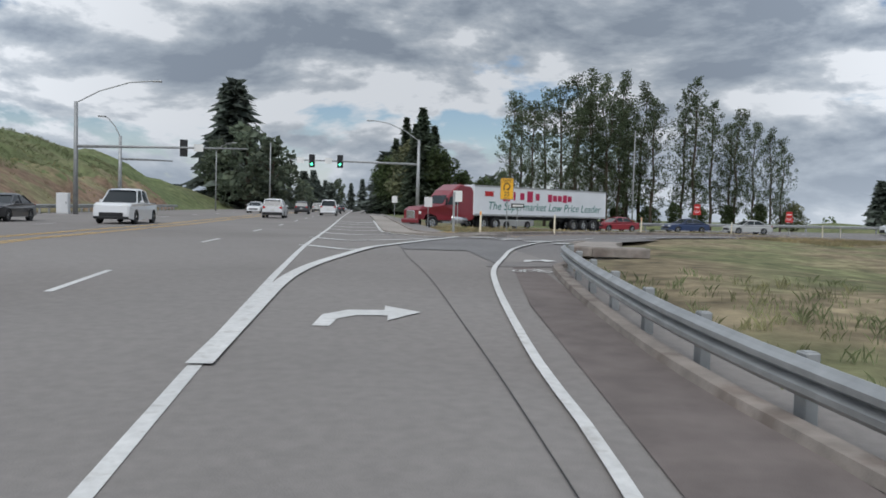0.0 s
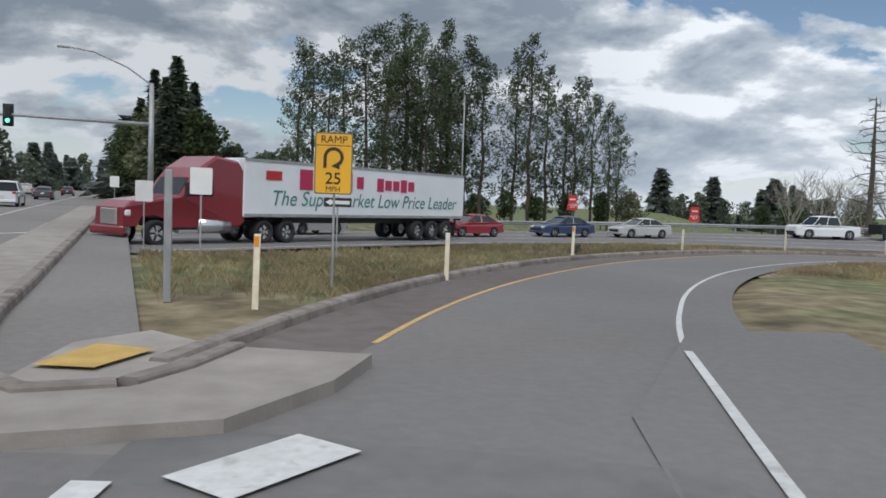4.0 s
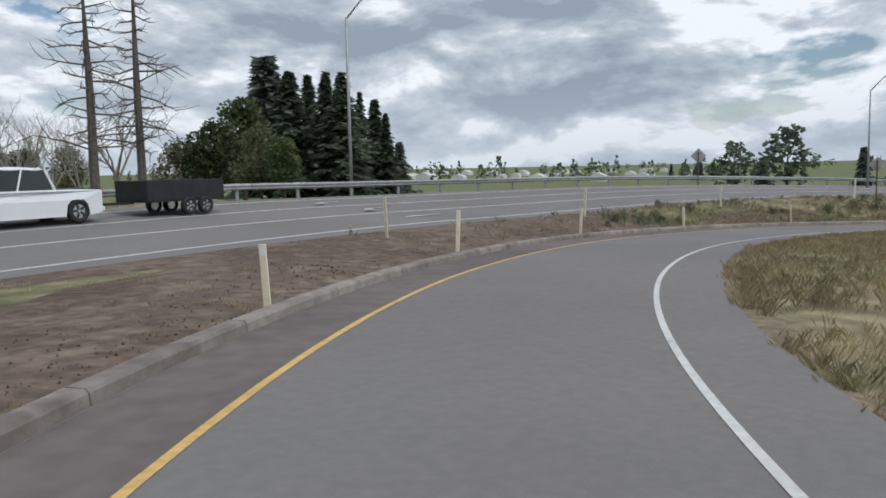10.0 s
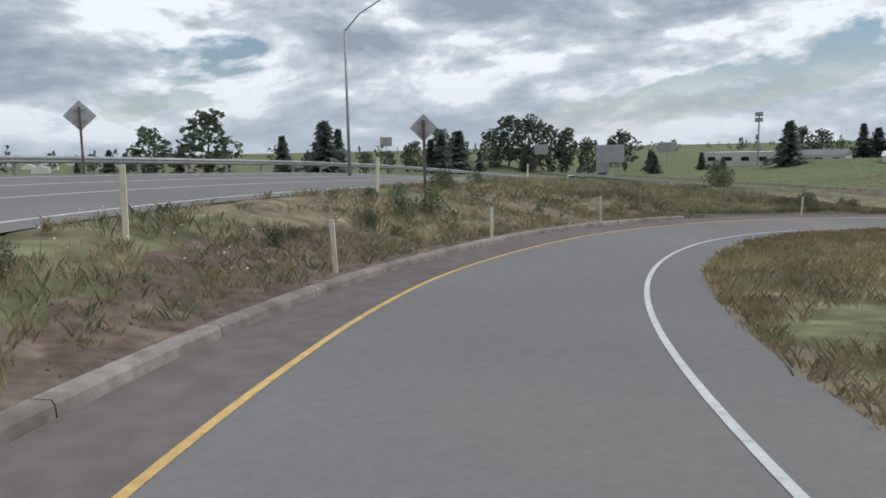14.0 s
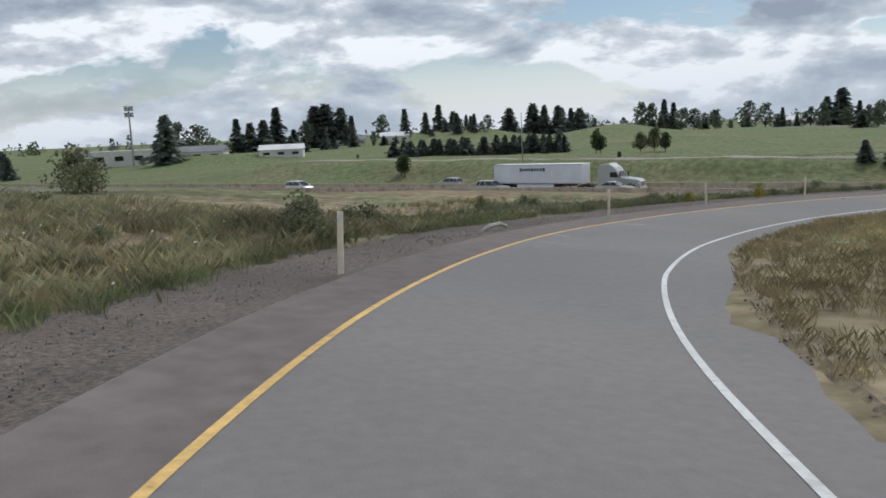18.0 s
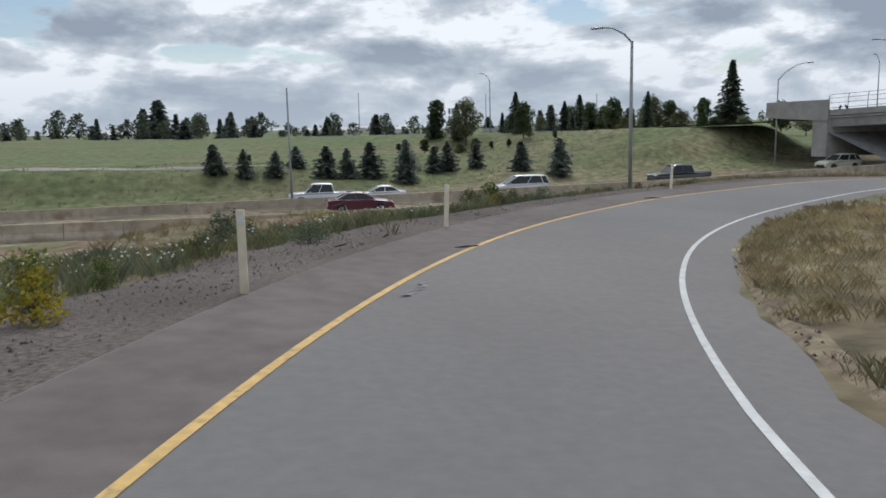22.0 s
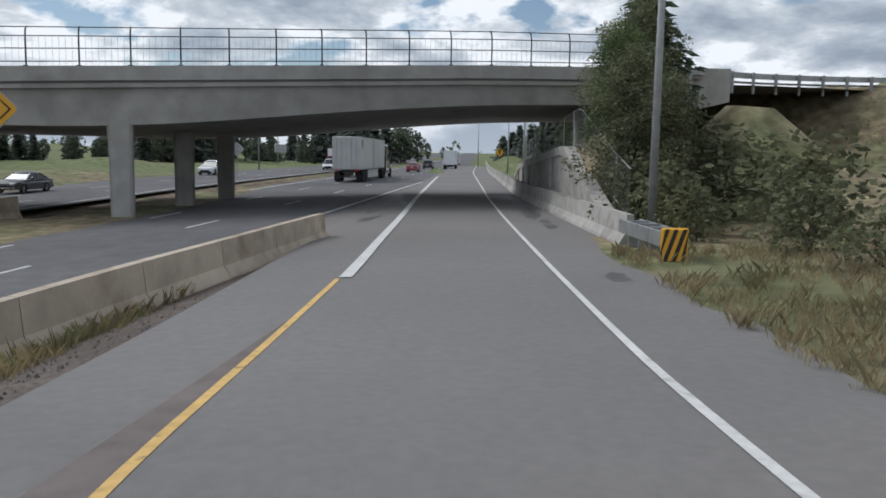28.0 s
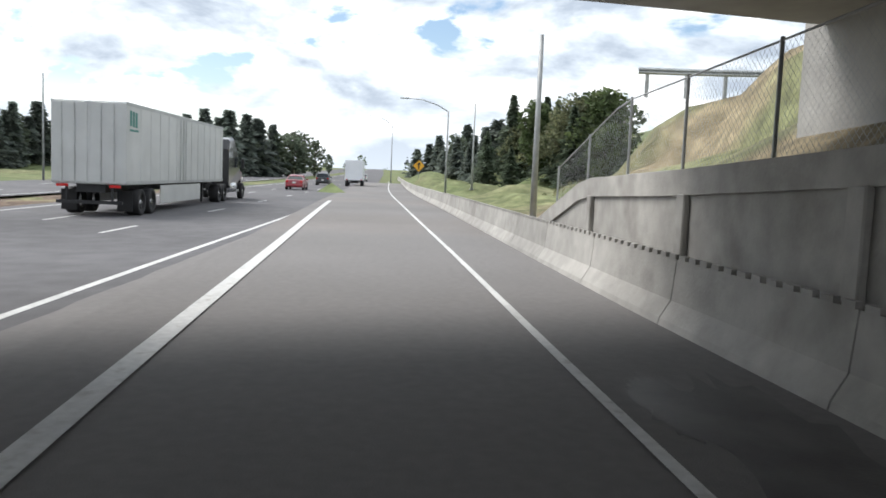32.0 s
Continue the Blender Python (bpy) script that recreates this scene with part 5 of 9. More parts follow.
def delineator(x, y, lean=(0, 0), h=1.25, face=0.0, orange=False, white=True):
    z = hz(x, y)
    t = thing("delineator_post", pose(x, y, z, lean[0], lean[1], face), "slim weathered white delineator post in roadside grass", "road post", "posts along the ramp")
    bm = bmesh.new()
    box(bm, 0, 0, h / 2 - 0.1, 0.115, 0.03, h + 0.2, 0.008)
    part("post", bm, POSTWHITE, t)
    bm = bmesh.new()
    box(bm, 0, -0.018, h - 0.12, 0.09, 0.008, 0.17 if orange else 0.09)
    part("reflector", bm, ORANGE if orange else WHITE, t, "orange reflector" if orange else "pale reflector")
    return t


rp = random.Random(5)
for i, (x, y) in enumerate(((2.0, 43.2), (6.75, 48.2), (14.2, 57.0), (23.1, 63.6), (32.4, 67.7), (41.0, 69.2), (52.0, 70.3), (62.3, 68.9), (72.0, 65.7), (82.0, 60.4), (89.0, 54.0),
                            (96.1, 45.9), (102.6, 28.8), (103.3, 9.2), (101.1, -0.2), (97.1, -7.8), (91.9, -15.1), (78.3, -25.9), (57.9, -33.4))):
    d = min(RAMP, key=lambda p: (p.x - x) ** 2 + (p.y - y) ** 2)
    k = RAMP.index(d)
    e = RAMP[min(k + 1, len(RAMP) - 1)] - d
    delineator(x, y, (rp.uniform(-3, 3), rp.uniform(-2.5, 2.5)), 1.2 + rp.uniform(-0.08, 0.1), math.degrees(math.atan2(-e.x, e.y)), i in (0, 2))
for x, y in ((36.4, 72.6), (53.8, 73.3), (67.8, 69.8), (81.2, 64.3), (97.6, 55.4), (118, 39)):
    delineator(x, y, (rp.uniform(-2, 2), rp.uniform(-2, 2)), 1.3, 70)


# ---- lettering ----
def letters(text, size, material, m, parent, extrude=0.002, shear=0.0, bold=0.0):
    cu = bpy.data.curves.new("lettering", "FONT")
    cu.body, cu.size, cu.align_x, cu.align_y = text, size, "CENTER", "CENTER"
    cu.extrude, cu.shear, cu.offset = extrude, shear, bold
    tmp = bpy.data.objects.new("lettering", cu)
    me = bpy.data.meshes.new_from_object(tmp)
    bpy.data.objects.remove(tmp)
    me.materials.clear()
    me.materials.append(material)
    ob = new("lettering", me)
    ob.parent = parent
    ob.matrix_local = m
    return ob


FACE = Matrix.Rotation(radians(90), 4, "X")      # lettering that stands upright and faces -y


def signpost(t, h, r=0.035, wood=False, xs=(0,)):
    for x in xs:
        bm = bmesh.new()
        if wood:
            box(bm, x, 0.06, h / 2 - 0.2, 0.1, 0.1, h + 0.4, 0.01)
        else:
            box(bm, x, 0.04, h / 2 - 0.2, 0.05, 0.04, h + 0.4, 0.006)
        part("post", bm, WOODPOST if wood else STEEL_DULL, t)


def plate(t, name, w, h, z, material, y=0.0, thick=0.012, diamond=False, label="", r=0.04):
    bm = bmesh.new()
    pts = []
    for cx, cy, a0 in ((w / 2 - r, h / 2 - r, 0), (-w / 2 + r, h / 2 - r, 90), (-w / 2 + r, -h / 2 + r, 180), (w / 2 - r, -h / 2 + r, 270)):
        for k in range(4):
            a = radians(a0 + k * 30)
            pts.append((cx + r * math.cos(a), cy + r * math.sin(a)))
    if diamond:
        c = math.cos(radians(45))
        pts = [((px - py) * c, (px + py) * c) for px, py in pts]
    lo = [bm.verts.new((px, y, z + py)) for px, py in pts]
    hi = [bm.verts.new((px, y + thick, z + py)) for px, py in pts]
    bm.faces.new(lo)
    bm.faces.new(hi[::-1])
    n_ = len(pts)
    for k in range(n_):
        bm.faces.new((lo[(k + 1) % n_], lo[k], hi[k], hi[(k + 1) % n_]))
    bmesh.ops.recalc_face_normals(bm, faces=bm.faces)
    return part(name, bm, material, t, label)


def outline(t, pts, y, material, name="symbol"):
    bm = bmesh.new()
    bm.faces.new([bm.verts.new((x, y, z)) for x, z in pts])
    bmesh.ops.recalc_face_normals(bm, faces=bm.faces)
    return part(name, bm, material, t)


def arc_band(t, cx, cz, r, w, a0, a1, y, material):
    bm = bmesh.new()
    n_ = 18
    prev = None
    for k in range(n_ + 1):
        a = radians(a0 + (a1 - a0) * k / n_)
        v = [bm.verts.new((cx + rr * math.cos(a), y, cz + rr * math.sin(a))) for rr in (r - w / 2, r + w / 2)]
        if prev:
            bm.faces.new((prev[0], prev[1], v[1], v[0]))
        prev = v
    return part("symbol", bm, material, t)


def facing(x, y, tx, ty, z=None):
    """Pose for a sign whose face (-y) looks at tx, ty."""
    a = math.degrees(math.atan2(ty - y, tx - x)) + 90
    return pose(x, y, hz(x, y) if z is None else z, 0, 0, a)


# ramp speed sign
t = thing("ramp_speed_sign", facing(3.6, 45.8, 0.2, 24), "yellow ramp advisory sign with black loop arrow and 25", "traffic sign")
zc = 3.38 - hz(3.6, 45.8)
signpost(t, zc + 0.55, xs=(0.03,))
plate(t, "sign_plate", 0.76, 1.24, zc, SIGN_BACK, 0.0, 0.01)
plate(t, "border", 0.745, 1.225, zc, SIGN_BLACK, -0.004, 0.004)
plate(t, "sign_face", 0.715, 1.195, zc, SIGN_YELLOW, -0.008, 0.004)
letters("RAMP", 0.21, SIGN_BLACK, Matrix.Translation((0, -0.011, zc + 0.475)) @ FACE, t)
letters("25", 0.33, SIGN_BLACK, Matrix.Translation((0.0, -0.011, zc - 0.31)) @ FACE, t, bold=0.003)
letters("MPH", 0.15, SIGN_BLACK, Matrix.Translation((0.0, -0.011, zc - 0.52)) @ FACE, t)
outline(t, [(-0.35, zc + 0.355), (0.35, zc + 0.355), (0.35, zc + 0.37), (-0.35, zc + 0.37)], -0.011, SIGN_BLACK)
arc_band(t, 0.0, zc + 0.125, 0.17, 0.066, 180, -62, -0.011, SIGN_BLACK)
outline(t, [(-0.203, zc - 0.094), (-0.137, zc - 0.094), (-0.137, zc + 0.13), (-0.203, zc + 0.13)], -0.0112, SIGN_BLACK)
outline(t, [(-0.05, zc - 0.055), (0.125, zc - 0.117), (0.117, zc + 0.047)], -0.0112, SIGN_BLACK)

# merge warning sign
t = thing("merge_sign", facing(50.2, -33.9, 75, -26), "yellow diamond merge warning sign with black arrow", "traffic sign")
zc = -4.46 - hz(50.2, -33.9)
signpost(t, zc + 0.44)
plate(t, "sign_plate", 0.75, 0.75, zc, SIGN_BACK, 0.0, 0.01, True)
plate(t, "sign_face", 0.74, 0.74, zc, SIGN_ORANGE, -0.005, 0.005, True)
for a in range(4):
    m = Matrix.Rotation(radians(45 + 90 * a), 2)
    outline(t, [((m @ Vector(p)).x, zc + (m @ Vector(p)).y) for p in ((-0.33, 0.322), (0.33, 0.322), (0.33, 0.334), (-0.33, 0.334))], -0.008, SIGN_BLACK, "border")
outline(t, [(-0.055, zc - 0.29), (0.045, zc - 0.29), (0.045, zc + 0.10), (0.13, zc + 0.08), (0.0, zc + 0.30), (-0.13, zc + 0.08), (-0.055, zc + 0.10)], -0.0085, SIGN_BLACK)
outline(t, [(0.045, zc - 0.10), (0.12, zc - 0.22), (0.18, zc - 0.17), (0.045, zc + 0.05)], -0.0087, SIGN_BLACK)


def back_sign(x, y, z, w, h, look_from, diamond=False, posts=(0,), label="", wood=False, name="road_sign"):
    """A sign seen from behind."""
    t = thing(name, facing(x, y, *look_from) @ pose(0, 0, 0, 0, 0, 180), label, "traffic sign")
    zc = z - hz(x, y)
    signpost(t, zc + h * 0.4, wood=wood, xs=posts)
    plate(t, "sign_plate", w, h, zc, SIGN_BACK, 0.0, 0.012, diamond)
    for dz in (-h * 0.25, h * 0.25):
        bm = bmesh.new()
        box(bm, 0, 0.03, zc + dz, w * (0.55 if diamond else 0.92), 0.03, 0.05)
        part("brace", bm, STEEL_DULL, t)
    return t


back_sign(104.1, 66.9, 2.9, 0.95, 0.95, (57, 65), True, label="bare grey back of a diamond sign on a wooden post", wood=True)
back_sign(94.6, 54.35, 1.95, 0.74, 0.74, (76, 58), True, label="bare grey back of a diamond sign on a wooden post", wood=True)
back_sign(137.2, 44.2, 1.9, 1.1, 0.85, (80, 55), label="small grey sign back on a steel post")
back_sign(206.3, -5.8, 0.6, 2.6, 1.9, (85, 50), posts=(-0.7, 0.7), label="grey back of a guide sign beside the exit ramp")
back_sign(141.7, 17.9, 0.25, 3.0, 1.9, (85, 50), posts=(-0.9, 0.9), label="large grey back of a guide sign on two posts")
back_sign(123.4, 23.5, 0.9, 1.5, 0.8, (86, 50), label="grey sign back on a steel post above the brush")
back_sign(165, 5, -1.9, 1.8, 1.5, (86, 50), posts=(-0.5, 0.5), label="grey back of a guide sign beside the exit ramp")
back_sign(38.7, -142.8, -5.0, 3.2, 2.8, (85, -16), posts=(-0.8, 0.8), label="pale back of a guide sign behind the trees")
back_sign(-19.2, -55.7, -4.4, 1.0, 1.0, (44, -31), True, label="grey back of a diamond sign in the median")
back_sign(-89.9, -72.0, -3.8, 2.2, 1.5, (44, -31), posts=(-0.5, 0.5), label="pale rectangular sign beside the far carriageway")
t = thing("curve_sign", facing(-130, -31.6, 0, -32), "small yellow diamond warning sign beside the freeway", "traffic sign")
signpost(t, 3.6)
plate(t, "sign_face", 1.5, 1.5, 3.4, SIGN_ORANGE, -0.005, 0.012, True)
outline(t, [(-0.12, 2.8), (0.12, 2.8), (0.12, 3.6), (0.4, 3.6), (0.0, 4.1), (-0.4, 3.6), (-0.12, 3.6)], -0.01, SIGN_BLACK)
for x, y, z, s, two in ((27.0, 84.6, 3.0, 0.62, True), (35.5, 81.5, 2.45, 0.6, True)):
    t = thing("wrong_way_sign", facing(x, y, 8, 40), "red and white wrong-way sign on a steel post", "traffic sign", "wrong-way signs")
    zc = z - hz(x, y)
    signpost(t, zc + 0.3)
    plate(t, "sign_face", s * 1.25, s * 0.72, zc - s * 0.55, SIGN_RED, -0.004, 0.01)
    letters("WRONG\nWAY", s * 0.26, SIGN_WHITE, Matrix.Translation((0, -0.007, zc - s * 0.55 + s * 0.14)) @ FACE, t, bold=0.002)
    plate(t, "upper_plate", s, s, zc + s * 0.4, SIGN_RED, -0.004, 0.01)
    outline(t, [(-s * 0.36, zc + s * 0.33), (s * 0.36, zc + s * 0.33), (s * 0.36, zc + s * 0.47), (-s * 0.36, zc + s * 0.47)], -0.007, SIGN_WHITE)
t = thing("one_way_sign", facing(5.2, 56.2, 2, 24), "small black and white one-way arrow sign", "traffic sign")
zc = 2.55 - hz(5.2, 56.2)
signpost(t, zc + 0.2)
plate(t, "sign_face", 0.92, 0.30, zc, SIGN_BLACK, -0.004, 0.01)
outline(t, [(-0.40, zc), (-0.22, zc + 0.11), (-0.22, zc + 0.06), (0.4, zc + 0.06), (0.4, zc - 0.06), (-0.22, zc - 0.06), (-0.22, zc - 0.11)], -0.007, SIGN_WHITE)
t = thing("square_post", pose(0.55, 44.2, hz(0.55, 44.2)), "short square steel sign stub post in grass", "post")
bm = bmesh.new()
box(bm, 0, 0, 1.15, 0.13, 0.13, 2.3, 0.01)
part("post", bm, STEEL_DULL, t)
for x, y in ((0.9, 53), (-5.5, 88), (-1.2, 60)):
    t = thing("small_sign", facing(x, y, 0, 0), "small white roadside sign on a post", "traffic sign")
    signpost(t, 2.4)
    plate(t, "sign_face", 0.6, 0.75, 2.2, SIGN_WHITE, -0.004, 0.01)


# ---- lamp posts and signals ----
def lamp_post(x, y, h, arm=None, rise=1.6, r=0.09, z=None, label="tall grey steel street lamp"):
    base = hz(x, y) if z is None else z
    t = thing("street_lamp", pose(x, y, base), label, "street lamp", "street lamps")
    bm = bmesh.new()
    tube(bm, [(0, 0, -0.3), (0, 0, h * 0.5), (0, 0, h)], [r * 1.25, r, r * 0.75], 10)
    part("pole", bm, STEEL_DULL, t, smooth=True)
    bm = bmesh.new()
    box(bm, 0, 0, 0.02, 0.42, 0.42, 0.05, 0.01)
    part("base_plate", bm, STEEL_DULL, t)
    if arm:
        d = Vector((*arm, 0))
        L = d.length
        d.normalize()
        bm = bmesh.new()
        tube(bm, [(0, 0, h - 0.1), tuple(d * L * 0.25 + Vector((0, 0, h + rise * 0.45))), tuple(d * L * 0.65 + Vector((0, 0, h + rise * 0.9))), tuple(d * L + Vector((0, 0, h + rise)))], [0.055, 0.05, 0.045, 0.04], 7)
        part("arm", bm, STEEL_DULL, t, smooth=True)
        bm = bmesh.new()
        a = math.atan2(d.y, d.x)
        box(bm, 0.3, 0, 0, 0.75, 0.3, 0.12, 0.04, Matrix.Translation(d * L + Vector((0, 0, h + rise - 0.01))) @ Matrix.Rotation(a, 4, "Z"))
        part("lamp_head", bm, STEEL, t)
    return t


lamp_post(72.5, 84.3, 10.4, (1.9, -3.2), 2.3)
lamp_post(117.5, 52.1, 9.6, (-0.6, -3.8), 2.2)
lamp_post(26.6, 112, 14.0)
lamp_post(88.5, -66, 10.2)
lamp_post(73.6, -36.6, 8.9, (0.9, -1.7), 0.9, r=0.1)
lamp_post(33.0, -71.5, 9.6, (-1.2, 2.9), 1.6)
lamp_post(*bat(-62, 14.5).xy, 6.2, (2.0, -0.6), 0.9, z=bat(-62, 14.5).z)
lamp_post(33.6, -25.5, 11.0, r=0.1)
lamp_post(-13.5, -28.2, 6.4, r=0.1)
lamp_post(-56.5, -29.6, 7.6, (-0.5, -3.6), 1.0)
lamp_post(-130.3, -36.6, 10.5, (-0.5, -3.6), 1.6)
lamp_post(-59.9, -27.0, 8.0)
lamp_post(-61.3, -67.0, 10)
lamp_post(-106.7, -77.4, 11)
lamp_post(-10, -98, 10, (2, 1), 1.2)
lamp_post(45, -128, 9, (1.8, 1), 1.2)
lamp_post(33, -160, 9)
lamp_post(20, -135, 8)
lamp_post(60, -165, 9)
lamp_post(148, -92, 9)
lamp_post(-22, 100, 9)
lamp_post(-34, 118, 9, (2.5, -0.4), 1.2)

SIGNAL_GREEN = glow("green_signal_light", (0.1, 0.9, 0.45), 4.0)


def signal_head(t, p, face, lit=True):
    """A three-light head at p in the thing's space; face: degrees about z."""
    m = Matrix.Translation(p) @ Matrix.Rotation(radians(face), 4, "Z")
    bm = bmesh.new()
    box(bm, 0, 0, 0, 0.36, 0.22, 1.1, 0.02, m)
    box(bm, 0, 0.1, 0, 0.62, 0.015, 1.36, 0.0, m)
    s = part("signal_head", bm, DARKMETAL, t, "black signal head with backplate")
    for k, (dz, c) in enumerate(((0.34, BLACK), (0, BLACK), (-0.34, SIGNAL_GREEN if lit else BLACK))):
        bm = bmesh.new()
        bmesh.ops.create_cone(bm, cap_ends=True, segments=12, radius1=0.12, radius2=0.11, depth=0.05)
        bmesh.ops.transform(bm, matrix=m @ Matrix.Translation((0, -0.12, dz)) @ Matrix.Rotation(radians(90), 4, "X"), verts=bm.verts)
        part("lens", bm, c, s)


def signal_mast(x, y, h, arm, arm_z, heads, lamp=None, lit=True, label="steel traffic signal mast with a long arm", face=0):
    z = zart(y)
    t = thing("traffic_signal", pose(x, y, z), label, "traffic signal")
    bm = bmesh.new()
    tube(bm, [(0, 0, -0.2), (0, 0, h)], [0.2, 0.14], 12)
    part("pole", bm, STEEL_DULL, t, smooth=True)
    a = Vector((*arm, 0))
    bm = bmesh.new()
    tube(bm, [(0, 0, arm_z), tuple(a * 0.5 + Vector((0, 0, arm_z + 0.15))), tuple(a + Vector((0, 0, arm_z + 0.25)))], [0.13, 0.1, 0.06], 10)
    part("mast_arm", bm, STEEL_DULL, t, smooth=True)
    for f in heads:
        signal_head(t, a * f + Vector((0, -0.15 if face == 0 else 0.15, arm_z + 0.15)), face, lit)
        bm = bmesh.new()
        q = a * (f + 0.09)
        box(bm, q.x, q.y - 0.1, arm_z + 0.2, 0.75, 0.02, 0.6)
        part("sign_plate", bm, SIGN_WHITE, t, "small white lane-use sign")
    if lamp:
        d = Vector((*lamp, 0))
        bm = bmesh.new()
        tube(bm, [(0, 0, h - 0.1), tuple(d * 0.3 + Vector((0, 0, h + 0.9))), tuple(d * 0.7 + Vector((0, 0, h + 1.7))), tuple(d + Vector((0, 0, h + 1.9)))], 0.05, 7)
        part("lamp_arm", bm, STEEL_DULL, t)
        bm = bmesh.new()
        box(bm, d.x * 1.07, d.y * 1.07, h + 1.9, 0.75, 0.3, 0.13, 0.04)
        part("lamp_head", bm, STEEL, t)
    return t


signal_mast(-2.8, 83, 8.3, (-13.8, 1.5), 5.75, (0.6, 0.82), (-4.8, 0.3))
signal_mast(-29.2, 62.8, 8.9, (13.2, 1.6), 5.4, (0.62,), (5.6, 1.0), lit=False, face=180)
signal_mast(-31.5, 77, 7.4, (3.0, 6.0), 5.2, (), (-1.8, 0.3))
t = thing("signal_cabinet", pose(-30.5, 63.5, zart(63), 0, 0, 10), "white metal signal control cabinet beside the road", "utility cabinet")
bm = bmesh.new()
box(bm, 0, 0, 0.85, 0.9, 0.7, 1.7, 0.03)
part("body", bm, WHITE, t)
bm = bmesh.new()
box(bm, 0, -0.36, 0.85, 0.8, 0.02, 1.5, 0.01)
d = part("door", bm, WHITE, t)
bm = bmesh.new()
box(bm, 0.3, -0.39, 0.9, 0.03, 0.04, 0.18)
part("handle", bm, DARKMETAL, d)


# crash cushion at the barrier's end
def crash_cushion():
    t = thing("crash_cushion", pose(36.6, -25.95, -7.1, 0, 0, 97), "steel crash cushion with a yellow and black striped nose", "crash barrier")
    for k in range(4):
        for sx in (-0.28, 0.28):
            bm = bmesh.new()
            box(bm, sx, -k * 0.9 + 1.8, 0.55, 0.04, 0.86, 0.36, 0.01)
            part("side_panel", bm, STEEL, t)
        bm = bmesh.new()
        box(bm, 0, -k * 0.9 + 1.4, 0.4, 0.5, 0.06, 0.7, 0.01)
        part("diaphragm", bm, STEEL_DULL, t)
    bm = bmesh.new()
    box(bm, 0, -1.45, 0.42, 0.62, 0.12, 0.78, 0.04)
    part("nose", bm, SIGN_ORANGE, t, "yellow nose plate")
    for k in range(4):
        x0 = -0.31 + k * 0.2
        bm = bmesh.new()
        bm.faces.new([bm.verts.new(v) for v in ((max(x0 - 0.16, -0.31), -1.515, 0.06), (min(x0 - 0.06, 0.31), -1.515, 0.06), (min(x0 + 0.18, 0.31), -1.515, 0.78), (min(x0 + 0.08, 0.31), -1.515, 0.78))])
        part("stripe", bm, SIGN_BLACK, t)


crash_cushion()


# ---- vehicles ----
def paintmat(name, c, rough=0.28):
    return mat(name, c, rough=rough, vary=0.04, scale=1.0, big=0.05, bump=0, coat=0.6)


CAR_WHITE = paintmat("white_car_paint", (0.70, 0.71, 0.72))
CAR_BLUE = paintmat("dark_blue_car_paint", (0.025, 0.045, 0.11))
CAR_SILVER = paintmat("silver_car_paint", (0.42, 0.43, 0.42))
CAR_GREY = paintmat("dark_grey_car_paint", (0.05, 0.055, 0.06))
CAR_BLACK = paintmat("black_car_paint", (0.015, 0.015, 0.018))
CAR_RED = paintmat("red_car_paint", (0.26, 0.02, 0.03))
CAR_MAROON = paintmat("maroon_car_paint", (0.11, 0.02, 0.035))
CAR_TAN = paintmat("pale_car_paint", (0.55, 0.53, 0.42))
TRUCK_RED = paintmat("dark_red_truck_paint", (0.20, 0.015, 0.025))
LAMP_RED = mat("red_lamp_lens", (0.45, 0.02, 0.02), rough=0.2, vary=0.05, bump=0)
LAMP_WHITE = mat("clear_lamp_lens", (0.75, 0.75, 0.73), rough=0.15, vary=0.05, bump=0)
PLATE = mat("plate", (0.6, 0.6, 0.58), rough=0.5, vary=0.05, bump=0)

# outline of the lower body as (y, z) from the tail to the nose, top side; cabin as (y, z) belt and roof
CARS = {
    "sedan": dict(L=4.7, W=1.82, top=[(-2.33, 0.55), (-2.3, 0.92), (-1.75, 1.0), (-0.9, 0.98), (0.85, 0.95), (1.9, 0.82), (2.28, 0.68), (2.35, 0.45)],
                  cab=[(-1.75, 0.97), (-0.95, 1.42), (0.15, 1.45), (1.0, 0.95)], wheels=(-1.4, 1.42), r=0.325),
    "suv": dict(L=4.6, W=1.88, top=[(-2.28, 0.6), (-2.28, 1.02), (-1.9, 1.08), (0.9, 1.04), (1.85, 0.95), (2.25, 0.78), (2.3, 0.5)],
                cab=[(-2.2, 1.06), (-1.85, 1.66), (0.2, 1.68), (1.05, 1.03)], wheels=(-1.35, 1.4), r=0.36),
    "pickup": dict(L=5.8, W=2.0, top=[(-2.88, 0.65), (-2.88, 1.12), (-1.0, 1.14), (1.2, 1.14), (2.5, 1.1), (2.86, 0.95), (2.9, 0.55)],
                   cab=[(-1.05, 1.13), (-0.85, 1.86), (0.75, 1.88), (1.45, 1.13)], wheels=(-1.85, 1.8), r=0.4),
    "van": dict(L=5.0, W=1.95, top=[(-2.48, 0.6), (-2.48, 1.02), (-2.0, 1.06), (1.3, 1.0), (2.2, 0.85), (2.45, 0.65), (2.5, 0.45)],
                cab=[(-2.4, 1.04), (-2.15, 1.72), (0.5, 1.74), (1.65, 0.98)], wheels=(-1.5, 1.55), r=0.34),
}


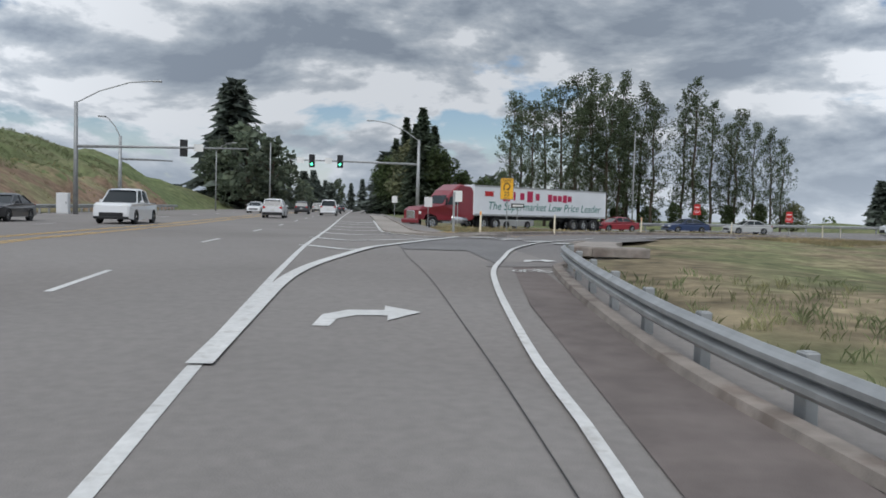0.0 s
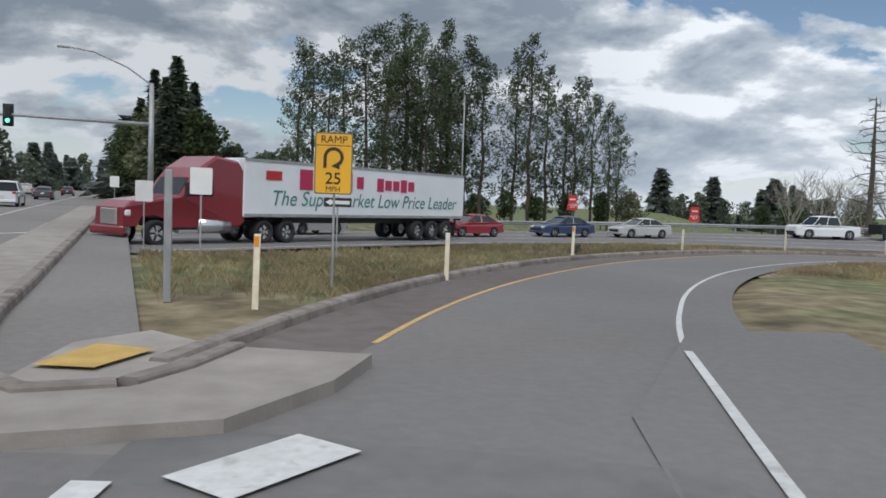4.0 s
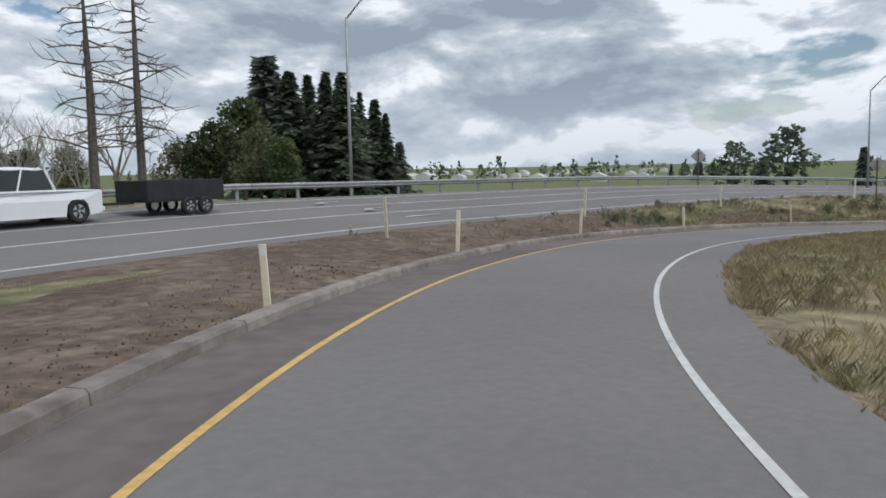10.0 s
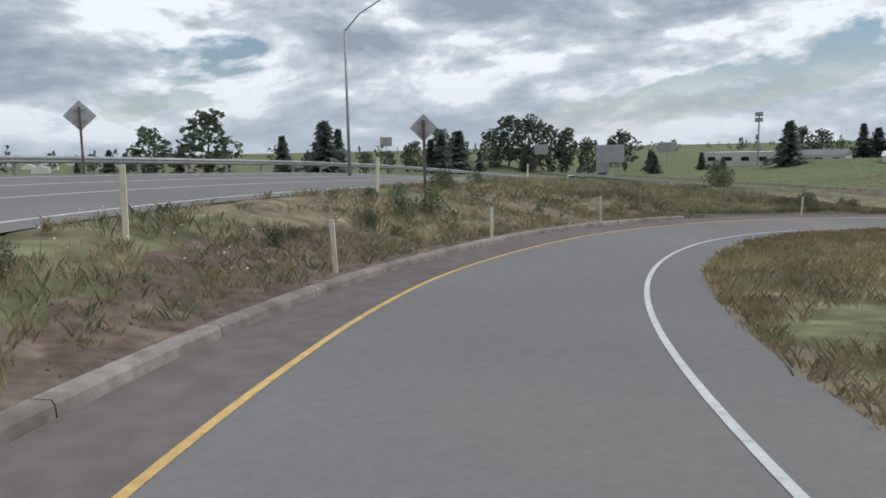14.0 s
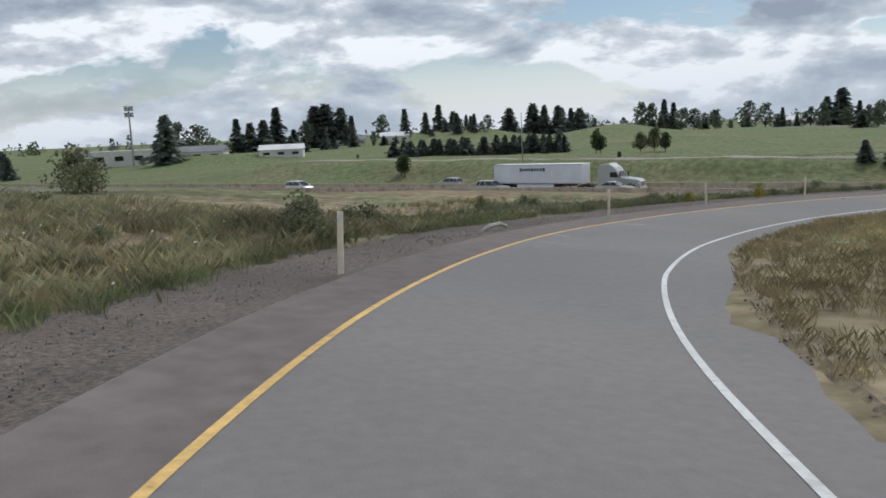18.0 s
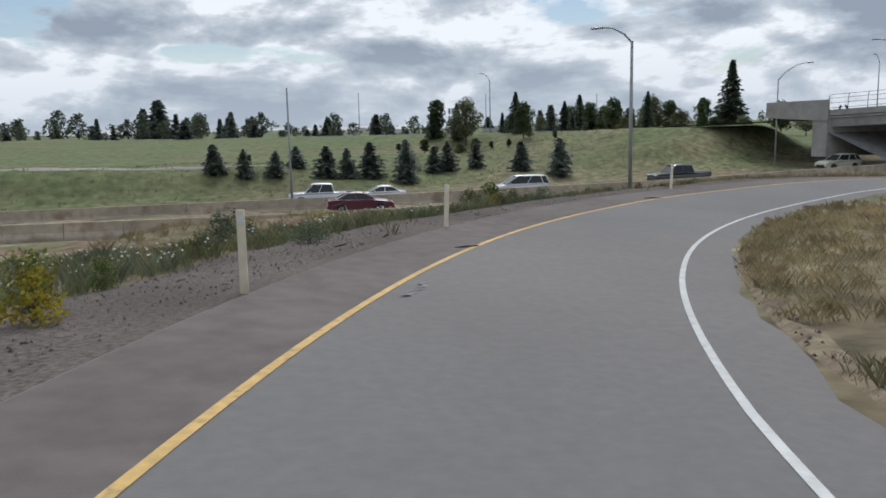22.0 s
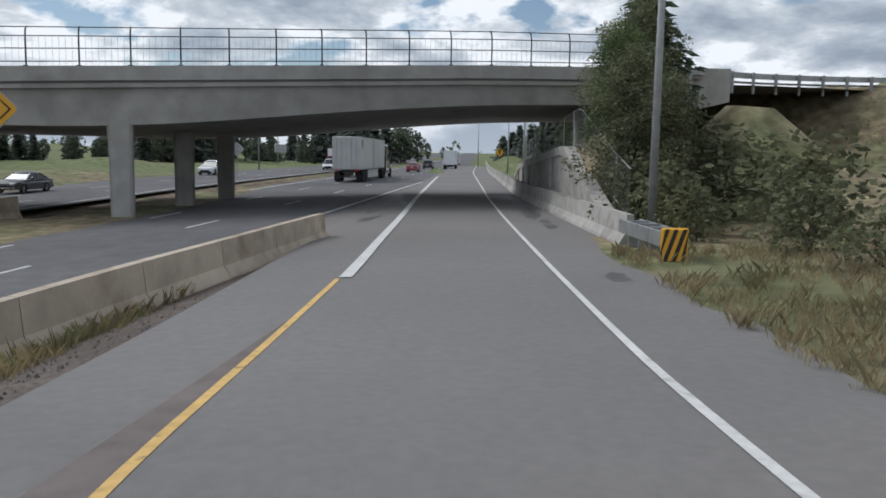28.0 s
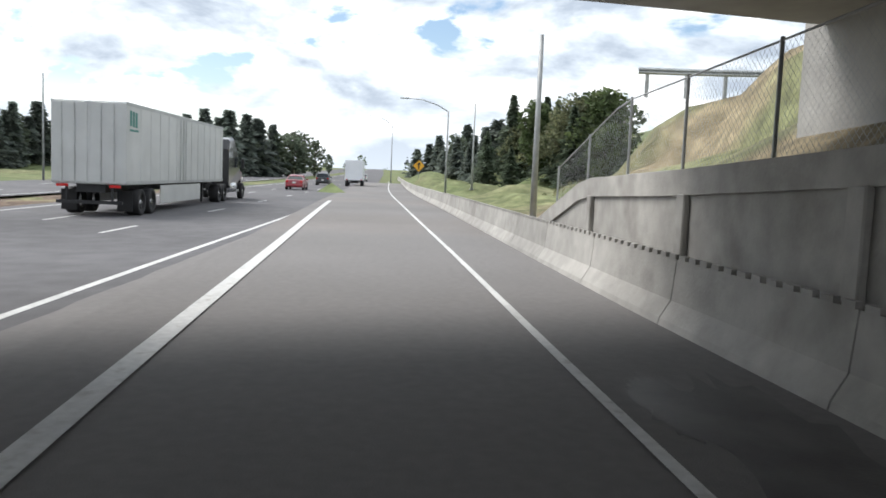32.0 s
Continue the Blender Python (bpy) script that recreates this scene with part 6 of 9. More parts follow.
def wheel(t, x, y, r, w=0.22, rim=None, name="wheel"):
    bm = bmesh.new()
    prof = [(r * 0.62, -w / 2), (r * 0.93, -w / 2), (r, -w / 2 + 0.03), (r, w / 2 - 0.03), (r * 0.93, w / 2), (r * 0.62, w / 2)]
    n_ = 20
    rings = [[bm.verts.new((x + o, y + q * math.sin(k * 2 * math.pi / n_), r + q * math.cos(k * 2 * math.pi / n_))) for k in range(n_)] for q, o in prof]
    for a, b in zip(rings, rings[1:] + rings[:1]):
        for k in range(n_):
            bm.faces.new((a[k], a[(k + 1) % n_], b[(k + 1) % n_], b[k]))
    bmesh.ops.recalc_face_normals(bm, faces=bm.faces)
    ty = part("tyre", bm, BLACK, t, smooth=True)
    bm = bmesh.new()
    s = 1 if x > 0 else -1
    bmesh.ops.create_cone(bm, cap_ends=True, segments=16, radius1=r * 0.63, radius2=r * 0.6, depth=w * 0.7)
    bmesh.ops.create_cone(bm, cap_ends=True, segments=10, radius1=r * 0.2, radius2=r * 0.14, depth=0.05, matrix=Matrix.Translation((0, 0, w * 0.36)))
    bmesh.ops.transform(bm, matrix=Matrix.Translation((x, y, r)) @ Matrix.Rotation(radians(90 * s), 4, "Y"), verts=bm.verts)
    part("rim", bm, rim or CHROME, ty, "metal rim")
    for k in range(5):
        bm = bmesh.new()
        a = k * 2 * math.pi / 5
        box(bm, 0, r * 0.36, w * 0.36, 0.07, r * 0.5, 0.02, 0.0, Matrix.Translation((x, y, r)) @ Matrix.Rotation(radians(90 * s), 4, "Y") @ Matrix.Rotation(a, 4, "Z"))
        part("spoke", bm, DARKMETAL, ty)


def car(kind, paint_, m, label, wheels=True):
    c = CARS[kind]
    t = thing("pickup_truck" if kind == "pickup" else "minivan" if kind == "van" else kind if kind == "suv" else "sedan_car", m, label, "car")
    W = c["W"]
    top = c["top"]
    # lower body with wheel arches
    low = 0.24
    prof = list(top)
    bottom = [(top[-1][0] - 0.02, low + 0.06)]
    for wy in sorted(c["wheels"], reverse=True):
        R = c["r"] + 0.07
        for k in range(7):
            a = math.pi * k / 6
            bottom.append((wy + R * math.cos(a), max(low, c["r"] * 0.95 + R * math.sin(a) * 0.98) if 0 < k < 6 else low))
    bottom.append((top[0][0] + 0.02, low + 0.08))
    prof = prof + bottom
    bm = bmesh.new()
    sides = []
    for x, inset in ((-W / 2, 0.03), (-W / 2 + 0.10, 0.0), (W / 2 - 0.10, 0.0), (W / 2, 0.03)):
        row = []
        for y, z in prof:
            e = abs(y) / (c["L"] / 2)
            taper = 1 - 0.10 * max(0, e - 0.7) / 0.3
            zz = z - (0.05 if inset and z > 0.8 else 0)
            row.append(bm.verts.new((x * taper, y * (1 - 0.02 * (inset > 0)), zz)))
        sides.append(row)
    n_ = len(prof)
    for a, b in zip(sides, sides[1:]):
        for k in range(n_):
            bm.faces.new((a[k], b[k], b[(k + 1) % n_], a[(k + 1) % n_]))
    bm.faces.new(sides[0])
    bm.faces.new(sides[-1][::-1])
    bmesh.ops.recalc_face_normals(bm, faces=bm.faces)
    body = part("body", bm, paint_, t)
    # cabin glass
    (y0, z0), (y1, z1), (y2, z2), (y3, z3) = c["cab"]
    hw, tw = W / 2 - 0.09, W / 2 - 0.28
    bm = bmesh.new()
    lo = [bm.verts.new(p) for p in ((-hw, y0, z0 - 0.03), (hw, y0, z0 - 0.03), (hw, y3, z3 - 0.03), (-hw, y3, z3 - 0.03))]
    hi = [bm.verts.new(p) for p in ((-tw, y1, z1 - 0.06), (tw, y1, z1 - 0.06), (tw, y2, z2 - 0.06), (-tw, y2, z2 - 0.06))]
    for k in range(4):
        bm.faces.new((lo[k], lo[(k + 1) % 4], hi[(k + 1) % 4], hi[k]))
    bm.faces.new(hi)
    bmesh.ops.recalc_face_normals(bm, faces=bm.faces)
    part("window_glass", bm, GLASS, t, "dark tinted windows")
    bm = bmesh.new()
    rows = []
    for y, z, w in ((y1 - 0.12, z1 - 0.10, tw), (y1 + 0.12, z1, tw - 0.02), ((y1 + y2) / 2, max(z1, z2) + 0.02, tw - 0.01), (y2 - 0.15, z2, tw - 0.02), (y2 + 0.12, z2 - 0.09, tw)):
        rows.append([bm.verts.new(p) for p in ((-w - 0.03, y, z - 0.09), (-w + 0.06, y, z), (0, y, z + 0.02), (w - 0.06, y, z), (w + 0.03, y, z - 0.09))])
    for a, b in zip(rows, rows[1:]):
        for k in range(4):
            bm.faces.new((a[k], a[k + 1], b[k + 1], b[k]))
    part("roof", bm, paint_, t, smooth=True)
    mid = [(y0 + 0.55, y1 + 0.5)] if kind in ("suv", "van") else []
    for sx in (-1, 1):
        for yb, zb, yt, zt, w in ((y0, z0, y1, z1, 0.06), ((y0 + y3) / 2 + 0.05, (z0 + z3) / 2, (y1 + y2) / 2, (z1 + z2) / 2, 0.045), (y3, z3, y2, z2, 0.045), *((a, z0, b, z1, 0.05) for a, b in mid)):
            bm = bmesh.new()
            tube(bm, [(sx * (hw + 0.005), yb, zb - 0.03), (sx * (tw + 0.005), yt, zt - 0.06)], w * 0.7, 5)
            part("pillar", bm, paint_, t)
    for x in (-W / 2 + 0.11, W / 2 - 0.11):
        for y in c["wheels"]:
            wheel(t, x, y, c["r"])
    f, b = top[-1][0], top[0][0]
    for sx in (-1, 1):
        bm = bmesh.new()
        box(bm, sx * (W / 2 - 0.32), f - 0.10, top[-2][1] - 0.02, 0.34, 0.12, 0.14, 0.03)
        part("headlight", bm, LAMP_WHITE, t)
        bm = bmesh.new()
        box(bm, sx * (W / 2 - 0.24), b + 0.05, top[1][1] - 0.1, 0.26, 0.12, 0.2, 0.03)
        part("tail_light", bm, LAMP_RED, t)
        bm = bmesh.new()
        box(bm, sx * (W / 2 + 0.06), y3 - 0.45, z3 + 0.06, 0.2, 0.1, 0.15, 0.03)
        part("mirror", bm, paint_, t)
        for k, yy in enumerate(((y0 + y3) / 2 - 0.15, (y0 + y3) / 2 + 0.9)):
            bm = bmesh.new()
            box(bm, sx * (W / 2 + 0.005), yy, z3 - 0.12, 0.02, 0.18, 0.03)
            part("door_handle", bm, paint_, t)
    bm = bmesh.new()
    box(bm, 0, f + 0.0, 0.5, W * 0.6, 0.05, 0.2, 0.02)
    part("grille", bm, DARKMETAL, t)
    bm = bmesh.new()
    box(bm, 0, b - 0.01, 0.42, W * 0.9, 0.1, 0.2, 0.04)
    part("rear_bumper", bm, DARKMETAL if kind in ("suv", "van") else paint_, t)
    bm = bmesh.new()
    box(bm, 0, f + 0.0, 0.33, W * 0.88, 0.1, 0.14, 0.03)
    part("front_bumper", bm, DARKMETAL if kind != "sedan" else paint_, t)
    bm = bmesh.new()
    box(bm, 0, b - 0.03, 0.72, 0.32, 0.02, 0.16)
    part("plate", bm, PLATE, t)
    if kind == "pickup":
        bm = bmesh.new()
        box(bm, 0, -1.98, 1.10, W - 0.3, 1.7, 0.12)
        part("bed", bm, DARKMETAL, t)
    return t


def on(line, x, o, axis=0):
    """Place and heading on a road at a given coordinate, o metres to its right."""
    k = min(range(len(line)), key=lambda i: abs(line[i][axis] - x))
    p, q = line[max(k - 1, 0)], line[min(k + 1, len(line) - 1)]
    d = (q - p)
    n_ = Vector((d.y, -d.x, 0)).normalized()
    return line[k] + n_ * o + Vector((0, 0, bank(line[k].x) * o if line is FREEWAY else CROSSFALL.get((line[k].x, line[k].y), 0) * o)), math.degrees(math.atan2(-d.x, d.y))


def park(kind, paint_, line, x, o, flip, label, axis=0):
    p, a = on(line, x, o, axis)
    return car(kind, paint_, pose(p.x, p.y, p.z + 0.005, 0, 0, a + (180 if flip else 0)), label)


# arterial traffic
def art_car(kind, paint_, u, v, flip, label):
    p = art(u, v)
    a = math.degrees(math.atan2(-AD.x, AD.y)) + (180 if flip else 0)
    return car(kind, paint_, pose(p.x, p.y, p.z + 0.005, 0, 0, a), label)


art_car("pickup", CAR_WHITE, 45.5, -12.6, True, "white crew-cab pickup truck facing along the arterial road")
art_car("sedan", CAR_BLACK, 44, -18.5, True, "black sedan on the arterial road")
art_car("suv", CAR_WHITE, 72, -7.2, False, "white SUV driving away on the arterial road")
art_car("suv", CAR_GREY, 108, -7.2, False, "dark grey SUV on the arterial road")
art_car("pickup", CAR_WHITE, 97, -3.3, False, "white pickup truck on the arterial road by the signal")
art_car("sedan", CAR_GREY, 128, -3.3, False, "dark sedan far along the arterial road")
art_car("suv", CAR_SILVER, 150, -7.2, False, "silver SUV far along the arterial road")
art_car("sedan", CAR_WHITE, 105, -13, True, "white sedan coming along the arterial road")
art_car("sedan", CAR_BLACK, 170, -3.3, False, "black sedan far along the arterial road")
art_car("suv", CAR_RED, 185, -13, True, "red SUV far along the arterial road")
# exit ramp queue
park("sedan", CAR_BLUE, OFFRAMP, 26.5, -6.0, True, "dark blue sedan waiting on the exit ramp")
park("sedan", CAR_SILVER, OFFRAMP, 33.0, -5.6, True, "silver sedan waiting on the exit ramp")
park("suv", CAR_SILVER, OFFRAMP, 11.5, -9.0, True, "silver SUV beyond the parked lorry")
park("sedan", CAR_RED, OFFRAMP, 19.5, -6.0, True, "red sedan behind the lorry on the exit ramp")
park("pickup", CAR_WHITE, OFFRAMP, 49.5, -8.6, True, "white pickup truck with a black trailer on the exit ramp")


def utility_trailer(m):
    t = thing("utility_trailer", m, "black open utility trailer loaded with brush", "trailer")
    for x in (-0.95, 0.95):
        bm = bmesh.new()
        box(bm, x, 0, 0.95, 0.05, 3.6, 0.75, 0.01)
        part("side_panel", bm, DARKMETAL, t)
    for y in (-1.8, 1.8):
        bm = bmesh.new()
        box(bm, 0, y, 0.95, 1.9, 0.05, 0.75, 0.01)
        part("end_panel", bm, DARKMETAL, t)
    bm = bmesh.new()
    box(bm, 0, 0, 0.55, 1.9, 3.6, 0.08)
    box(bm, 0, 2.4, 0.5, 0.1, 1.3, 0.1)
    part("frame", bm, DARKMETAL, t)
    for x in (-0.95, 0.95):
        for y in (-0.75, 0.05):
            wheel(t, x * 1.12, y, 0.33)
    rnd = random.Random(4)
    for k in range(14):
        bm = bmesh.new()
        a = Vector((rnd.uniform(-0.7, 0.7), rnd.uniform(-1.4, 1.2), 1.2))
        tube(bm, [a, a + Vector((rnd.uniform(-0.3, 0.3), rnd.uniform(-1, 1), rnd.uniform(0.1, 0.35)))], [0.03, 0.012], 5)
        part("branch", bm, DEADWOOD, t)


p_, a_ = on(OFFRAMP, 55.0, -8.6)
utility_trailer(pose(p_.x, p_.y, p_.z, 0, 0, a_ + 180))


def semi_trailer(t, L, H, W=2.6, panel=TRAILER, y0=0.0, skirt=True, axles=2, ribs=True):
    """Box trailer with its nose at y0, running to -y."""
    floor = 1.15
    bm = bmesh.new()
    box(bm, 0, y0 - L / 2, (floor + H) / 2, W, L, H - floor, 0.03)
    body = part("trailer_body", bm, panel, t)
    bm = bmesh.new()
    for z in (floor + 0.08, H - 0.06):
        for x in (-W / 2 - 0.005, W / 2 + 0.005):
            box(bm, x, y0 - L / 2, z, 0.03, L - 0.02, 0.12)
    part("rail", bm, STEEL, body)
    if ribs:
        for k in range(int(L / 1.22)):
            for x in (-W / 2 - 0.008, W / 2 + 0.008):
                bm = bmesh.new()
                box(bm, x, y0 - 0.6 - k * 1.22, (floor + H) / 2, 0.016, 0.05, H - floor - 0.3)
                part("panel_seam", bm, panel, body)
    bm = bmesh.new()
    box(bm, 0, y0 - L * 0.55, floor - 0.15, 1.0, L * 0.88, 0.3)
    box(bm, 0, y0 - L + 0.06, 0.5, 2.3, 0.1, 0.12)
    for x in (-0.8, 0.8):
        box(bm, x, y0 - L + 0.06, 0.82, 0.08, 0.08, 0.6)
        box(bm, x, y0 - 2.6, 0.62, 0.12, 0.12, 1.0)
    part("chassis", bm, DARKMETAL, t)
    for x in (-W / 2 + 0.62, W / 2 - 0.62):
        bm = bmesh.new()
        box(bm, x, y0 - L - 0.012, (floor + H) / 2, W / 2 - 0.06, 0.03, H - floor - 0.12, 0.01)
        d = part("rear_door", bm, panel, t)
        for dx in (-0.25, 0.2):
            bm = bmesh.new()
            tube(bm, [(x + dx, y0 - L - 0.05, floor + 0.1), (x + dx, y0 - L - 0.05, H - 0.1)], 0.018, 5)
            part("lock_rod", bm, STEEL, d)
        bm = bmesh.new()
        box(bm, x * 1.35, y0 - L - 0.04, floor - 0.06, 0.4, 0.04, 0.1)
        part("tail_light", bm, LAMP_RED, t)
    if skirt:
        for x in (-W / 2 + 0.04, W / 2 - 0.04):
            bm = bmesh.new()
            box(bm, x, y0 - L * 0.52, 0.72, 0.03, L * 0.42, 0.75, 0.01)
            part("side_skirt", bm, panel, t)
    for k in range(axles):
        for x in (-W / 2 + 0.2, W / 2 - 0.2):
            wheel(t, x, y0 - L + 1.6 + k * 1.3, 0.5, 0.5)
    for x in (-W / 2 + 0.3, W / 2 - 0.3):
        bm = bmesh.new()
        box(bm, x, y0 - L + 0.75, 0.55, 0.55, 0.02, 0.75)
        part("mud_flap", bm, BLACK, t)
    return body


def tractor(t, paint_, y0=0.0, roof=3.9):
    """Conventional tractor whose rear end is at y0, facing +y."""
    W = 2.4
    prof = [(0.9, 0.95), (0.9, 3.0), (1.2, roof - 0.15), (2.3, roof), (3.1, roof - 0.5), (3.45, 2.7), (3.95, 1.95), (5.9, 1.72), (6.25, 1.45), (6.3, 0.75), (5.75, 0.75), (5.55, 1.12), (5.05, 1.2), (4.6, 1.05), (4.4, 0.7), (1.2, 0.75)]
    bm = bmesh.new()
    sides = []
    for x, s in ((-W / 2, 0.97), (-W / 2 + 0.12, 1.0), (W / 2 - 0.12, 1.0), (W / 2, 0.97)):
        sides.append([bm.verts.new((x * (1 if y < 4.2 else 0.86 - 0.08 * (y - 4.2) / 2), y0 + y, z * (s if z > 1.5 else 1))) for y, z in prof])
    n_ = len(prof)
    for a, b in zip(sides, sides[1:]):
        for k in range(n_):
            bm.faces.new((a[k], b[k], b[(k + 1) % n_], a[(k + 1) % n_]))
    bm.faces.new(sides[0])
    bm.faces.new(sides[-1][::-1])
    bmesh.ops.recalc_face_normals(bm, faces=bm.faces)
    body = part("cab", bm, paint_, t)
    for sx in (-1, 1):
        bm = bmesh.new()
        bm.faces.new([bm.verts.new((sx * (W / 2 + 0.012), y0 + y, z)) for y, z in ((2.5, 1.95), (3.65, 1.95), (3.35, 2.6), (2.5, 2.6))])
        part("side_window", bm, GLASS, t)
        bm = bmesh.new()
        box(bm, sx * (W / 2 + 0.22), y0 + 3.9, 2.2, 0.16, 0.14, 0.6, 0.04)
        box(bm, sx * (W / 2 + 0.1), y0 + 3.85, 2.35, 0.22, 0.04, 0.04)
        part("mirror", bm, DARKMETAL, t)
        bm = bmesh.new()
        tube(bm, [(sx * (W / 2 - 0.28), y0 + 1.6, 0.78), (sx * (W / 2 - 0.28), y0 + 3.1, 0.78)], 0.33, 14)
        part("fuel_tank", bm, CHROME, t, "polished fuel tank", True)
        bm = bmesh.new()
        box(bm, sx * (W / 2 - 0.2), y0 + 3.6, 0.55, 0.35, 0.9, 0.12, 0.02)
        part("step", bm, STEEL, t)
        bm = bmesh.new()
        box(bm, sx * 0.82, y0 + 6.1, 1.25, 0.34, 0.25, 0.24, 0.05)
        part("headlight", bm, LAMP_WHITE, t)
        wheel(t, sx * (W / 2 - 0.12), y0 + 5.05, 0.5, 0.3)
        for y in (-1.5, -0.2):
            wheel(t, sx * (W / 2 - 0.22), y0 + y, 0.5, 0.5)
    bm = bmesh.new()
    bm.faces.new([bm.verts.new(v) for v in ((-0.95, y0 + 3.92, 2.02), (0.95, y0 + 3.92, 2.02), (0.9, y0 + 3.5, 2.68), (-0.9, y0 + 3.5, 2.68))])
    part("windscreen", bm, GLASS, t)
    bm = bmesh.new()
    box(bm, 0, y0 + 6.3, 1.1, 1.1, 0.06, 0.62, 0.03)
    part("grille", bm, CHROME, t)
    bm = bmesh.new()
    box(bm, 0, y0 + 6.35, 0.6, 2.2, 0.2, 0.34, 0.06)
    part("bumper", bm, paint_, t)
    bm = bmesh.new()
    box(bm, 0, y0 + 1.2, 0.85, 0.95, 6.0, 0.22)
    box(bm, 0, y0 - 0.9, 1.02, 1.1, 1.2, 0.1)
    part("frame", bm, DARKMETAL, t)
    return body


SLOGAN = mat("green_lettering", (0.05, 0.20, 0.17), rough=0.5, vary=0.05, bump=0)
LOGO_RED = mat("crimson_lettering", (0.42, 0.02, 0.08), rough=0.5, vary=0.05, bump=0)


def grocery_lorry():
    a, b = Vector((2.4, 63.9, 0)), Vector((15.0, 73.7, 0))
    d = (a - b).normalized()
    n_ = Vector((d.y, -d.x, 0))
    z = 0.62
    m = Matrix.Translation((a + Vector((0, 0, z))) - Vector((n_.x, n_.y, 0)) * -1.3) @ Matrix.Rotation(math.atan2(-d.x, d.y), 4, "Z")
    t = thing("articulated_lorry", m, "dark red tractor with a long white refrigerated grocery trailer", "lorry")
    L, H = (a - b).length, 3.62
    semi_trailer(t, L, H, skirt=False, axles=3, ribs=False)
    tractor(t, TRUCK_RED, -1.0, 3.6)
    bm = bmesh.new()
    box(bm, 0, 0.06, 2.75, 1.9, 0.36, 1.5, 0.06)
    part("refrigeration_unit", bm, WHITE, t)
    bm = bmesh.new()
    box(bm, -0.96, 0.06, 2.6, 0.03, 0.26, 0.9)
    part("grille", bm, BLACK, t)
    # the left side of the trailer carries slogan and logo
    side = Matrix.Translation((-1.318, 0, 0)) @ Matrix.Rotation(radians(-90), 4, "Z") @ FACE
    letters("The Supermarket Low Price Leader", 0.95, SLOGAN, Matrix.Translation((0, -L * 0.52, 1.95)) @ side, t, shear=0.25)
    for k, (w, h) in enumerate(((0.85, 0.8), (0.22, 0.62), (0.5, 0.5), (0.7, 0.8), (0.5, 0.5))):
        bm = bmesh.new()
        box(bm, -1.318, -L * 0.22 - k * 0.9, 2.85, 0.012, w * 0.95, h * 1.15, 0.0)
        part("logo_shape", bm, LOGO_RED, t, "crimson logo block")
    for k in range(5):
        bm = bmesh.new()
        box(bm, -1.318, -L * 0.54 - k * 0.62, 2.80, 0.012, 0.5, 0.66 if k in (0, 3) else 0.5)
        part("logo_shape", bm, LOGO_RED, t, "crimson logo block")
    bm = bmesh.new()
    box(bm, -1.318, -L * 0.10, 2.95, 0.012, 0.9, 0.4)
    part("emblem", bm, LAMP_RED, t, "small faded striped emblem")


grocery_lorry()


def freeway_lorry(x, o, L, H, panel, paint_, label, mark=False):
    p, a = on(FREEWAY, x, o)
    t = thing("articulated_lorry", pose(p.x, p.y, p.z, 0, 0, a), label, "lorry", "lorries on the freeway")
    semi_trailer(t, L, H, panel=panel)
    tractor(t, paint_, 1.2, 3.7)
    if mark:
        for k in range(3):
            bm = bmesh.new()
            box(bm, 1.312, -L + 0.45 + k * 0.3, 3.55 - 0.02 * k, 0.012, 0.2, 0.55)
            part("logo_shape", bm, SLOGAN, t, "small teal logo block")
        bm = bmesh.new()
        box(bm, 1.312, -L + 0.8, 3.12, 0.012, 0.95, 0.08)
        part("logo_shape", bm, SLOGAN, t)
        for k in range(3):
            bm = bmesh.new()
            box(bm, 1.33, -L * 0.52 - 0.5 + k * 0.45, 2.6, 0.02, 0.05, 2.7)
            part("door_bar", bm, STEEL, t)
    else:
        for k in range(9):
            bm = bmesh.new()
            box(bm, 1.312, -L * 0.42 - k * 0.42, 3.0, 0.012, 0.3, 0.45 if k % 4 == 0 else 0.34)
            part("lettering_bar", bm, SIGN_BLACK, t, "dark unreadable lettering")
    return t


freeway_lorry(-30.6, -6.6, 15.6, 4.1, TRAILER_GREY, CAR_BLACK, "black tractor with a long pale grey box trailer", mark=True)
freeway_lorry(125.5, -8.4, 12.8, 3.7, TRAILER, CAR_SILVER, "grey tractor with a long white box trailer")


def box_truck(x, o, label, paint_=CAR_WHITE, flip=False, line=None):
    p, a = on(line or FREEWAY, x, o)
    t = thing("box_truck", pose(p.x, p.y, p.z, 0, 0, a + (180 if flip else 0)), label, "lorry")
    bm = bmesh.new()
    box(bm, 0, -2.2, 2.2, 2.4, 5.6, 2.7, 0.04)
    part("cargo_box", bm, TRAILER, t)
    bm = bmesh.new()
    box(bm, 0, 1.5, 1.35, 2.1, 1.7, 1.6, 0.12)
    box(bm, 0, 2.7, 0.95, 2.0, 1.0, 0.8, 0.1)
    part("cab", bm, paint_, t)
    bm = bmesh.new()
    box(bm, 0, 2.3, 1.75, 1.8, 0.2, 0.6, 0.03)
    part("windscreen", bm, GLASS, t)
    bm = bmesh.new()
    box(bm, 0, -0.5, 0.6, 1.0, 7.0, 0.25)
    part("chassis", bm, DARKMETAL, t)
    for x_ in (-1.0, 1.0):
        wheel(t, x_, 2.3, 0.42, 0.28)
        wheel(t, x_ * 1.02, -3.2, 0.42, 0.42)
        bm = bmesh.new()
        box(bm, x_ * 0.95, -5.02, 0.95, 0.2, 0.04, 0.12)
        part("tail_light", bm, LAMP_RED, t)
    return t


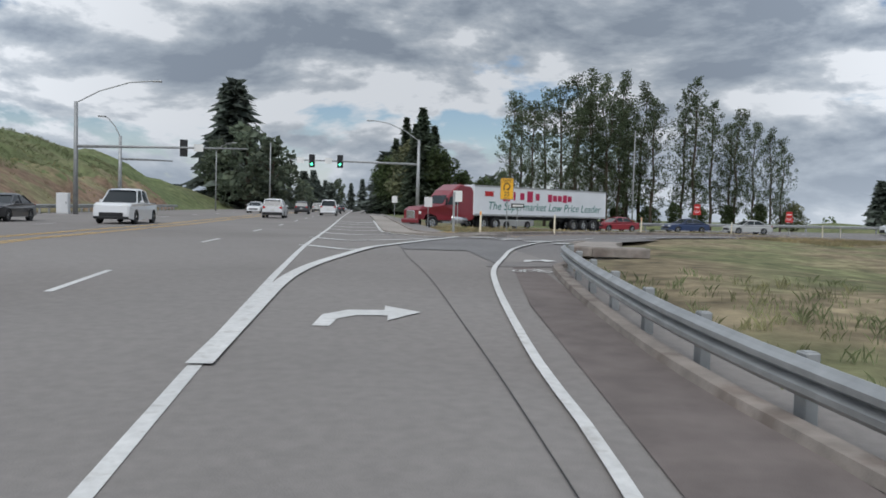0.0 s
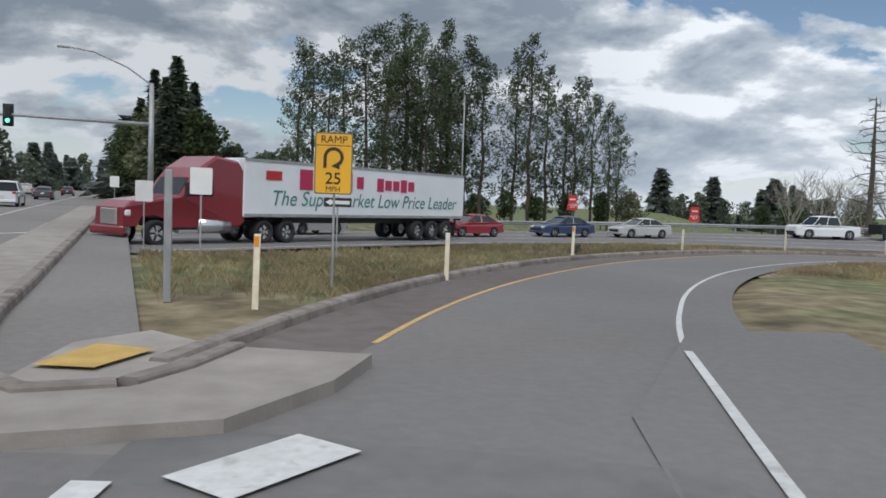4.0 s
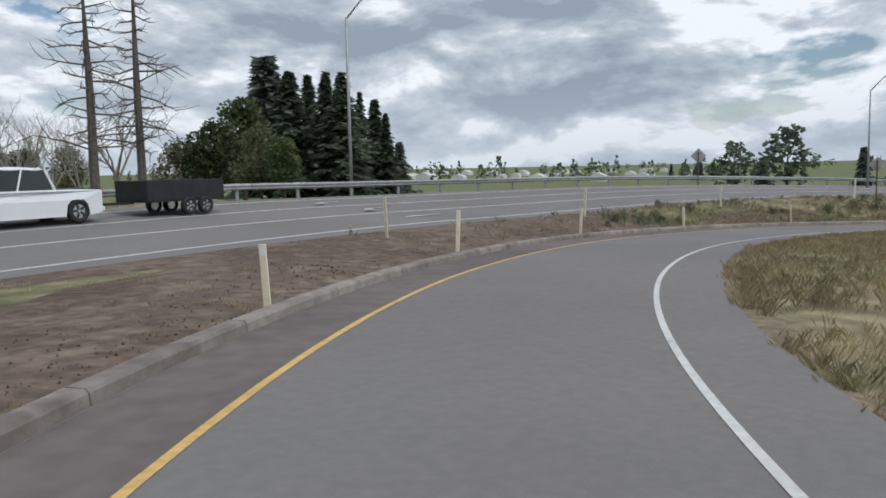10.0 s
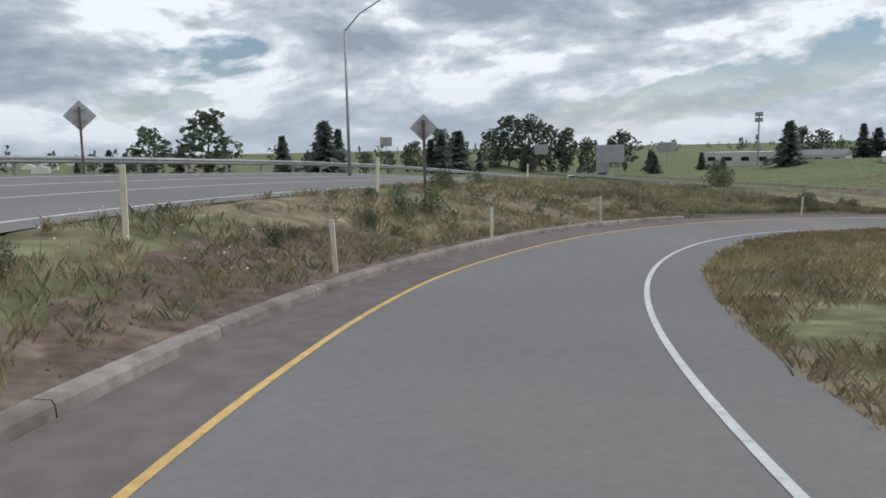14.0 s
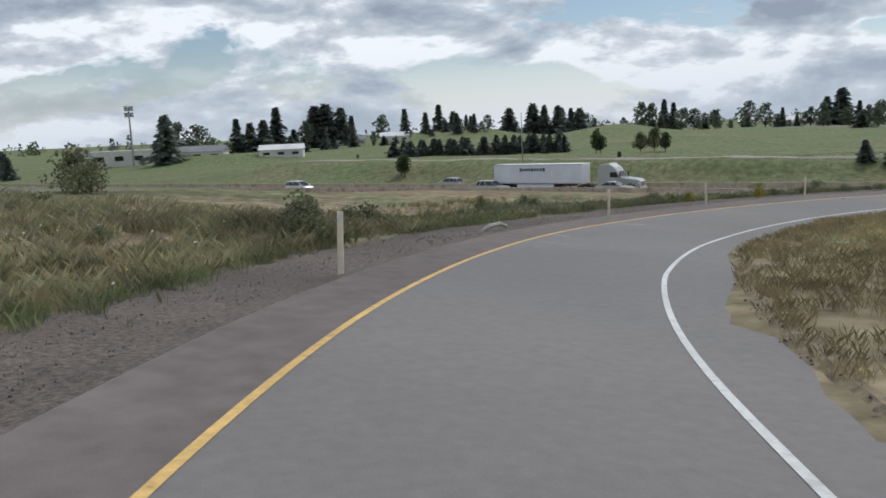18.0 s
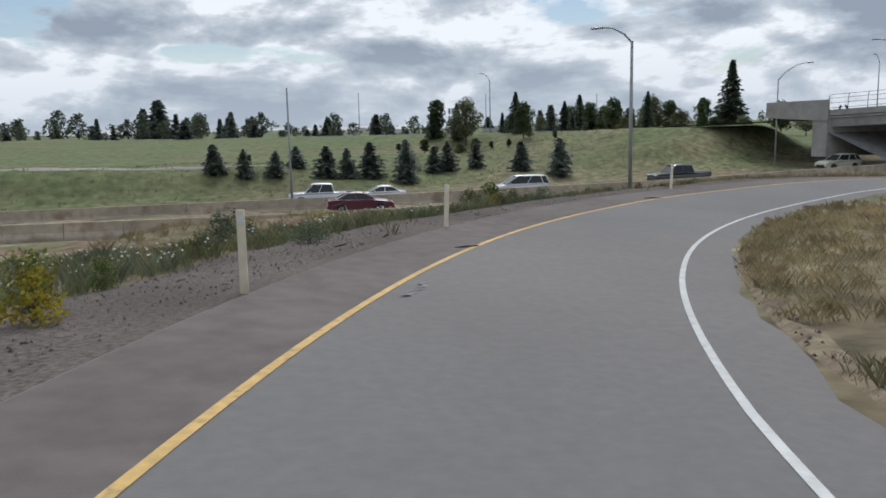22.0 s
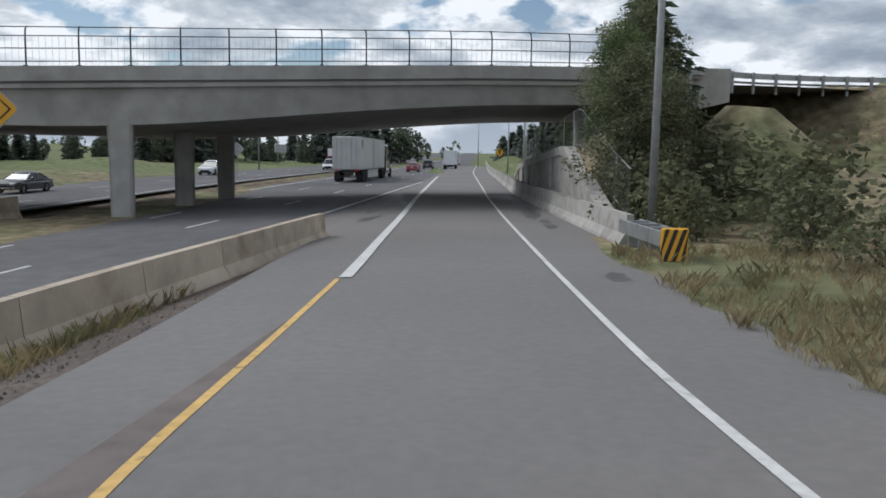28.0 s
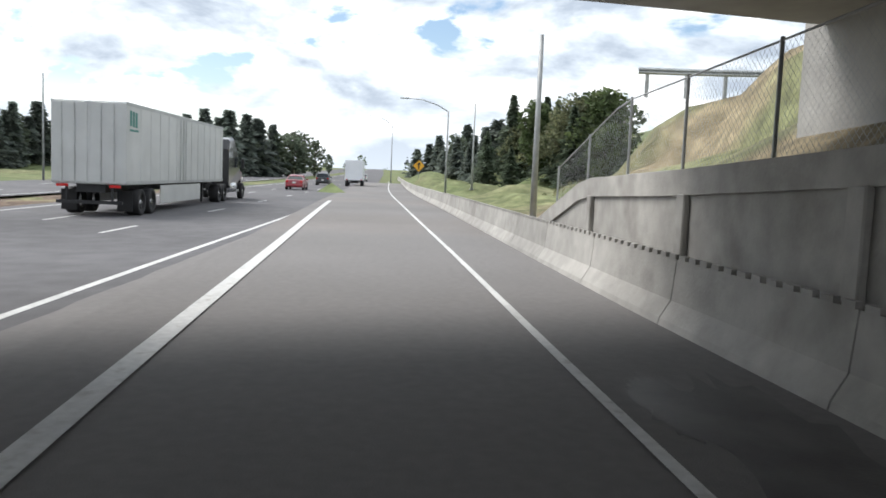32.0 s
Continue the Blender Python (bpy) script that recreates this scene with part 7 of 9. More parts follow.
box_truck(-98, -1.0, "white box truck ahead in the merge lane")
box_truck(-110, -22.7, "white box truck on the far carriageway", flip=True)
box_truck(-92, -22.7, "orange and white lorry on the far carriageway", CAR_RED, True)
park("sedan", CAR_RED, FREEWAY, -66, -5.4, False, "dark red sedan driving ahead on the freeway")
park("suv", CAR_GREY, FREEWAY, -95, -5.2, False, "dark SUV far ahead on the freeway")
park("sedan", CAR_SILVER, FREEWAY, -150, -1.6, False, "silver sedan far ahead on the freeway")
park("suv", CAR_WHITE, FREEWAY, -185, -5, False, "white SUV far ahead on the freeway")
park("sedan", CAR_GREY, FREEWAY, 24, -19.1, True, "grey sedan on the far carriageway by the bridge")
park("sedan", CAR_BLACK, FREEWAY, 3, -26.3, True, "black sedan on the far carriageway by the bridge")
park("suv", CAR_WHITE, FREEWAY, -35, -26.3, True, "white SUV on the far carriageway beyond the bridge")
park("van", CAR_WHITE, FREEWAY, -70, -19.1, True, "white van on the far carriageway")
park("pickup", CAR_GREY, FREEWAY, 55, -22.7, True, "dark pickup truck on the far carriageway")
park("suv", CAR_TAN, FREEWAY, 33, -26.3, True, "pale yellow SUV on the far carriageway")
park("sedan", CAR_MAROON, FREEWAY, 86, -9.0, False, "maroon sedan on the near carriageway")
park("van", CAR_WHITE, FREEWAY, 73, -22.7, True, "white minivan on the far carriageway")
park("sedan", CAR_SILVER, FREEWAY, 122, -5.4, False, "silver sedan on the near carriageway")
park("pickup", CAR_WHITE, FREEWAY, 90, -22.7, True, "white pickup truck on the far carriageway")
park("sedan", CAR_WHITE, FREEWAY, 84.5, -22.7, True, "white sedan on the far carriageway")
park("suv", CAR_SILVER, FREEWAY, 158, -22.7, True, "silver SUV far along the freeway")
park("suv", CAR_SILVER, FREEWAY, 138, -5.4, False, "silver SUV on the freeway beside the lorry")
park("van", CAR_WHITE, FREEWAY, 176, -5.4, False, "white van far along the freeway")
park("sedan", CAR_GREY, OFFRAMP, 205, -5, True, "dark sedan coming up the exit ramp far off")
park("suv", CAR_WHITE, OFFRAMP, 228, -5, True, "white SUV coming up the exit ramp far off")


# ---- trees ----
class Leaves:
    """Many small leaf or needle cards, gathered and linked as one crown."""

    def __init__(self, seed):
        self.r = np.random.default_rng(seed)
        self.c, self.a, self.b = [], [], []

    def add(self, centre, along, across):
        self.c.append(centre); self.a.append(along); self.b.append(across)

    def cloud(self, centres, size, long=1.5, droop=0.0):
        """Cards at random turns round the given points."""
        n_ = len(centres)
        a = self.r.normal(size=(n_, 3))
        a[:, 2] = a[:, 2] * 0.7 - droop
        a /= np.linalg.norm(a, axis=1)[:, None]
        q = self.r.normal(size=(n_, 3))
        b = np.cross(a, q)
        b /= np.linalg.norm(b, axis=1)[:, None]
        s = size * self.r.uniform(0.55, 1.35, n_)[:, None]
        self.c.append(centres); self.a.append(a * s * long / 2); self.b.append(b * s / 2)

    def mesh(self, name, material, parent):
        c, a, b = (np.concatenate([np.atleast_2d(x) for x in k]) for k in (self.c, self.a, self.b))
        v = np.stack([c - a, c + b * 0.9 + a * 0.1, c + a, c - b * 0.9 - a * 0.1], 1).reshape(-1, 3)
        f = np.arange(len(v)).reshape(-1, 4)
        me = bpy.data.meshes.new(name)
        me.from_pydata(v.tolist(), [], f.tolist())
        me.materials.append(material)
        ob = new(name, me)
        ob.parent = parent
        return ob


def fir(seed, H, R, levels, per, spray, material, base=0.06, ragged=0.3, card=1.0, shape=0.85):
    t = new("fir_tree")
    r = random.Random(seed)
    bm = bmesh.new()
    tube(bm, [(0, 0, -0.4), (0, 0, H * 0.5), (0, 0, H * 0.97)], [H * 0.016, H * 0.010, H * 0.002], 6)
    part("trunk", bm, BARK, t)
    L = Leaves(seed)
    lean = r.uniform(0.85, 1.1)
    for k in range(levels):
        u = base + (1 - base) * (k + r.random() * 0.7) / levels
        z = u * H
        reach = R * ((1 - u) ** shape) * (0.35 + 0.65 * min(1, (u - base) * 9 + 0.35))
        whorl = r.uniform(1 - 1.3 * ragged, 1.15)
        for j in range(per):
            a = (j + r.random()) * 2 * math.pi / per + k * 1.3
            side_ = 1 + 0.16 * math.sin(a + seed) + 0.10 * math.sin(3 * a + k * 0.4)
            ln = reach * whorl * side_ * (1 + ragged * (r.random() * 2 - 1.2)) + 0.12 * R * (1 - u)
            d = Vector((math.cos(a), math.sin(a), 0))
            sd = Vector((-d.y, d.x, 0))
            steps = max(2, int(ln / R * spray))
            for s in range(steps):
                f = (s + 0.6) / steps
                for side in (-1, 1):
                    w = (0.10 + 0.5 * (1 - f)) * ln * 0.5
                    c = d * (ln * f) + sd * side * w * r.uniform(0.2, 0.7) + Vector((0, 0, z - ln * 0.28 * f + ln * 0.10 * f * f + r.uniform(-0.02, 0.02) * H))
                    al = (d * 0.8 + sd * side * 0.7 + Vector((0, 0, -0.28 + r.uniform(-0.25, 0.2)))) * (R * 0.14 * lean * card)
                    ac = (sd * side * 0.5 - d * 0.4 + Vector((0, 0, r.uniform(-0.9, 0.5)))).normalized() * R * 0.065 * card
                    L.add(np.array(c), np.array(al), np.array(ac))
    L.mesh("crown", material, t)
    return t


def spread(rng, n_, centre, rad):
    """Random points in an ellipsoid, thicker towards its skin."""
    p = rng.normal(size=(n_, 3))
    p /= np.linalg.norm(p, axis=1)[:, None]
    return np.asarray(centre) + p * (rng.uniform(0.25, 1.0, n_) ** 0.45)[:, None] * np.asarray(rad)


def broad(seed, H, R, lobes, leaves, size, material, name="broadleaf_tree", bole=0.2, tall=1.0):
    t = new(name)
    r = random.Random(seed)
    L = Leaves(seed)
    bm = bmesh.new()
    tube(bm, [(0, 0, -0.4), (0.1, 0.05, H * bole), (0.15, -0.1, H * 0.7)], [H * 0.022, H * 0.016, H * 0.005], 6)
    for k in range(lobes):
        u = (k + 0.5) / lobes
        z = H * (bole + 0.06 + (0.90 - bole) * u)
        wide = R * math.sin(math.pi * min(1, 0.18 + 0.80 * u ** tall)) ** 0.7
        a = k * 2.4 + r.random()
        rr = wide * r.uniform(0.25, 0.75)
        c = (math.cos(a) * rr, math.sin(a) * rr, z)
        tube(bm, [(0, 0, max(H * bole * 0.8, z - rr * 1.0)), (c[0] * 0.5, c[1] * 0.5, z - rr * 0.35), c], [H * 0.008, H * 0.005, H * 0.002], 5)
        s = R * r.uniform(0.30, 0.48)
        L.cloud(spread(L.r, leaves // lobes, c, (s, s, s * 0.8)), size)
    part("trunk", bm, BARK, t)
    L.mesh("crown", material, t)
    return t


def poplar(seed, H=22.0):
    t = new("poplar_tree")
    r = random.Random(seed)
    L = Leaves(seed)
    bm = bmesh.new()
    bend = [(r.uniform(-0.25, 0.25), r.uniform(-0.25, 0.25)) for _ in range(6)]
    spine = [(x * k * 0.6, y * k * 0.6, H * k / 5 * 0.97) for k, (x, y) in enumerate(bend)]
    spine[0] = (0, 0, -0.4)
    tube(bm, spine, [0.27, 0.23, 0.18, 0.13, 0.08, 0.02], 7)
    sp = [Vector(p) for p in spine]
    for k in range(46):
        u = 0.14 + 0.84 * (k + r.random()) / 46
        q = u * 5
        i = min(int(q), 4)
        p = sp[i].lerp(sp[i + 1], q - i)
        a = k * 2.4 + r.random()
        ln = (0.6 + 2.3 * math.sin(math.pi * min(1, 0.12 + u * 0.88)) ** 0.8) * r.uniform(0.55, 1.25)
        d = Vector((math.cos(a), math.sin(a), r.uniform(0.5, 1.1))).normalized()
        e = p + d * ln
        tube(bm, [p, p + d * ln * 0.55 + Vector((0, 0, -0.05)), e], [0.055 * (1.2 - u), 0.03, 0.008], 4)
        for f in (0.5, 0.8, 1.05):
            if r.random() < 0.84:
                c = p + d * ln * f + Vector((r.uniform(-.3, .3), r.uniform(-.3, .3), r.uniform(-.2, .3)))
                s = r.uniform(0.45, 0.85)
                L.cloud(spread(L.r, 50, c, (s, s, s * 1.15)), 0.20, 1.2)
    part("trunk", bm, BARK, t)
    L.mesh("crown", POPLAR, t)
    return t


def bare(seed, H, material, name, spreadw=0.5, depth=4, droop=0.0, kids=4):
    t = new(name)
    r = random.Random(seed)
    trunk, limbs = bmesh.new(), bmesh.new()

    def twig(bm, p, d, ln, rad, level):
        mid = p + d * ln * 0.5 + Vector((r.uniform(-1, 1), r.uniform(-1, 1), r.uniform(-1, 1) - droop)) * ln * 0.08
        e = p + d * ln
        tube(bm, [p, mid, e], [rad, rad * 0.75, rad * 0.35], 4)
        if level < depth:
            for k in range(kids):
                f = 0.35 + 0.65 * (k + r.random()) / kids
                q = p.lerp(e, min(f, 1))
                a = r.random() * 2 * math.pi
                o = d.orthogonal().normalized()
                o = Matrix.Rotation(a, 3, d) @ o
                nd = (d * (1 - spreadw) + o * spreadw + Vector((0, 0, 0.12 - droop))).normalized()
                twig(bm, q, nd, ln * r.uniform(0.4, 0.6), rad * 0.45, level + 1)

    if name == "dead_tree":
        tube(trunk, [(0, 0, -0.4), (0.1, 0, H * 0.5), (0.05, 0.1, H)], [0.36, 0.26, 0.05], 7)
        for k in range(44):
            u = 0.22 + 0.76 * (k + r.random()) / 44
            a = k * 2.4 + r.random()
            d = Vector((math.cos(a), math.sin(a), r.uniform(-0.35, 0.35))).normalized()
            twig(limbs, Vector((0.1 * (1 - abs(u - 0.5)), 0, u * H)), d, (0.8 + 3.4 * (1 - u) ** 0.6) * r.uniform(0.45, 1.1), 0.075, depth - 1)
    else:
        tube(trunk, [(0, 0, -0.4), (0.05, 0.1, H * 0.3)], [H * 0.02, H * 0.014], 6)
        for k in range(5):
            a = k * 1.26 + r.random()
            twig(limbs, Vector((0.05, 0.1, H * r.uniform(0.16, 0.3))), Vector((math.cos(a) * 0.45, math.sin(a) * 0.45, 1)).normalized(), H * r.uniform(0.45, 0.65), H * 0.011, 1)
    part("trunk", trunk, material, t)
    part("branchwork", limbs, material, t)
    return t


LABELS = {
    "fir": ("dark green fir tree with drooping branches", "tree", "fir trees"),
    "young": ("full grey-green young conifer on the grass slope", "tree", "young conifers beyond the freeway"),
    "broad": ("broad green leafy tree with an uneven crown", "tree", "leafy trees"),
    "thicket": ("dense leafy tree on the bank by the bridge", "tree", "leafy trees"),
    "farbroad": ("distant round leafy tree on the ridge", "tree", "leafy trees"),
    "far": ("distant dark conifer above the road", "tree", "fir trees"),
    "poplar": ("tall slender poplar with open leafy branches", "tree", "poplars in a row"),
    "bare": ("pale leafless tree with fine branches", "tree", "bare trees"),
    "dead": ("tall dead tree with bare broken branches", "tree", "dead trees"),
    "shrub": ("grey-green roadside shrub in rough grass", "shrub", "roadside shrubs"),
    "broom": ("yellow-green broom bush on the gravel verge", "shrub", "broom bushes"),
    "dark": ("dense dark green bush on the verge", "shrub", "roadside shrubs"),
}
PALE_BARK = mat("pale_bark", (0.26, 0.24, 0.21), rough=0.9, vary=0.25, scale=3, bump=0.3)
DARK_SHRUB = leafmat("dark_shrub_leaves", (0.125, 0.150, 0.098), (0.155, 0.175, 0.110))
# leaf colour lifted to stand for haze over the far trees
LEAF_HAZED = leafmat("hazed_leaves", (0.110, 0.135, 0.095), (0.130, 0.150, 0.100))
MODELS = {
    "fir": [(fir(k, 15.0, rr * 1.45, lv, 7, 7, FIR, ragged=rg, card=1.1), 15.0) for k, rr, lv, rg in ((1, 3.0, 46, 0.3), (2, 2.5, 50, 0.4), (3, 3.6, 42, 0.35), (4, 2.2, 46, 0.45))],
    "far": [(fir(k, 12.0, rr * 2.1, 24, 7, 4, FIR_HAZED, ragged=0.45, card=1.7), 12.0) for k, rr in ((11, 2.4), (12, 2.9), (13, 2.0))],
    # these nearer conifers share the haze-paled needle colour
    "young": [(fir(k, 6.0, rr, 22, 8, 6, FIR_HAZED, base=0.02, ragged=0.35, card=1.5, shape=sh), 6.0) for k, rr, sh in ((14, 2.5, 0.6), (15, 3.0, 0.62), (16, 2.3, 0.55))],
    "broad": [(broad(k, 10.0, rr, 26, 3400, 0.34, m_, tall=tl), 10.0) for k, rr, m_, tl in ((21, 3.6, BROADLEAF, 1.0), (22, 4.2, SHRUB, 0.8), (23, 3.0, BROADLEAF, 1.2))],
    "thicket": [(broad(k, 6.0, 2.1, 30, 15000, 0.08, m_, "leafy_tree", 0.08, 0.8), 6.0) for k, m_ in ((25, BROADLEAF), (26, SHRUB))],
    "farbroad": [(broad(k, 10.0, rr, 14, 700, 0.62, LEAF_HAZED, bole=0.1, tall=tl), 10.0) for k, rr, tl in ((27, 4.0, 0.8), (28, 3.4, 1.0), (29, 4.6, 0.7))],
    "poplar": [(poplar(k), 22.0) for k in (31, 32, 33, 34)],
    "bare": [(bare(k, 10.0, PALE_BARK, "bare_tree", 0.42, 4), 10.0) for k in (41, 42)],
    "dead": [(bare(k, 18.0, DEADWOOD, "dead_tree", 0.5, 4, 0.1), 18.0) for k in (51, 52)],
    "shrub": [(broad(k, 1.2, 0.85, 16, 900, 0.075, SHRUB, "shrub", 0.02, 0.7), 1.2) for k in (61, 62, 63)],
    "dark": [(broad(k, 1.2, 0.9, 16, 1000, 0.07, DARK_SHRUB, "shrub", 0.02, 0.7), 1.2) for k in (71, 72)],
    "broom": [(broad(k, 1.3, 0.75, 18, 900, 0.07, BROOM, "broom_bush", 0.02, 0.8), 1.3) for k in (81, 82)],
}
USED = set()
dice = random.Random(77)


def plant(kind, places, wide=1.0):
    zs = ground_z([(p[0], p[1]) for p in places])
    # trees far from the loop take the models with haze in their colour
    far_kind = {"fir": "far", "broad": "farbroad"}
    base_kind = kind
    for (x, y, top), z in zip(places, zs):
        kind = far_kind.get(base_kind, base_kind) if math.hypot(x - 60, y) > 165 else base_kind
        model, H0 = MODELS[kind][dice.randrange(len(MODELS[kind]))]
        s = max(top - float(z), 1.2 if kind not in ("shrub", "dark", "broom") else 0.35) / H0
        w = wide * min(s, 1.3) * dice.uniform(0.85, 1.15) if kind != "poplar" else s * dice.uniform(0.9, 1.1)
        if kind in ("shrub", "dark", "broom"):
            s *= 0.72
            w = s * wide * dice.uniform(0.9, 1.3)
        elif kind in ("broad", "fir", "far", "young", "farbroad", "thicket"):
            w = s * wide * dice.uniform(0.9, 1.2) * (1.25 if s < 0.4 else 1.0)
        m = Matrix.Translation((x, y, float(z) - 0.05)) @ Matrix.Rotation(dice.random() * 6.28, 4, "Z") @ Matrix.Diagonal((w, w, s, 1))
        if model in USED:
            sc = model.scale
            model = copy_thing(model, m @ Matrix.Diagonal((1 / sc.x, 1 / sc.y, 1 / sc.z, 1)))
        else:
            USED.add(model)
            model.matrix_world = m
            tagged(model, *LABELS[kind])


plant("fir", [(-47, 176, 29.3), (-46, 296, 10.8)])
plant("broad", [(-41, 165, 19.0), (-34, 156, 15.6), (-37, 186, 12.8), (-48, 168, 15.9), (-44, 327, 14.7)])
plant("far", [(-49, 276, 15.2), (-49, 296, 16.4), (-49, 326, 14.0), (-41, 348, 13.9), (-34, 328, 15.0)])
plant("fir", [(-4, 136, 19.6), (-7, 141, 18.7), (-2, 139, 17.0), (0, 137, 12.5), (-9, 145, 15.1), (-11, 149, 12.8), (4, 154, 10.3), (-5, 131, 16.3)])
plant("broad", [(9, 159, 9.5), (12, 169, 10.9), (-1, 133, 12.5), (-6, 137, 13.5), (3, 136, 9.0), (-10, 143, 11.5), (7, 141, 8.2)])
plant("poplar", [(10, 123, 20.8), (12, 128, 21.3), (13, 120, 19.5), (16, 126, 22.2), (18, 122, 22.7), (21, 127, 24.8), (22, 121, 24.2), (25, 125, 24.2), (27, 120, 23.8), (30, 122, 22.6), (31, 119, 20.0), (19, 116, 18.1), (22, 119, 20.2), (24, 117, 19.5), (26, 119, 18.9), (28, 122, 20.4)])
plant("poplar", [(37, 124, 22.0), (38, 121, 23.7), (42, 125, 20.8), (46, 128, 17.8), (45, 123, 19.5), (49, 126, 17.9), (53, 129, 17.1), (56, 132, 16.0)])
plant("broad", [(22, 119, 3.8), (31, 120, 3.8), (35, 121, 4.4), (39, 121, 3.8), (44, 123, 4.3), (49, 123, 4.7), (26, 120, 3.6), (58, 132, 5.1)])
plant("fir", [(179, 325, 19.5), (180, 289, 15.2), (159, 229, 13.0), (163, 226, 11.0), (169, 247, 10.1), (158, 217, 9.4)])
plant("broad", [(170, 295, 9.0), (165, 275, 9.3), (172, 270, 6.9), (165, 250, 6.4)])
plant("bare", [(92, 139, 9.4), (97, 139, 9.1), (97, 134, 8.6), (96, 145, 8.0), (96, 129, 7.7), (99, 140, 7.9), (95, 123, 10.3)])
plant("fir", [(181, 291, 15.5), (130, 192, 10.7), (130, 186, 7.6), (150, 141, 21.7), (148, 135, 18.7), (154, 135, 18.7), (148, 128, 18.1), (146, 124, 17.6), (158, 127, 15.9), (164, 127, 14.8), (160, 123, 11.9), (170, 125, 7.1), (133, 193, 9.3)])
plant("broad", [(121, 130, 9.1), (130, 132, 12.9), (112, 117, 7.4), (109, 112, 6.2), (118, 131, 6.3), (118, 134, 6.4), (109, 144, 5.9), (112, 155, 5.9), (113, 161, 5.6), (144, 256, 6.8), (148, 253, 6.0), (114, 114, 4.0)])
plant("dead", [(77, 108, 17.2), (82, 108, 18.9)])
plant("fir", [(297, 59, 2.6), (307, 30, 5.8), (293, 20, 9.3), (297, 15, 7.2), (371, -38, 4.7), (369, -42, 6.9), (376, -52, 8.0), (476, 88, 3.6), (485, 103, 1.6)])
plant("broad", [(294, 67, 8.2), (276, 53, 11.8), (378, -13, 0.3), (385, -24, 0.5), (383, -32, 2.2), (457, 80, 1.9), (486, 96, 2.0), (382, 10, 0.9)])
plant("broad", [(425, -61, 10.4), (422, -69, 8.7), (426, -87, 9.4), (431, -99, 16.2), (418, -104, 15.6), (405, -108, 11.2), (401, -115, 9.2), (387, -119, 4.2), (430, -164, 8.5), (433, -159, 4.5), (419, -46, 4.7)])
plant("fir", [(313, -165, 8.7), (323, -238, 12.2), (321, -227, 6.8), (329, -219, 7.8), (325, -223, 6.1), (347, -308, 15.5), (351, -304, 14.5), (340, -312, 13.4), (330, -307, 8.8), (322, -348, 12.0), (312, -354, 9.6), (305, -357, 13.6), (298, -361, 9.6), (287, -355, 7.2), (267, -368, 9.9), (254, -370, 11.6), (248, -372, 9.5), (241, -374, 9.8), (236, -381, 8.3), (230, -378, 8.0)])
plant("broad", [(328, -333, 9.2), (339, -196, 7.0), (337, -205, 5.9), (349, -293, 7.2), (284, -368, 3.6)])
plant("fir", [(258, -399, 11.2), (249, -402, 9.4), (242, -405, 6.5), (190, -401, 10.6), (185, -400, 8.7), (109, -358, 6.8), (103, -358, 10.2), (96, -353, 4.3), (128, -367, 3.1)])
plant("broad", [(201, -396, 9.6), (195, -392, 8.8), (171, -382, 4.8), (161, -384, 4.0), (144, -376, 7.1), (136, -372, 5.7), (116, -368, 2.8), (92, -348, 0.1), (87, -343, -2.5), (155, -227, -2.2), (187, -223, -2.5), (175, -227, -2.1), (194, -230, -4.0)])
plant("broad", [(89, -100, -6.0), (86, -99, -6.6), (78, -104, -6.5), (72, -107, -5.8), (67, -109, -5.4), (62, -107, -6.0), (90, -98, -6.8)])
plant("fir", [(21, -140, 2.5), (11, -187, 1.7), (12, -171, 1.4), (15, -144, -0.1), (11, -142, 1.3), (7, -112, 6.9), (10, -181, 0.4), (11, -198, -0.5)])
plant("broad", [(11, -130, 1.6), (9, -127, 0.8), (12, -113, 0.7), (17, -112, -1.4), (15, -99, -2.6), (15, -106, -2.4), (18, -211, -1.9), (16, -232, -1.2), (9, -141, -0.2), (-7, -116, 0.1), (-10, -113, -1.2)])
plant("broad", [(64, -106, -4.8), (62, -102, -5.5), (57, -104, -4.8), (54, -99, -6.2), (50, -101, -5.8), (49, -95, -6.5), (59, -105, -5.5), (55, -103, -5.9)])
plant("fir", [(21.8, -24.0, 3.2)], 1.3)
plant("thicket", [(24.5, -25.2, 0.2), (23, -24.2, 1.4), (26.2, -24.8, -0.8), (28, -24.2, -2.0), (21.0, -24.8, 1.0)], 1.2)
plant("shrub", [(29.5, -24.8, -3.8), (31.5, -24.6, -4.2), (34, -24.5, -4.8), (28, -22, -2.6), (33, -21, -3.2), (37, -22.5, -4.6), (40, -22, -4.9), (44, -21, -5.0), (36, -18, -3.4), (48, -20, -5.2)], 1.2)
plant("fir", [(-98.6, -18.7, 6.4), (-77.6, -17.4, 4.2), (-82.5, -15.2, 4.5), (-102.5, -15.5, 4.7), (-113.7, -19.2, 3.9), (-113.7, -21.2, 2.7), (-72.5, -14.6, 3.8), (-133.7, -21.5, 2.5), (-143.8, -24.1, 2.3), (-204.0, -28.0, 2.0), (-244.2, -31.6, 3.0)])
plant("broad", [(-67.4, -13.8, 4.0), (-61.4, -14.0, 3.2), (-72.5, -15.6, 1.5), (-97.6, -17.7, 1.9), (-183.9, -24.7, 0.7), (-57.5, -15.1, -0.2)])
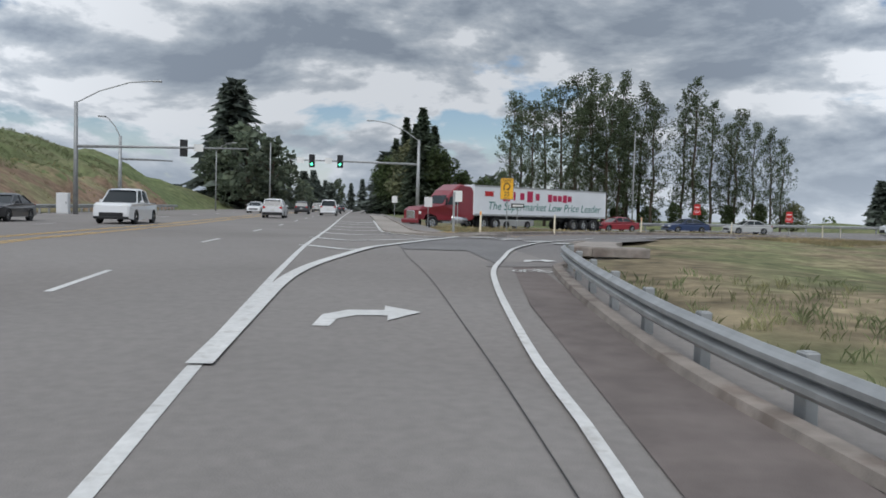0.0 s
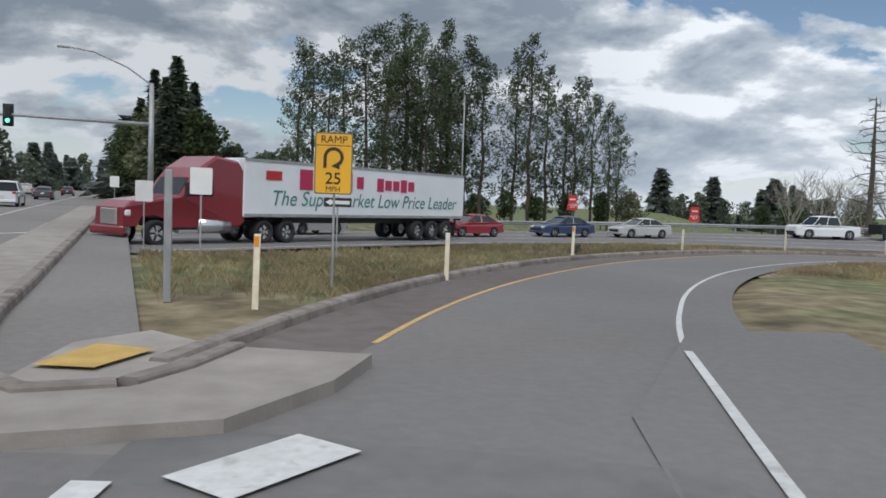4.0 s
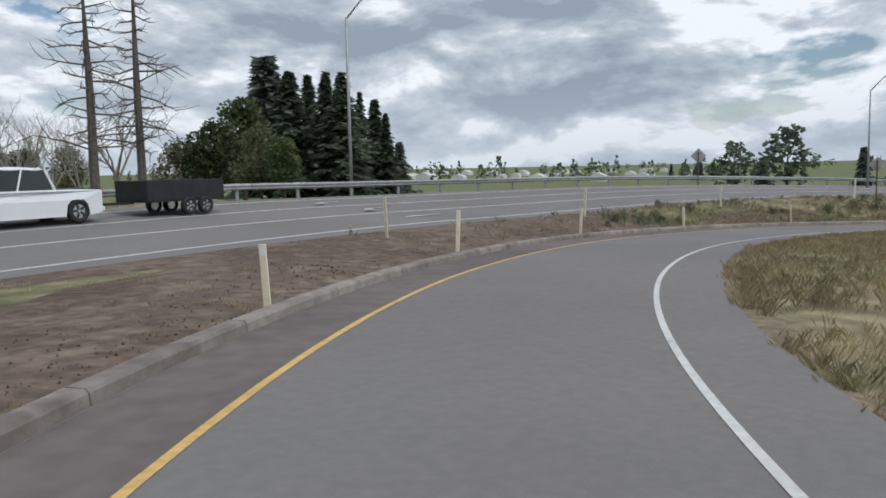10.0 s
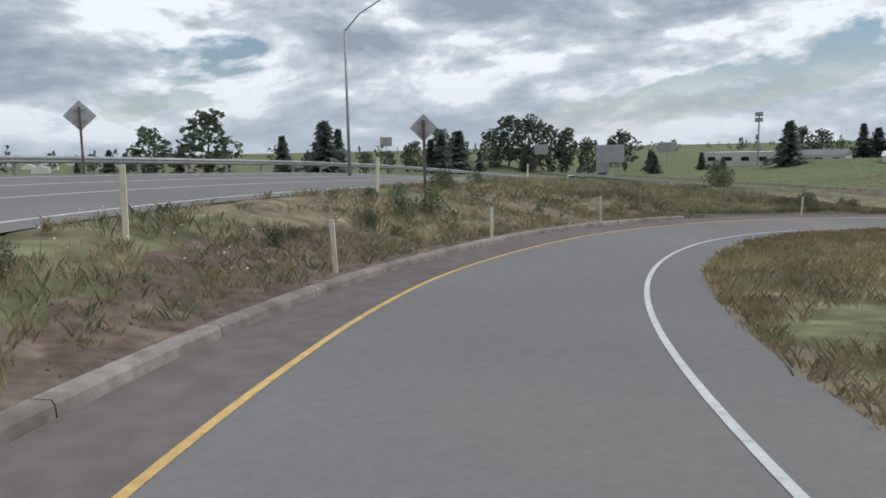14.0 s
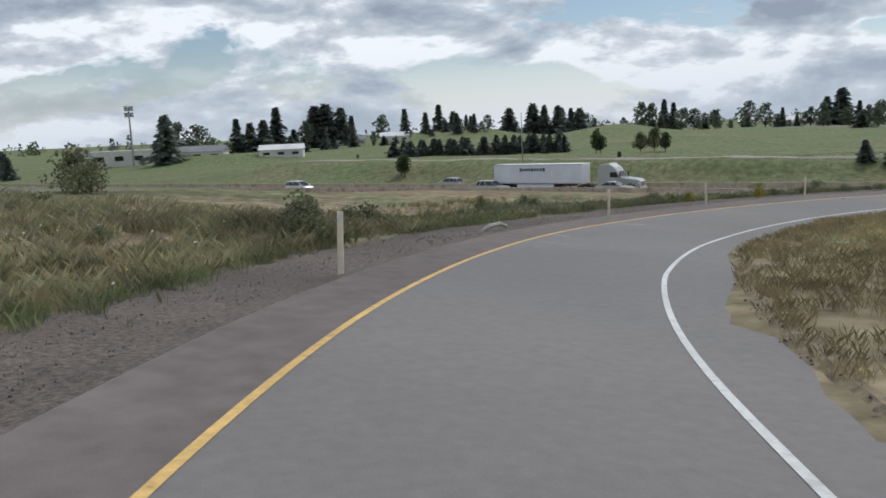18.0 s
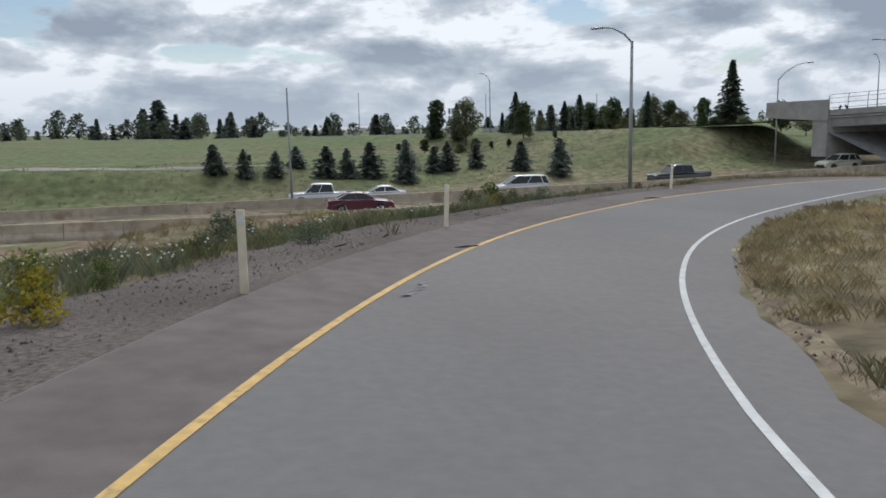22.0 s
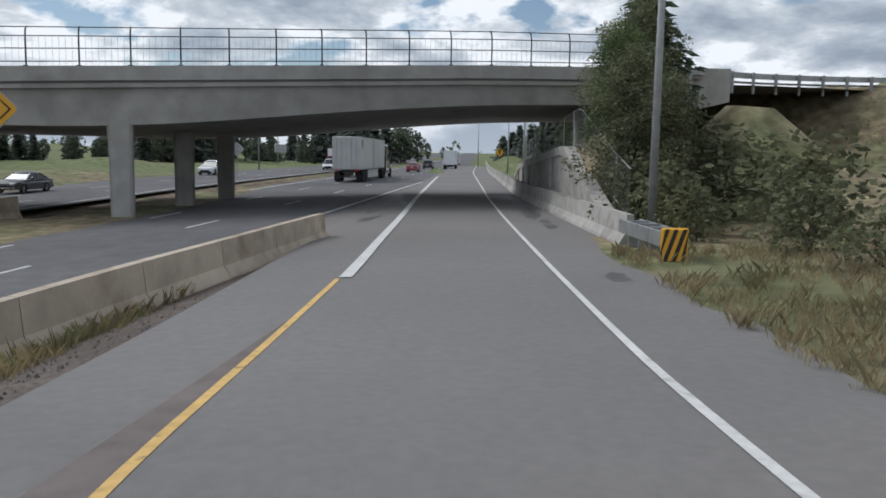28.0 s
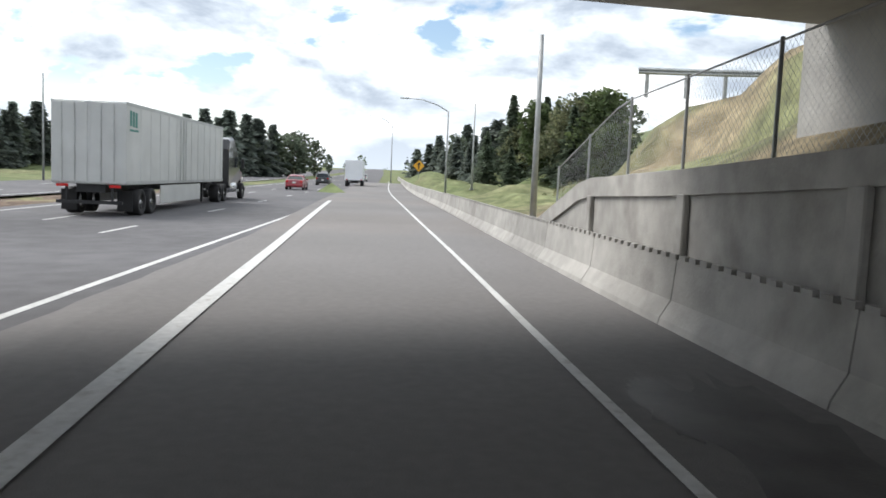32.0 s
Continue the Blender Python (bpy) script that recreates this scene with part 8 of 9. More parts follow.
plant("fir", [(-148.6, -75.0, 6.2), (-144.4, -69.1, 5.8), (-150.3, -66.9, 5.5), (-155.3, -65.7, 4.9), (-161.2, -63.5, 4.3), (-144.5, -71.1, 4.3), (-137.6, -75.4, 4.1), (-109.3, -94.4, 1.9), (-109.2, -93.4, 3.1), (-115.3, -94.1, 1.5), (-104.2, -93.5, 0.7)])
plant("broad", [(-172.1, -59.1, 3.5), (-166.1, -60.3, 2.6), (-182.0, -56.8, 1.9), (-161.2, -62.5, 2.2), (-242.1, -59.7, 0.1), (-283.1, -57.3, -1.1), (-72.9, -111.6, -2.1), (-73.8, -108.6, -2.9), (-80.7, -107.4, -2.3), (-87.7, -106.1, -2.9), (-94.6, -102.9, -2.4), (-111.6, -102.3, -1.4), (-118.4, -98.0, -0.5), (-125.3, -93.8, -0.9), (-127.9, -84.7, -1.4), (-134.7, -78.5, -0.5), (-141.5, -72.2, 0.5), (-153.3, -65.8, 0.5), (-164.1, -59.4, 1.8)])


def belt(line, n_, wide, low, high, kinds, seed):
    """A loose belt of trees along a line, in clumps."""
    r = random.Random(seed)
    for k in range(n_):
        u = (k + r.random()) / n_ * (len(line) - 1)
        i = min(int(u), len(line) - 2)
        p = Vector(line[i]).lerp(Vector(line[i + 1]), u - i)
        x, y = p.x + r.gauss(0, wide), p.y + r.gauss(0, wide)
        h = r.uniform(low, high) * (0.75 + 0.35 * math.sin(u * 5.0))
        plant(r.choice(kinds), [(x, y, float(ground_z([(x, y)])[0]) + h)])


belt([(352, -196), (330, -225), (300, -290), (255, -335)], 34, 7, 5, 10, ("fir", "broad", "fir"), 1)
belt([(262, -400), (200, -396), (140, -375), (95, -352)], 34, 8, 5, 11, ("fir", "broad", "broad"), 2)
belt([(-30.6, -106.1), (-77.7, -108.5), (-132.3, -94.5), (-191.8, -80.5)], 62, 5, 6.5, 12.5, ("fir", "fir", "broad"), 3)
belt([(-57.5, -16.1), (-94.6, -16.8), (-139.7, -21.2), (-200.0, -26.1)], 38, 3.5, 5, 9.5, ("fir", "broad", "fir"), 4)
belt([(60, -108), (40, -120), (18, -118), (5, -150)], 30, 5, 3.5, 7, ("fir", "broad", "broad"), 5)
belt([(425, -80), (390, -118), (330, -150)], 20, 8, 5, 10, ("broad", "fir"), 6)
belt([(-45, 170), (-42, 260), (-44, 340)], 18, 5, 6, 11, ("broad", "fir"), 7)
belt([(8, 150), (12, 230), (6, 330)], 16, 5, 5, 10, ("broad", "fir"), 8)
belt([(105, 150), (125, 185), (160, 230)], 16, 6, 4, 8, ("broad", "fir"), 9)
belt([(92, -215), (60, -205), (25, -200)], 26, 5, 3.5, 7, ("broad", "fir", "broad"), 10)
belt([(110, -300), (60, -290), (0, -270)], 26, 9, 5, 9, ("broad", "fir"), 11)
# young firs on the slope beyond the freeway
plant("young", [(91, -83, -5.0), (87.7, -83, -5.3), (82.5, -82, -4.9), (80.2, -82.5, -5.2), (77.5, -83, -4.6), (74.2, -80, -5.1), (67.5, -86, -4.8), (69.5, -85, -5.3), (63.9, -86, -5.0), (60.8, -80, -4.9), (58, -76, -4.6), (94, -84, -4.4), (72, -88, -4.5), (85, -87, -4.9)], 1.0)
plant("broad", [(147, -133, -2.2), (145, -130, -3.2), (133.6, -131, -2.2), (131, -130, -3), (137, -133, -3), (201, -118.6, -6.2), (173, -93, -4.9), (174.5, -94, -5.6), (130.5, -92, -6.2)])
plant("young", [(181.8, -139, -2.6), (185, -138, -2.9), (189, -138, -2.7), (193, -137, -2.8), (197, -137, -2.9), (178, -141, -2.5), (174, -145, -2.4), (170, -145, -2.7), (166, -144, -2.4), (160, -139, -2.6), (156, -138, -2.9), (183.5, -140, -2.4), (187, -140, -2.6), (191, -139, -2.5), (195, -139, -2.7), (199.5, -138, -2.6), (202, -137, -2.9), (176, -144, -2.3), (172, -146, -2.4), (168, -146, -2.5), (163, -143, -2.6), (158, -140, -2.5)], 1.25)
# bushes along the verge
plant("dark", [(15.8, 60.0, 1.35), (93.7, 56.7, 0.1), (96, 55, 0.1), (83.7, 61.4, -0.3), (85, 60.8, -0.5), (98.4, 47.7, -1.2), (107.9, 5.6, -3.6), (109, 4.2, -3.7), (96.9, -15.4, -4.5), (95.3, -13.8, -4.7), (84.7, -24.9, -5.2), (74, -30.3, -5.7), (110, 27.9, -2.3), (99.6, 42.8, -2.0)])
plant("shrub", [(68.4, 68.5, 0.35), (69.6, 68.3, 0.4), (69.2, 67.4, 0.3), (71, 67.0, 0.3), (70.2, 66.6, 0.1), (72.9, 66, -0.1), (77.7, 65.8, 0.35), (77.3, 67.5, 0.5), (89.6, 57.8, -0.3), (93.7, 54.4, 0.2), (92, 56, -0.1), (66.9, 68.6, 0.0), (104, 50.2, 0.4), (102, 51.2, 0.5), (110, 46, -0.2), (113, 45, 0.0), (89.2, 57.8, -0.5), (88.6, 57.2, -0.9)])
plant("shrub", [(130.7, 12.5, 0.2), (128, 14, -0.8), (106.3, 25, -1.6), (107.4, 23.6, -1.9), (109.1, 18.1, -2.6), (110.5, 17, -2.9), (108.5, 14.8, -3.3), (104.6, -4.2, -4.3), (98.1, -12.6, -4.9), (97.4, -13.8, -4.8), (99, -11, -5.0), (93.3, -17.5, -5.0), (92.8, -18.8, -5.1), (94, -17.6, -5.2), (87.2, -25.5, -5.3), (80.3, -29.2, -5.7), (119.3, 24.8, -1.9), (118, 30, -1.8), (123, 20, -2.1), (114, 34, -1.4), (116, 12, -3.2)])
plant("dark", [(87.8, -23.8, -5.4), (86.4, -24.8, -5.5), (82.2, -27.2, -5.7), (76.2, -29.6, -5.9), (93.4, -17.6, -5.2)], 1.1)
plant("broom", [(99.4, -7.1, -4.0), (98.9, -9.7, -4.6), (102.4, -2.7, -4.2), (99.6, -8.4, -4.6), (88, -24, -5.0), (86.8, -24.8, -4.8), (85.8, -25.2, -5.3), (87.1, -23.8, -5.3), (78.1, -28.6, -5.6), (103, -1.4, -4.3), (111.3, 4.2, -3.7), (105.5, 3, -4.2), (21.8, 62.9, 1.0)])


for models in MODELS.values():
    for model, _ in models:
        if model not in USED:
            for o in (*model.children_recursive, model):
                bpy.data.objects.remove(o)


# ---- grass ----
def turf(name, pts, material, high, wide, blades, label, seed, lean=0.75, sink=0.02, heads=None):
    """Tufts of grass at rows of x, y: one object of bent blades."""
    r = np.random.default_rng(seed)
    pts = np.asarray(pts)
    z = ground_z(pts) + 0.03
    n_ = len(pts) * blades
    base = np.repeat(np.column_stack([pts, z - sink]), blades, 0)
    base[:, :2] += r.normal(scale=0.07, size=(n_, 2))
    ang = r.uniform(0, 2 * np.pi, n_)
    d = np.column_stack([np.cos(ang), np.sin(ang), np.zeros(n_)])
    s = np.column_stack([-d[:, 1], d[:, 0], np.zeros(n_)])
    h = (high * np.repeat(r.uniform(0.45, 1.25, len(pts)), blades) * r.uniform(0.5, 1.1, n_))[:, None]
    w = wide * 0.5 * r.uniform(0.6, 1.3, n_)[:, None]
    ln = (lean * r.uniform(0.2, 1.2, n_))[:, None]
    up = np.array([0, 0, 1.0])
    mid = base + up * h * 0.6 + d * h * ln * 0.35
    tip = base + up * h + d * h * ln
    v = np.stack([base - s * w, base + s * w, mid + s * w * 0.6, tip, mid - s * w * 0.6], 1).reshape(-1, 3)
    f = [(5 * k, 5 * k + 1, 5 * k + 2, 5 * k + 3, 5 * k + 4) for k in range(n_)]
    return tagged(raw(name, v.tolist(), f, material), label, "grass", kind="stuff")


def beside(line, a, b, n_, seed, clump=0.0):
    """Random x, y beside a line, between two offsets, thinned into patches."""
    r = np.random.default_rng(seed)
    L = np.array([(p.x, p.y) for p in line])
    N = np.array([(q.x, q.y) for q in normals(line)])
    i = r.integers(0, len(L) - 1, n_)
    u = r.random((n_, 1))
    o = (a + (b - a) * r.random(n_) ** 1.25)[:, None]
    p = L[i] * (1 - u) + L[i + 1] * u + N[i] * o
    g = np.sin(p[:, 0] * 0.55 + 1.7 * np.sin(p[:, 1] * 0.31)) * np.sin(p[:, 1] * 0.47 + seed) + 0.35 * np.sin(p[:, 0] * 1.9 + p[:, 1] * 1.3)
    return p[g > clump - 0.6 + 0.5 * r.random(n_)]


def clear(p, off=3.75):
    """Only what stands off the pavements."""
    R_ = np.array([(q.x, q.y) for q in OFFRAMP[::2]])
    C_ = np.array([(q.x, q.y) for q in offset(OFFRAMP, -5.6)[::2]])
    near = np.hypot(p[:, :1] - C_[:, 0], p[:, 1:] - C_[:, 1]).min(1)
    M_ = np.array([(q.x, q.y) for q in RAMP[30::3]])
    nr = np.hypot(p[:, :1] - M_[:, 0], p[:, 1:] - M_[:, 1]).min(1)
    F_ = np.array([(q.x, q.y) for q in offset(FREEWAY, -5)])
    nf = np.hypot(p[:, :1] - F_[:, 0], p[:, 1:] - F_[:, 1]).min(1)
    u = p @ np.array((AD.x, AD.y))
    v = p @ np.array((AR.x, AR.y))
    road = (v > -26) & (v < 5.2) & (u > -27)
    return p[(near > 6.4) & (nr > off) & (nf > 8.2) & ~road]


def idx(x, y):
    return min(range(len(RAMP)), key=lambda i: (RAMP[i].x - x) ** 2 + (RAMP[i].y - y) ** 2)


def bare(p):
    """Thins the grass out over the bare soil."""
    r = np.random.default_rng(77)
    return p[r.random(len(p)) < np.interp(p[:, 0], [60, 66, 74, 84], [0.06, 0.12, 0.45, 1.0])]


i_a, i_soil, i_b, i_c, i_d, i_e = int(36 / 0.8), idx(38, 65), idx(52, 66.2), idx(97, 35), idx(76, -23.5), idx(40, -31.4)
first, mid_, third, last = RAMP[i_a:i_soil], RAMP[i_soil:i_b], RAMP[i_b:i_c], RAMP[i_c:i_d]
turf("dry_grass", clear(beside(first, -3.9, -15, 5200, 1, -0.2)), GRASS_DRY, 0.24, 0.009, 8, "dry straw-coloured grass behind the kerb", 1)
turf("green_grass", clear(beside(first, -4.4, -15, 2600, 2, 0.2)), GRASS_GREEN, 0.2, 0.010, 8, "low green grass and weeds behind the kerb", 2)
turf("sparse_grass", clear(beside(mid_, -3.8, -10, 420, 3, 0.3)), GRASS_DRY, 0.12, 0.008, 8, "sparse dry tufts on bare soil", 3)
turf("dry_grass", bare(clear(beside(third, -4.5, -15, 5600, 4, 0.0))), GRASS_DRY, 0.26, 0.008, 8, "tall dry grass on the bank", 4)
turf("green_grass", bare(clear(beside(third, -4.3, -15, 3000, 5, 0.1))), GRASS_GREEN, 0.24, 0.009, 8, "rough green grass on the bank", 5)
turf("dry_grass", clear(beside(last, -6.6, -17, 6500, 6, 0.0)), GRASS_DRY, 0.26, 0.008, 10, "tall dry meadow grass beside the gravel", 6)
turf("green_grass", clear(beside(last, -6.0, -13, 6500, 7, 0.0)), GRASS_GREEN, 0.26, 0.009, 10, "rough green meadow grass beside the gravel", 7)
turf("green_grass", clear(beside(RAMP[i_d:i_e], -5.6, -9.5, 1500, 8, -0.2)), GRASS_GREEN, 0.30, 0.011, 8, "green weeds between ramp and barrier", 8)
turf("dry_grass", clear(beside(RAMP[i_d:i_e], -5.0, -9.0, 900, 9, 0.0)), GRASS_DRY, 0.28, 0.010, 8, "dry weeds between ramp and barrier", 9)
turf("dry_grass", beside(RAMP[idx(62, -28.5):idx(36.5, -31.3)], -4.86, -4.3, 520, 41, -0.5), GRASS_DRY, 0.3, 0.010, 9, "dry weeds along the foot of the barrier", 41)
turf("green_grass", beside(RAMP[idx(62, -28.5):idx(36.5, -31.3)], -4.86, -4.45, 300, 42, -0.3), GRASS_GREEN, 0.26, 0.012, 9, "green weeds along the foot of the barrier", 42)
turf("dry_grass", clear(beside(RAMP[int(52 / 0.8):i_d], 3.05, 9.0, 15000, 10, -0.5), 3.0), GRASS_DRY, 0.20, 0.008, 9, "dry grass at the inner edge of the ramp", 10)
turf("dry_grass", clear(beside(RAMP[i_d:idx(36, -31.6)], 4.2, 11, 2200, 11, -0.2)), GRASS_DRY, 0.3, 0.011, 8, "dry grass on the slope above the merge lane", 11)
meadow = RAMP[idx(95.5, 38):idx(99.8, 16)]
turf("olive_grass", clear(beside(meadow, -6.4, -30, 6500, 45, -0.3)), GRASS_OLIVE, 0.40, 0.008, 7, "tall olive meadow grass beyond the gravel", 45, 0.95)
turf("grey_green_weeds", clear(beside(RAMP[idx(99.5, 10):idx(79, -21.6)], -6.3, -13, 4200, 46, -0.1)), GRASS_WEED, 0.36, 0.009, 10, "grey-green weeds between gravel and field", 46, 0.6)
flowers_at = clear(beside(RAMP[idx(99.5, 10):idx(79, -21.6)], -6.3, -11, 900, 47, 0.1))
SHRUB_SPOTS = [(68.4, 68.5), (69.6, 68.3), (69.2, 67.4), (71, 67.0), (70.2, 66.6), (72.9, 66), (77.7, 65.8), (77.3, 67.5), (89.6, 57.8), (93.7, 54.4), (92, 56), (104, 50.2), (102, 51.2), (89.2, 57.8), (88.6, 57.2),
               (106.3, 25), (107.4, 23.6), (109.1, 18.1), (108.5, 14.8), (98.1, -12.6), (97.4, -13.8), (93.3, -17.5), (92.8, -18.8), (87.2, -25.5), (103.4, 33.6), (104.6, 31.0), (95.0, -15.0)]
rs = np.random.default_rng(91)
around = np.concatenate([np.array(q) + rs.normal(scale=(0.7, 0.7), size=(17, 2)) for q in SHRUB_SPOTS])
turf("tall_weeds", clear(around), GRASS_GREEN, 0.36, 0.007, 9, "tall feathery green weeds round the bushes", 92, 0.5)
bank_line = [art(u, -24.5) for u in np.arange(-20, 120, 1.0)]
drape("bank_soil", bank_line[24:], -1.2, lambda s: -10.5 + 2.5 * math.sin(s * 9), FIELD, 0.08, "rust-brown bare foot of the western bank", cols=8, wob=1.5, seed=12, joined=False)
turf("dry_grass", beside(bank_line[24:], -1.0, -11, 2200, 44, 0.2), GRASS_DRY, 0.3, 0.018, 7, "dry tufts on the foot of the western bank", 44)
turf("green_grass", beside(bank_line, -8.0, -20, 6000, 12, -0.1), GRASS_GREEN, 0.34, 0.018, 7, "green grass bank behind the guardrail", 12)
turf("green_grass", np.column_stack([np.random.default_rng(13).uniform(40, 190, 5000), np.random.default_rng(14).uniform(-100, -77, 5000)]), GRASS_GREEN, 0.2, 0.04, 5, "long green grass on the slope beyond the freeway", 13)
turf("green_grass", beside(near_rail[8:], 0.6, 6, 900, 15, -0.2), GRASS_GREEN, 0.2, 0.012, 8, "weeds behind the bridge guardrail", 15)
turf("dry_grass", clear(beside([Vector((-6.0 + 0.1 * k, 75 - 0.9 * k, 0)) for k in range(36)], -0.2, -7.5, 2600, 16, -0.2)), GRASS_DRY, 0.2, 0.010, 8, "dry grass on the corner island", 16)


def flowers(pts, size, material, label, name, high, seed):
    r = np.random.default_rng(seed)
    z = ground_z(pts)
    vs, fs, sv, sf = [], [], [], []
    for (x, y), zz in zip(pts, z):
        h = zz + high * r.uniform(0.5, 1.1)
        s = size * r.uniform(0.6, 1.3)
        k = len(vs)
        vs += [(x - s, y, h), (x, y - s, h + s * 0.3), (x + s, y, h), (x, y + s, h - s * 0.3), (x, y, h + s * 0.7)]
        fs += [(k, k + 1, k + 4), (k + 1, k + 2, k + 4), (k + 2, k + 3, k + 4), (k + 3, k, k + 4)]
        j = len(sv)
        sv += [(x - 0.004, y, zz), (x + 0.004, y, zz), (x, y, h), (x, y - 0.004, zz), (x, y + 0.004, zz)]
        sf += [(j, j + 1, j + 2), (j + 3, j + 4, j + 2)]
    tagged(raw("flower_stems", sv, sf, GRASS_GREEN), "thin green flower stems", "flowers", kind="stuff")
    tagged(raw(name, vs, fs, material), label, "flowers", kind="stuff")


PETAL = mat("white_petals", (0.66, 0.66, 0.58), rough=0.8, vary=0.15, bump=0)
PETAL_Y = mat("yellow_petals", (0.55, 0.42, 0.06), rough=0.8, vary=0.15, bump=0)
flowers(bare(clear(beside(third, -4.8, -12, 700, 21, 0.3))), 0.028, PETAL, "small white daisies in the grass", "daisies", 0.42, 1)
flowers(clear(beside(last, -6.3, -14, 700, 22, 0.3)), 0.028, PETAL, "small white daisies in the meadow", "daisies", 0.42, 2)
flowers(flowers_at, 0.026, PETAL, "white daisies in the weeds beside the gravel", "daisies", 0.42, 7)
flowers(clear(beside(first, -5, -12, 420, 23, 0.4)), 0.022, PETAL_Y, "small yellow flowers in the grass", "yellow_flowers", 0.3, 3)
flowers(clear(beside(last, -6.3, -13, 420, 24, 0.3)), 0.026, PETAL_Y, "small yellow flowers in the meadow", "yellow_flowers", 0.36, 4)


def pebbles(line, a, b, n_, size, material, label, seed, lift):
    r = np.random.default_rng(seed)
    p = beside(line, a, b, n_, seed, -0.6)
    z = ground_z(p)
    M_ = np.array([(q.x, q.y, q.z) for q in line])
    k0 = np.hypot(p[:, :1] - M_[:, 0], p[:, 1:] - M_[:, 1]).argmin(1)
    vs, fs = [], []
    for (x, y), zz in zip(p, z):
        s = size * r.uniform(0.4, 1.3) ** 2
        zz += lift
        j = r.uniform(0.6, 1.3, 5) * s
        t = r.uniform(0, 1.5)
        k = len(vs)
        vs += [(x + j[q] * math.cos(t + q * 1.571), y + j[q] * math.sin(t + q * 1.571), zz - 0.01) for q in range(4)] + [(x, y, zz + j[4] * 0.8)]
        fs += [(k, k + 1, k + 4), (k + 1, k + 2, k + 4), (k + 2, k + 3, k + 4), (k + 3, k, k + 4)]
    tagged(raw("pebbles", vs, fs, material), label, "gravel", kind="stuff")


STONE = leafmat("grey_brown_stones", (0.185, 0.162, 0.147), (0.25, 0.225, 0.21), 0)
CLOD = leafmat("soil_clods", (0.10, 0.072, 0.054), (0.17, 0.13, 0.09), 0)
pebbles(RAMP[i_c - 6:i_d], -3.7, -6.5, 9000, 0.019, STONE, "loose grey-brown gravel on the shoulder", 31, 0.075)
pebbles(RAMP[i_d:i_e], -3.6, -6.2, 2600, 0.020, STONE, "loose grey-brown gravel on the shoulder", 32, 0.075)
pebbles(RAMP[int(50 / 0.8):i_c], -3.75, -6.2, 6500, 0.022, CLOD, "loose brown soil crumbs behind the kerb", 33, 0.06)
pebbles(RAMP[int(60 / 0.8):i_d], 2.9, 3.35, 1300, 0.022, STONE, "small stones at the inner pavement edge", 34, 0.05)

# ---- small things on the verge ----
PAPER = mat("white_litter", (0.62, 0.62, 0.60), rough=0.8, vary=0.1, bump=0.1)
for x, y, s in ((71.6, 65.3, 0.16), (72.6, 65.6, 0.12), (90.6, 55.0, 0.15), (101.2, -6.0, 0.13), (85.5, -21.3, 0.34), (86.4, 57.4, 0.1), (105.6, 30.4, 0.08), (43.4, -35.6, 0.14), (41.6, -35.7, 0.1), (39.5, -35.6, 0.12)):
    t = thing("litter", pose(x, y, hz(x, y) + 0.07, 0, 0, x * 40), "crumpled white scrap of litter on the verge", "litter")
    bm = bmesh.new()
    box(bm, 0, 0, 0.02, s, s * 0.5, 0.03, 0.008)
    bmesh.ops.rotate(bm, verts=bm.verts, cent=(0, 0, 0), matrix=Matrix.Rotation(0.2, 3, "X"))
    part("scrap", bm, PAPER, t)
for x, y, ln, a in ((81.5, -22.4, 0.55, 150), (92.65, -11.7, 0.5, 4), (93.6, -14.2, 0.6, 65), (94.9, -12.6, 0.4, 40), (95.6, -10.4, 0.35, 80)):
    z = ramp_z(x, y, 0.03) if x < 93 else hz(x, y) + 0.06
    t = thing("tyre_strip", pose(x, y, z, 0, 0, a), "thin black strip of tyre rubber on the shoulder", "debris", "rubber scraps")
    bm = bmesh.new()
    tube(bm, [(-ln / 2, 0, 0.02), (0, 0.04, 0.03), (ln / 2, 0, 0.02)], [0.012, 0.02, 0.012], 5)
    part("strip", bm, BLACK, t)
t = thing("kerb_fragment", pose(104.3, 18.2, hz(104.3, 18.2) + 0.05, 0, 8, 60), "short pale broken piece of concrete kerb", "kerb")
bm = bmesh.new()
tube(bm, [(-0.45, 0, 0.02), (-0.2, 0.05, 0.16), (0.2, 0.05, 0.18), (0.5, 0, 0.06)], [0.06, 0.07, 0.07, 0.06], 6)
part("piece", bm, CONCRETE, t)
for k, o in enumerate((-2.4, -5.7, -8.9)):
    p, a = on(OFFRAMP, 62.7 - 0.4 * k, o)
    m = Matrix.Translation(p) @ Matrix.Rotation(radians(a + 180), 4, "Z")
    for x0, x1, y0, y1 in ((-0.12, 0.12, -1.2, 0.6),):
        bm = bmesh.new()
        bm.faces.new([bm.verts.new(m @ Vector((x, y, 0.022))) for x, y in ((-0.09, -1.2), (0.09, -1.2), (0.09, 0.2), (-0.09, 0.2))])
        bm.faces.new([bm.verts.new(m @ Vector((x, y, 0.024))) for x, y in (((-0.09, 0.2), (-0.75, 0.55), (-0.45, 0.7), (-1.0, 1.15), (-1.05, 0.35), (-0.8, 0.42), (0.09, -0.15)) if k else ((-0.09, 0.2), (-0.4, 0.2), (0, 1.2), (0.4, 0.2), (0.09, 0.2)))])
        structure(obj("lane_arrow", bm, WHITE_LINE), "white painted lane arrow on the exit ramp", "road marking")


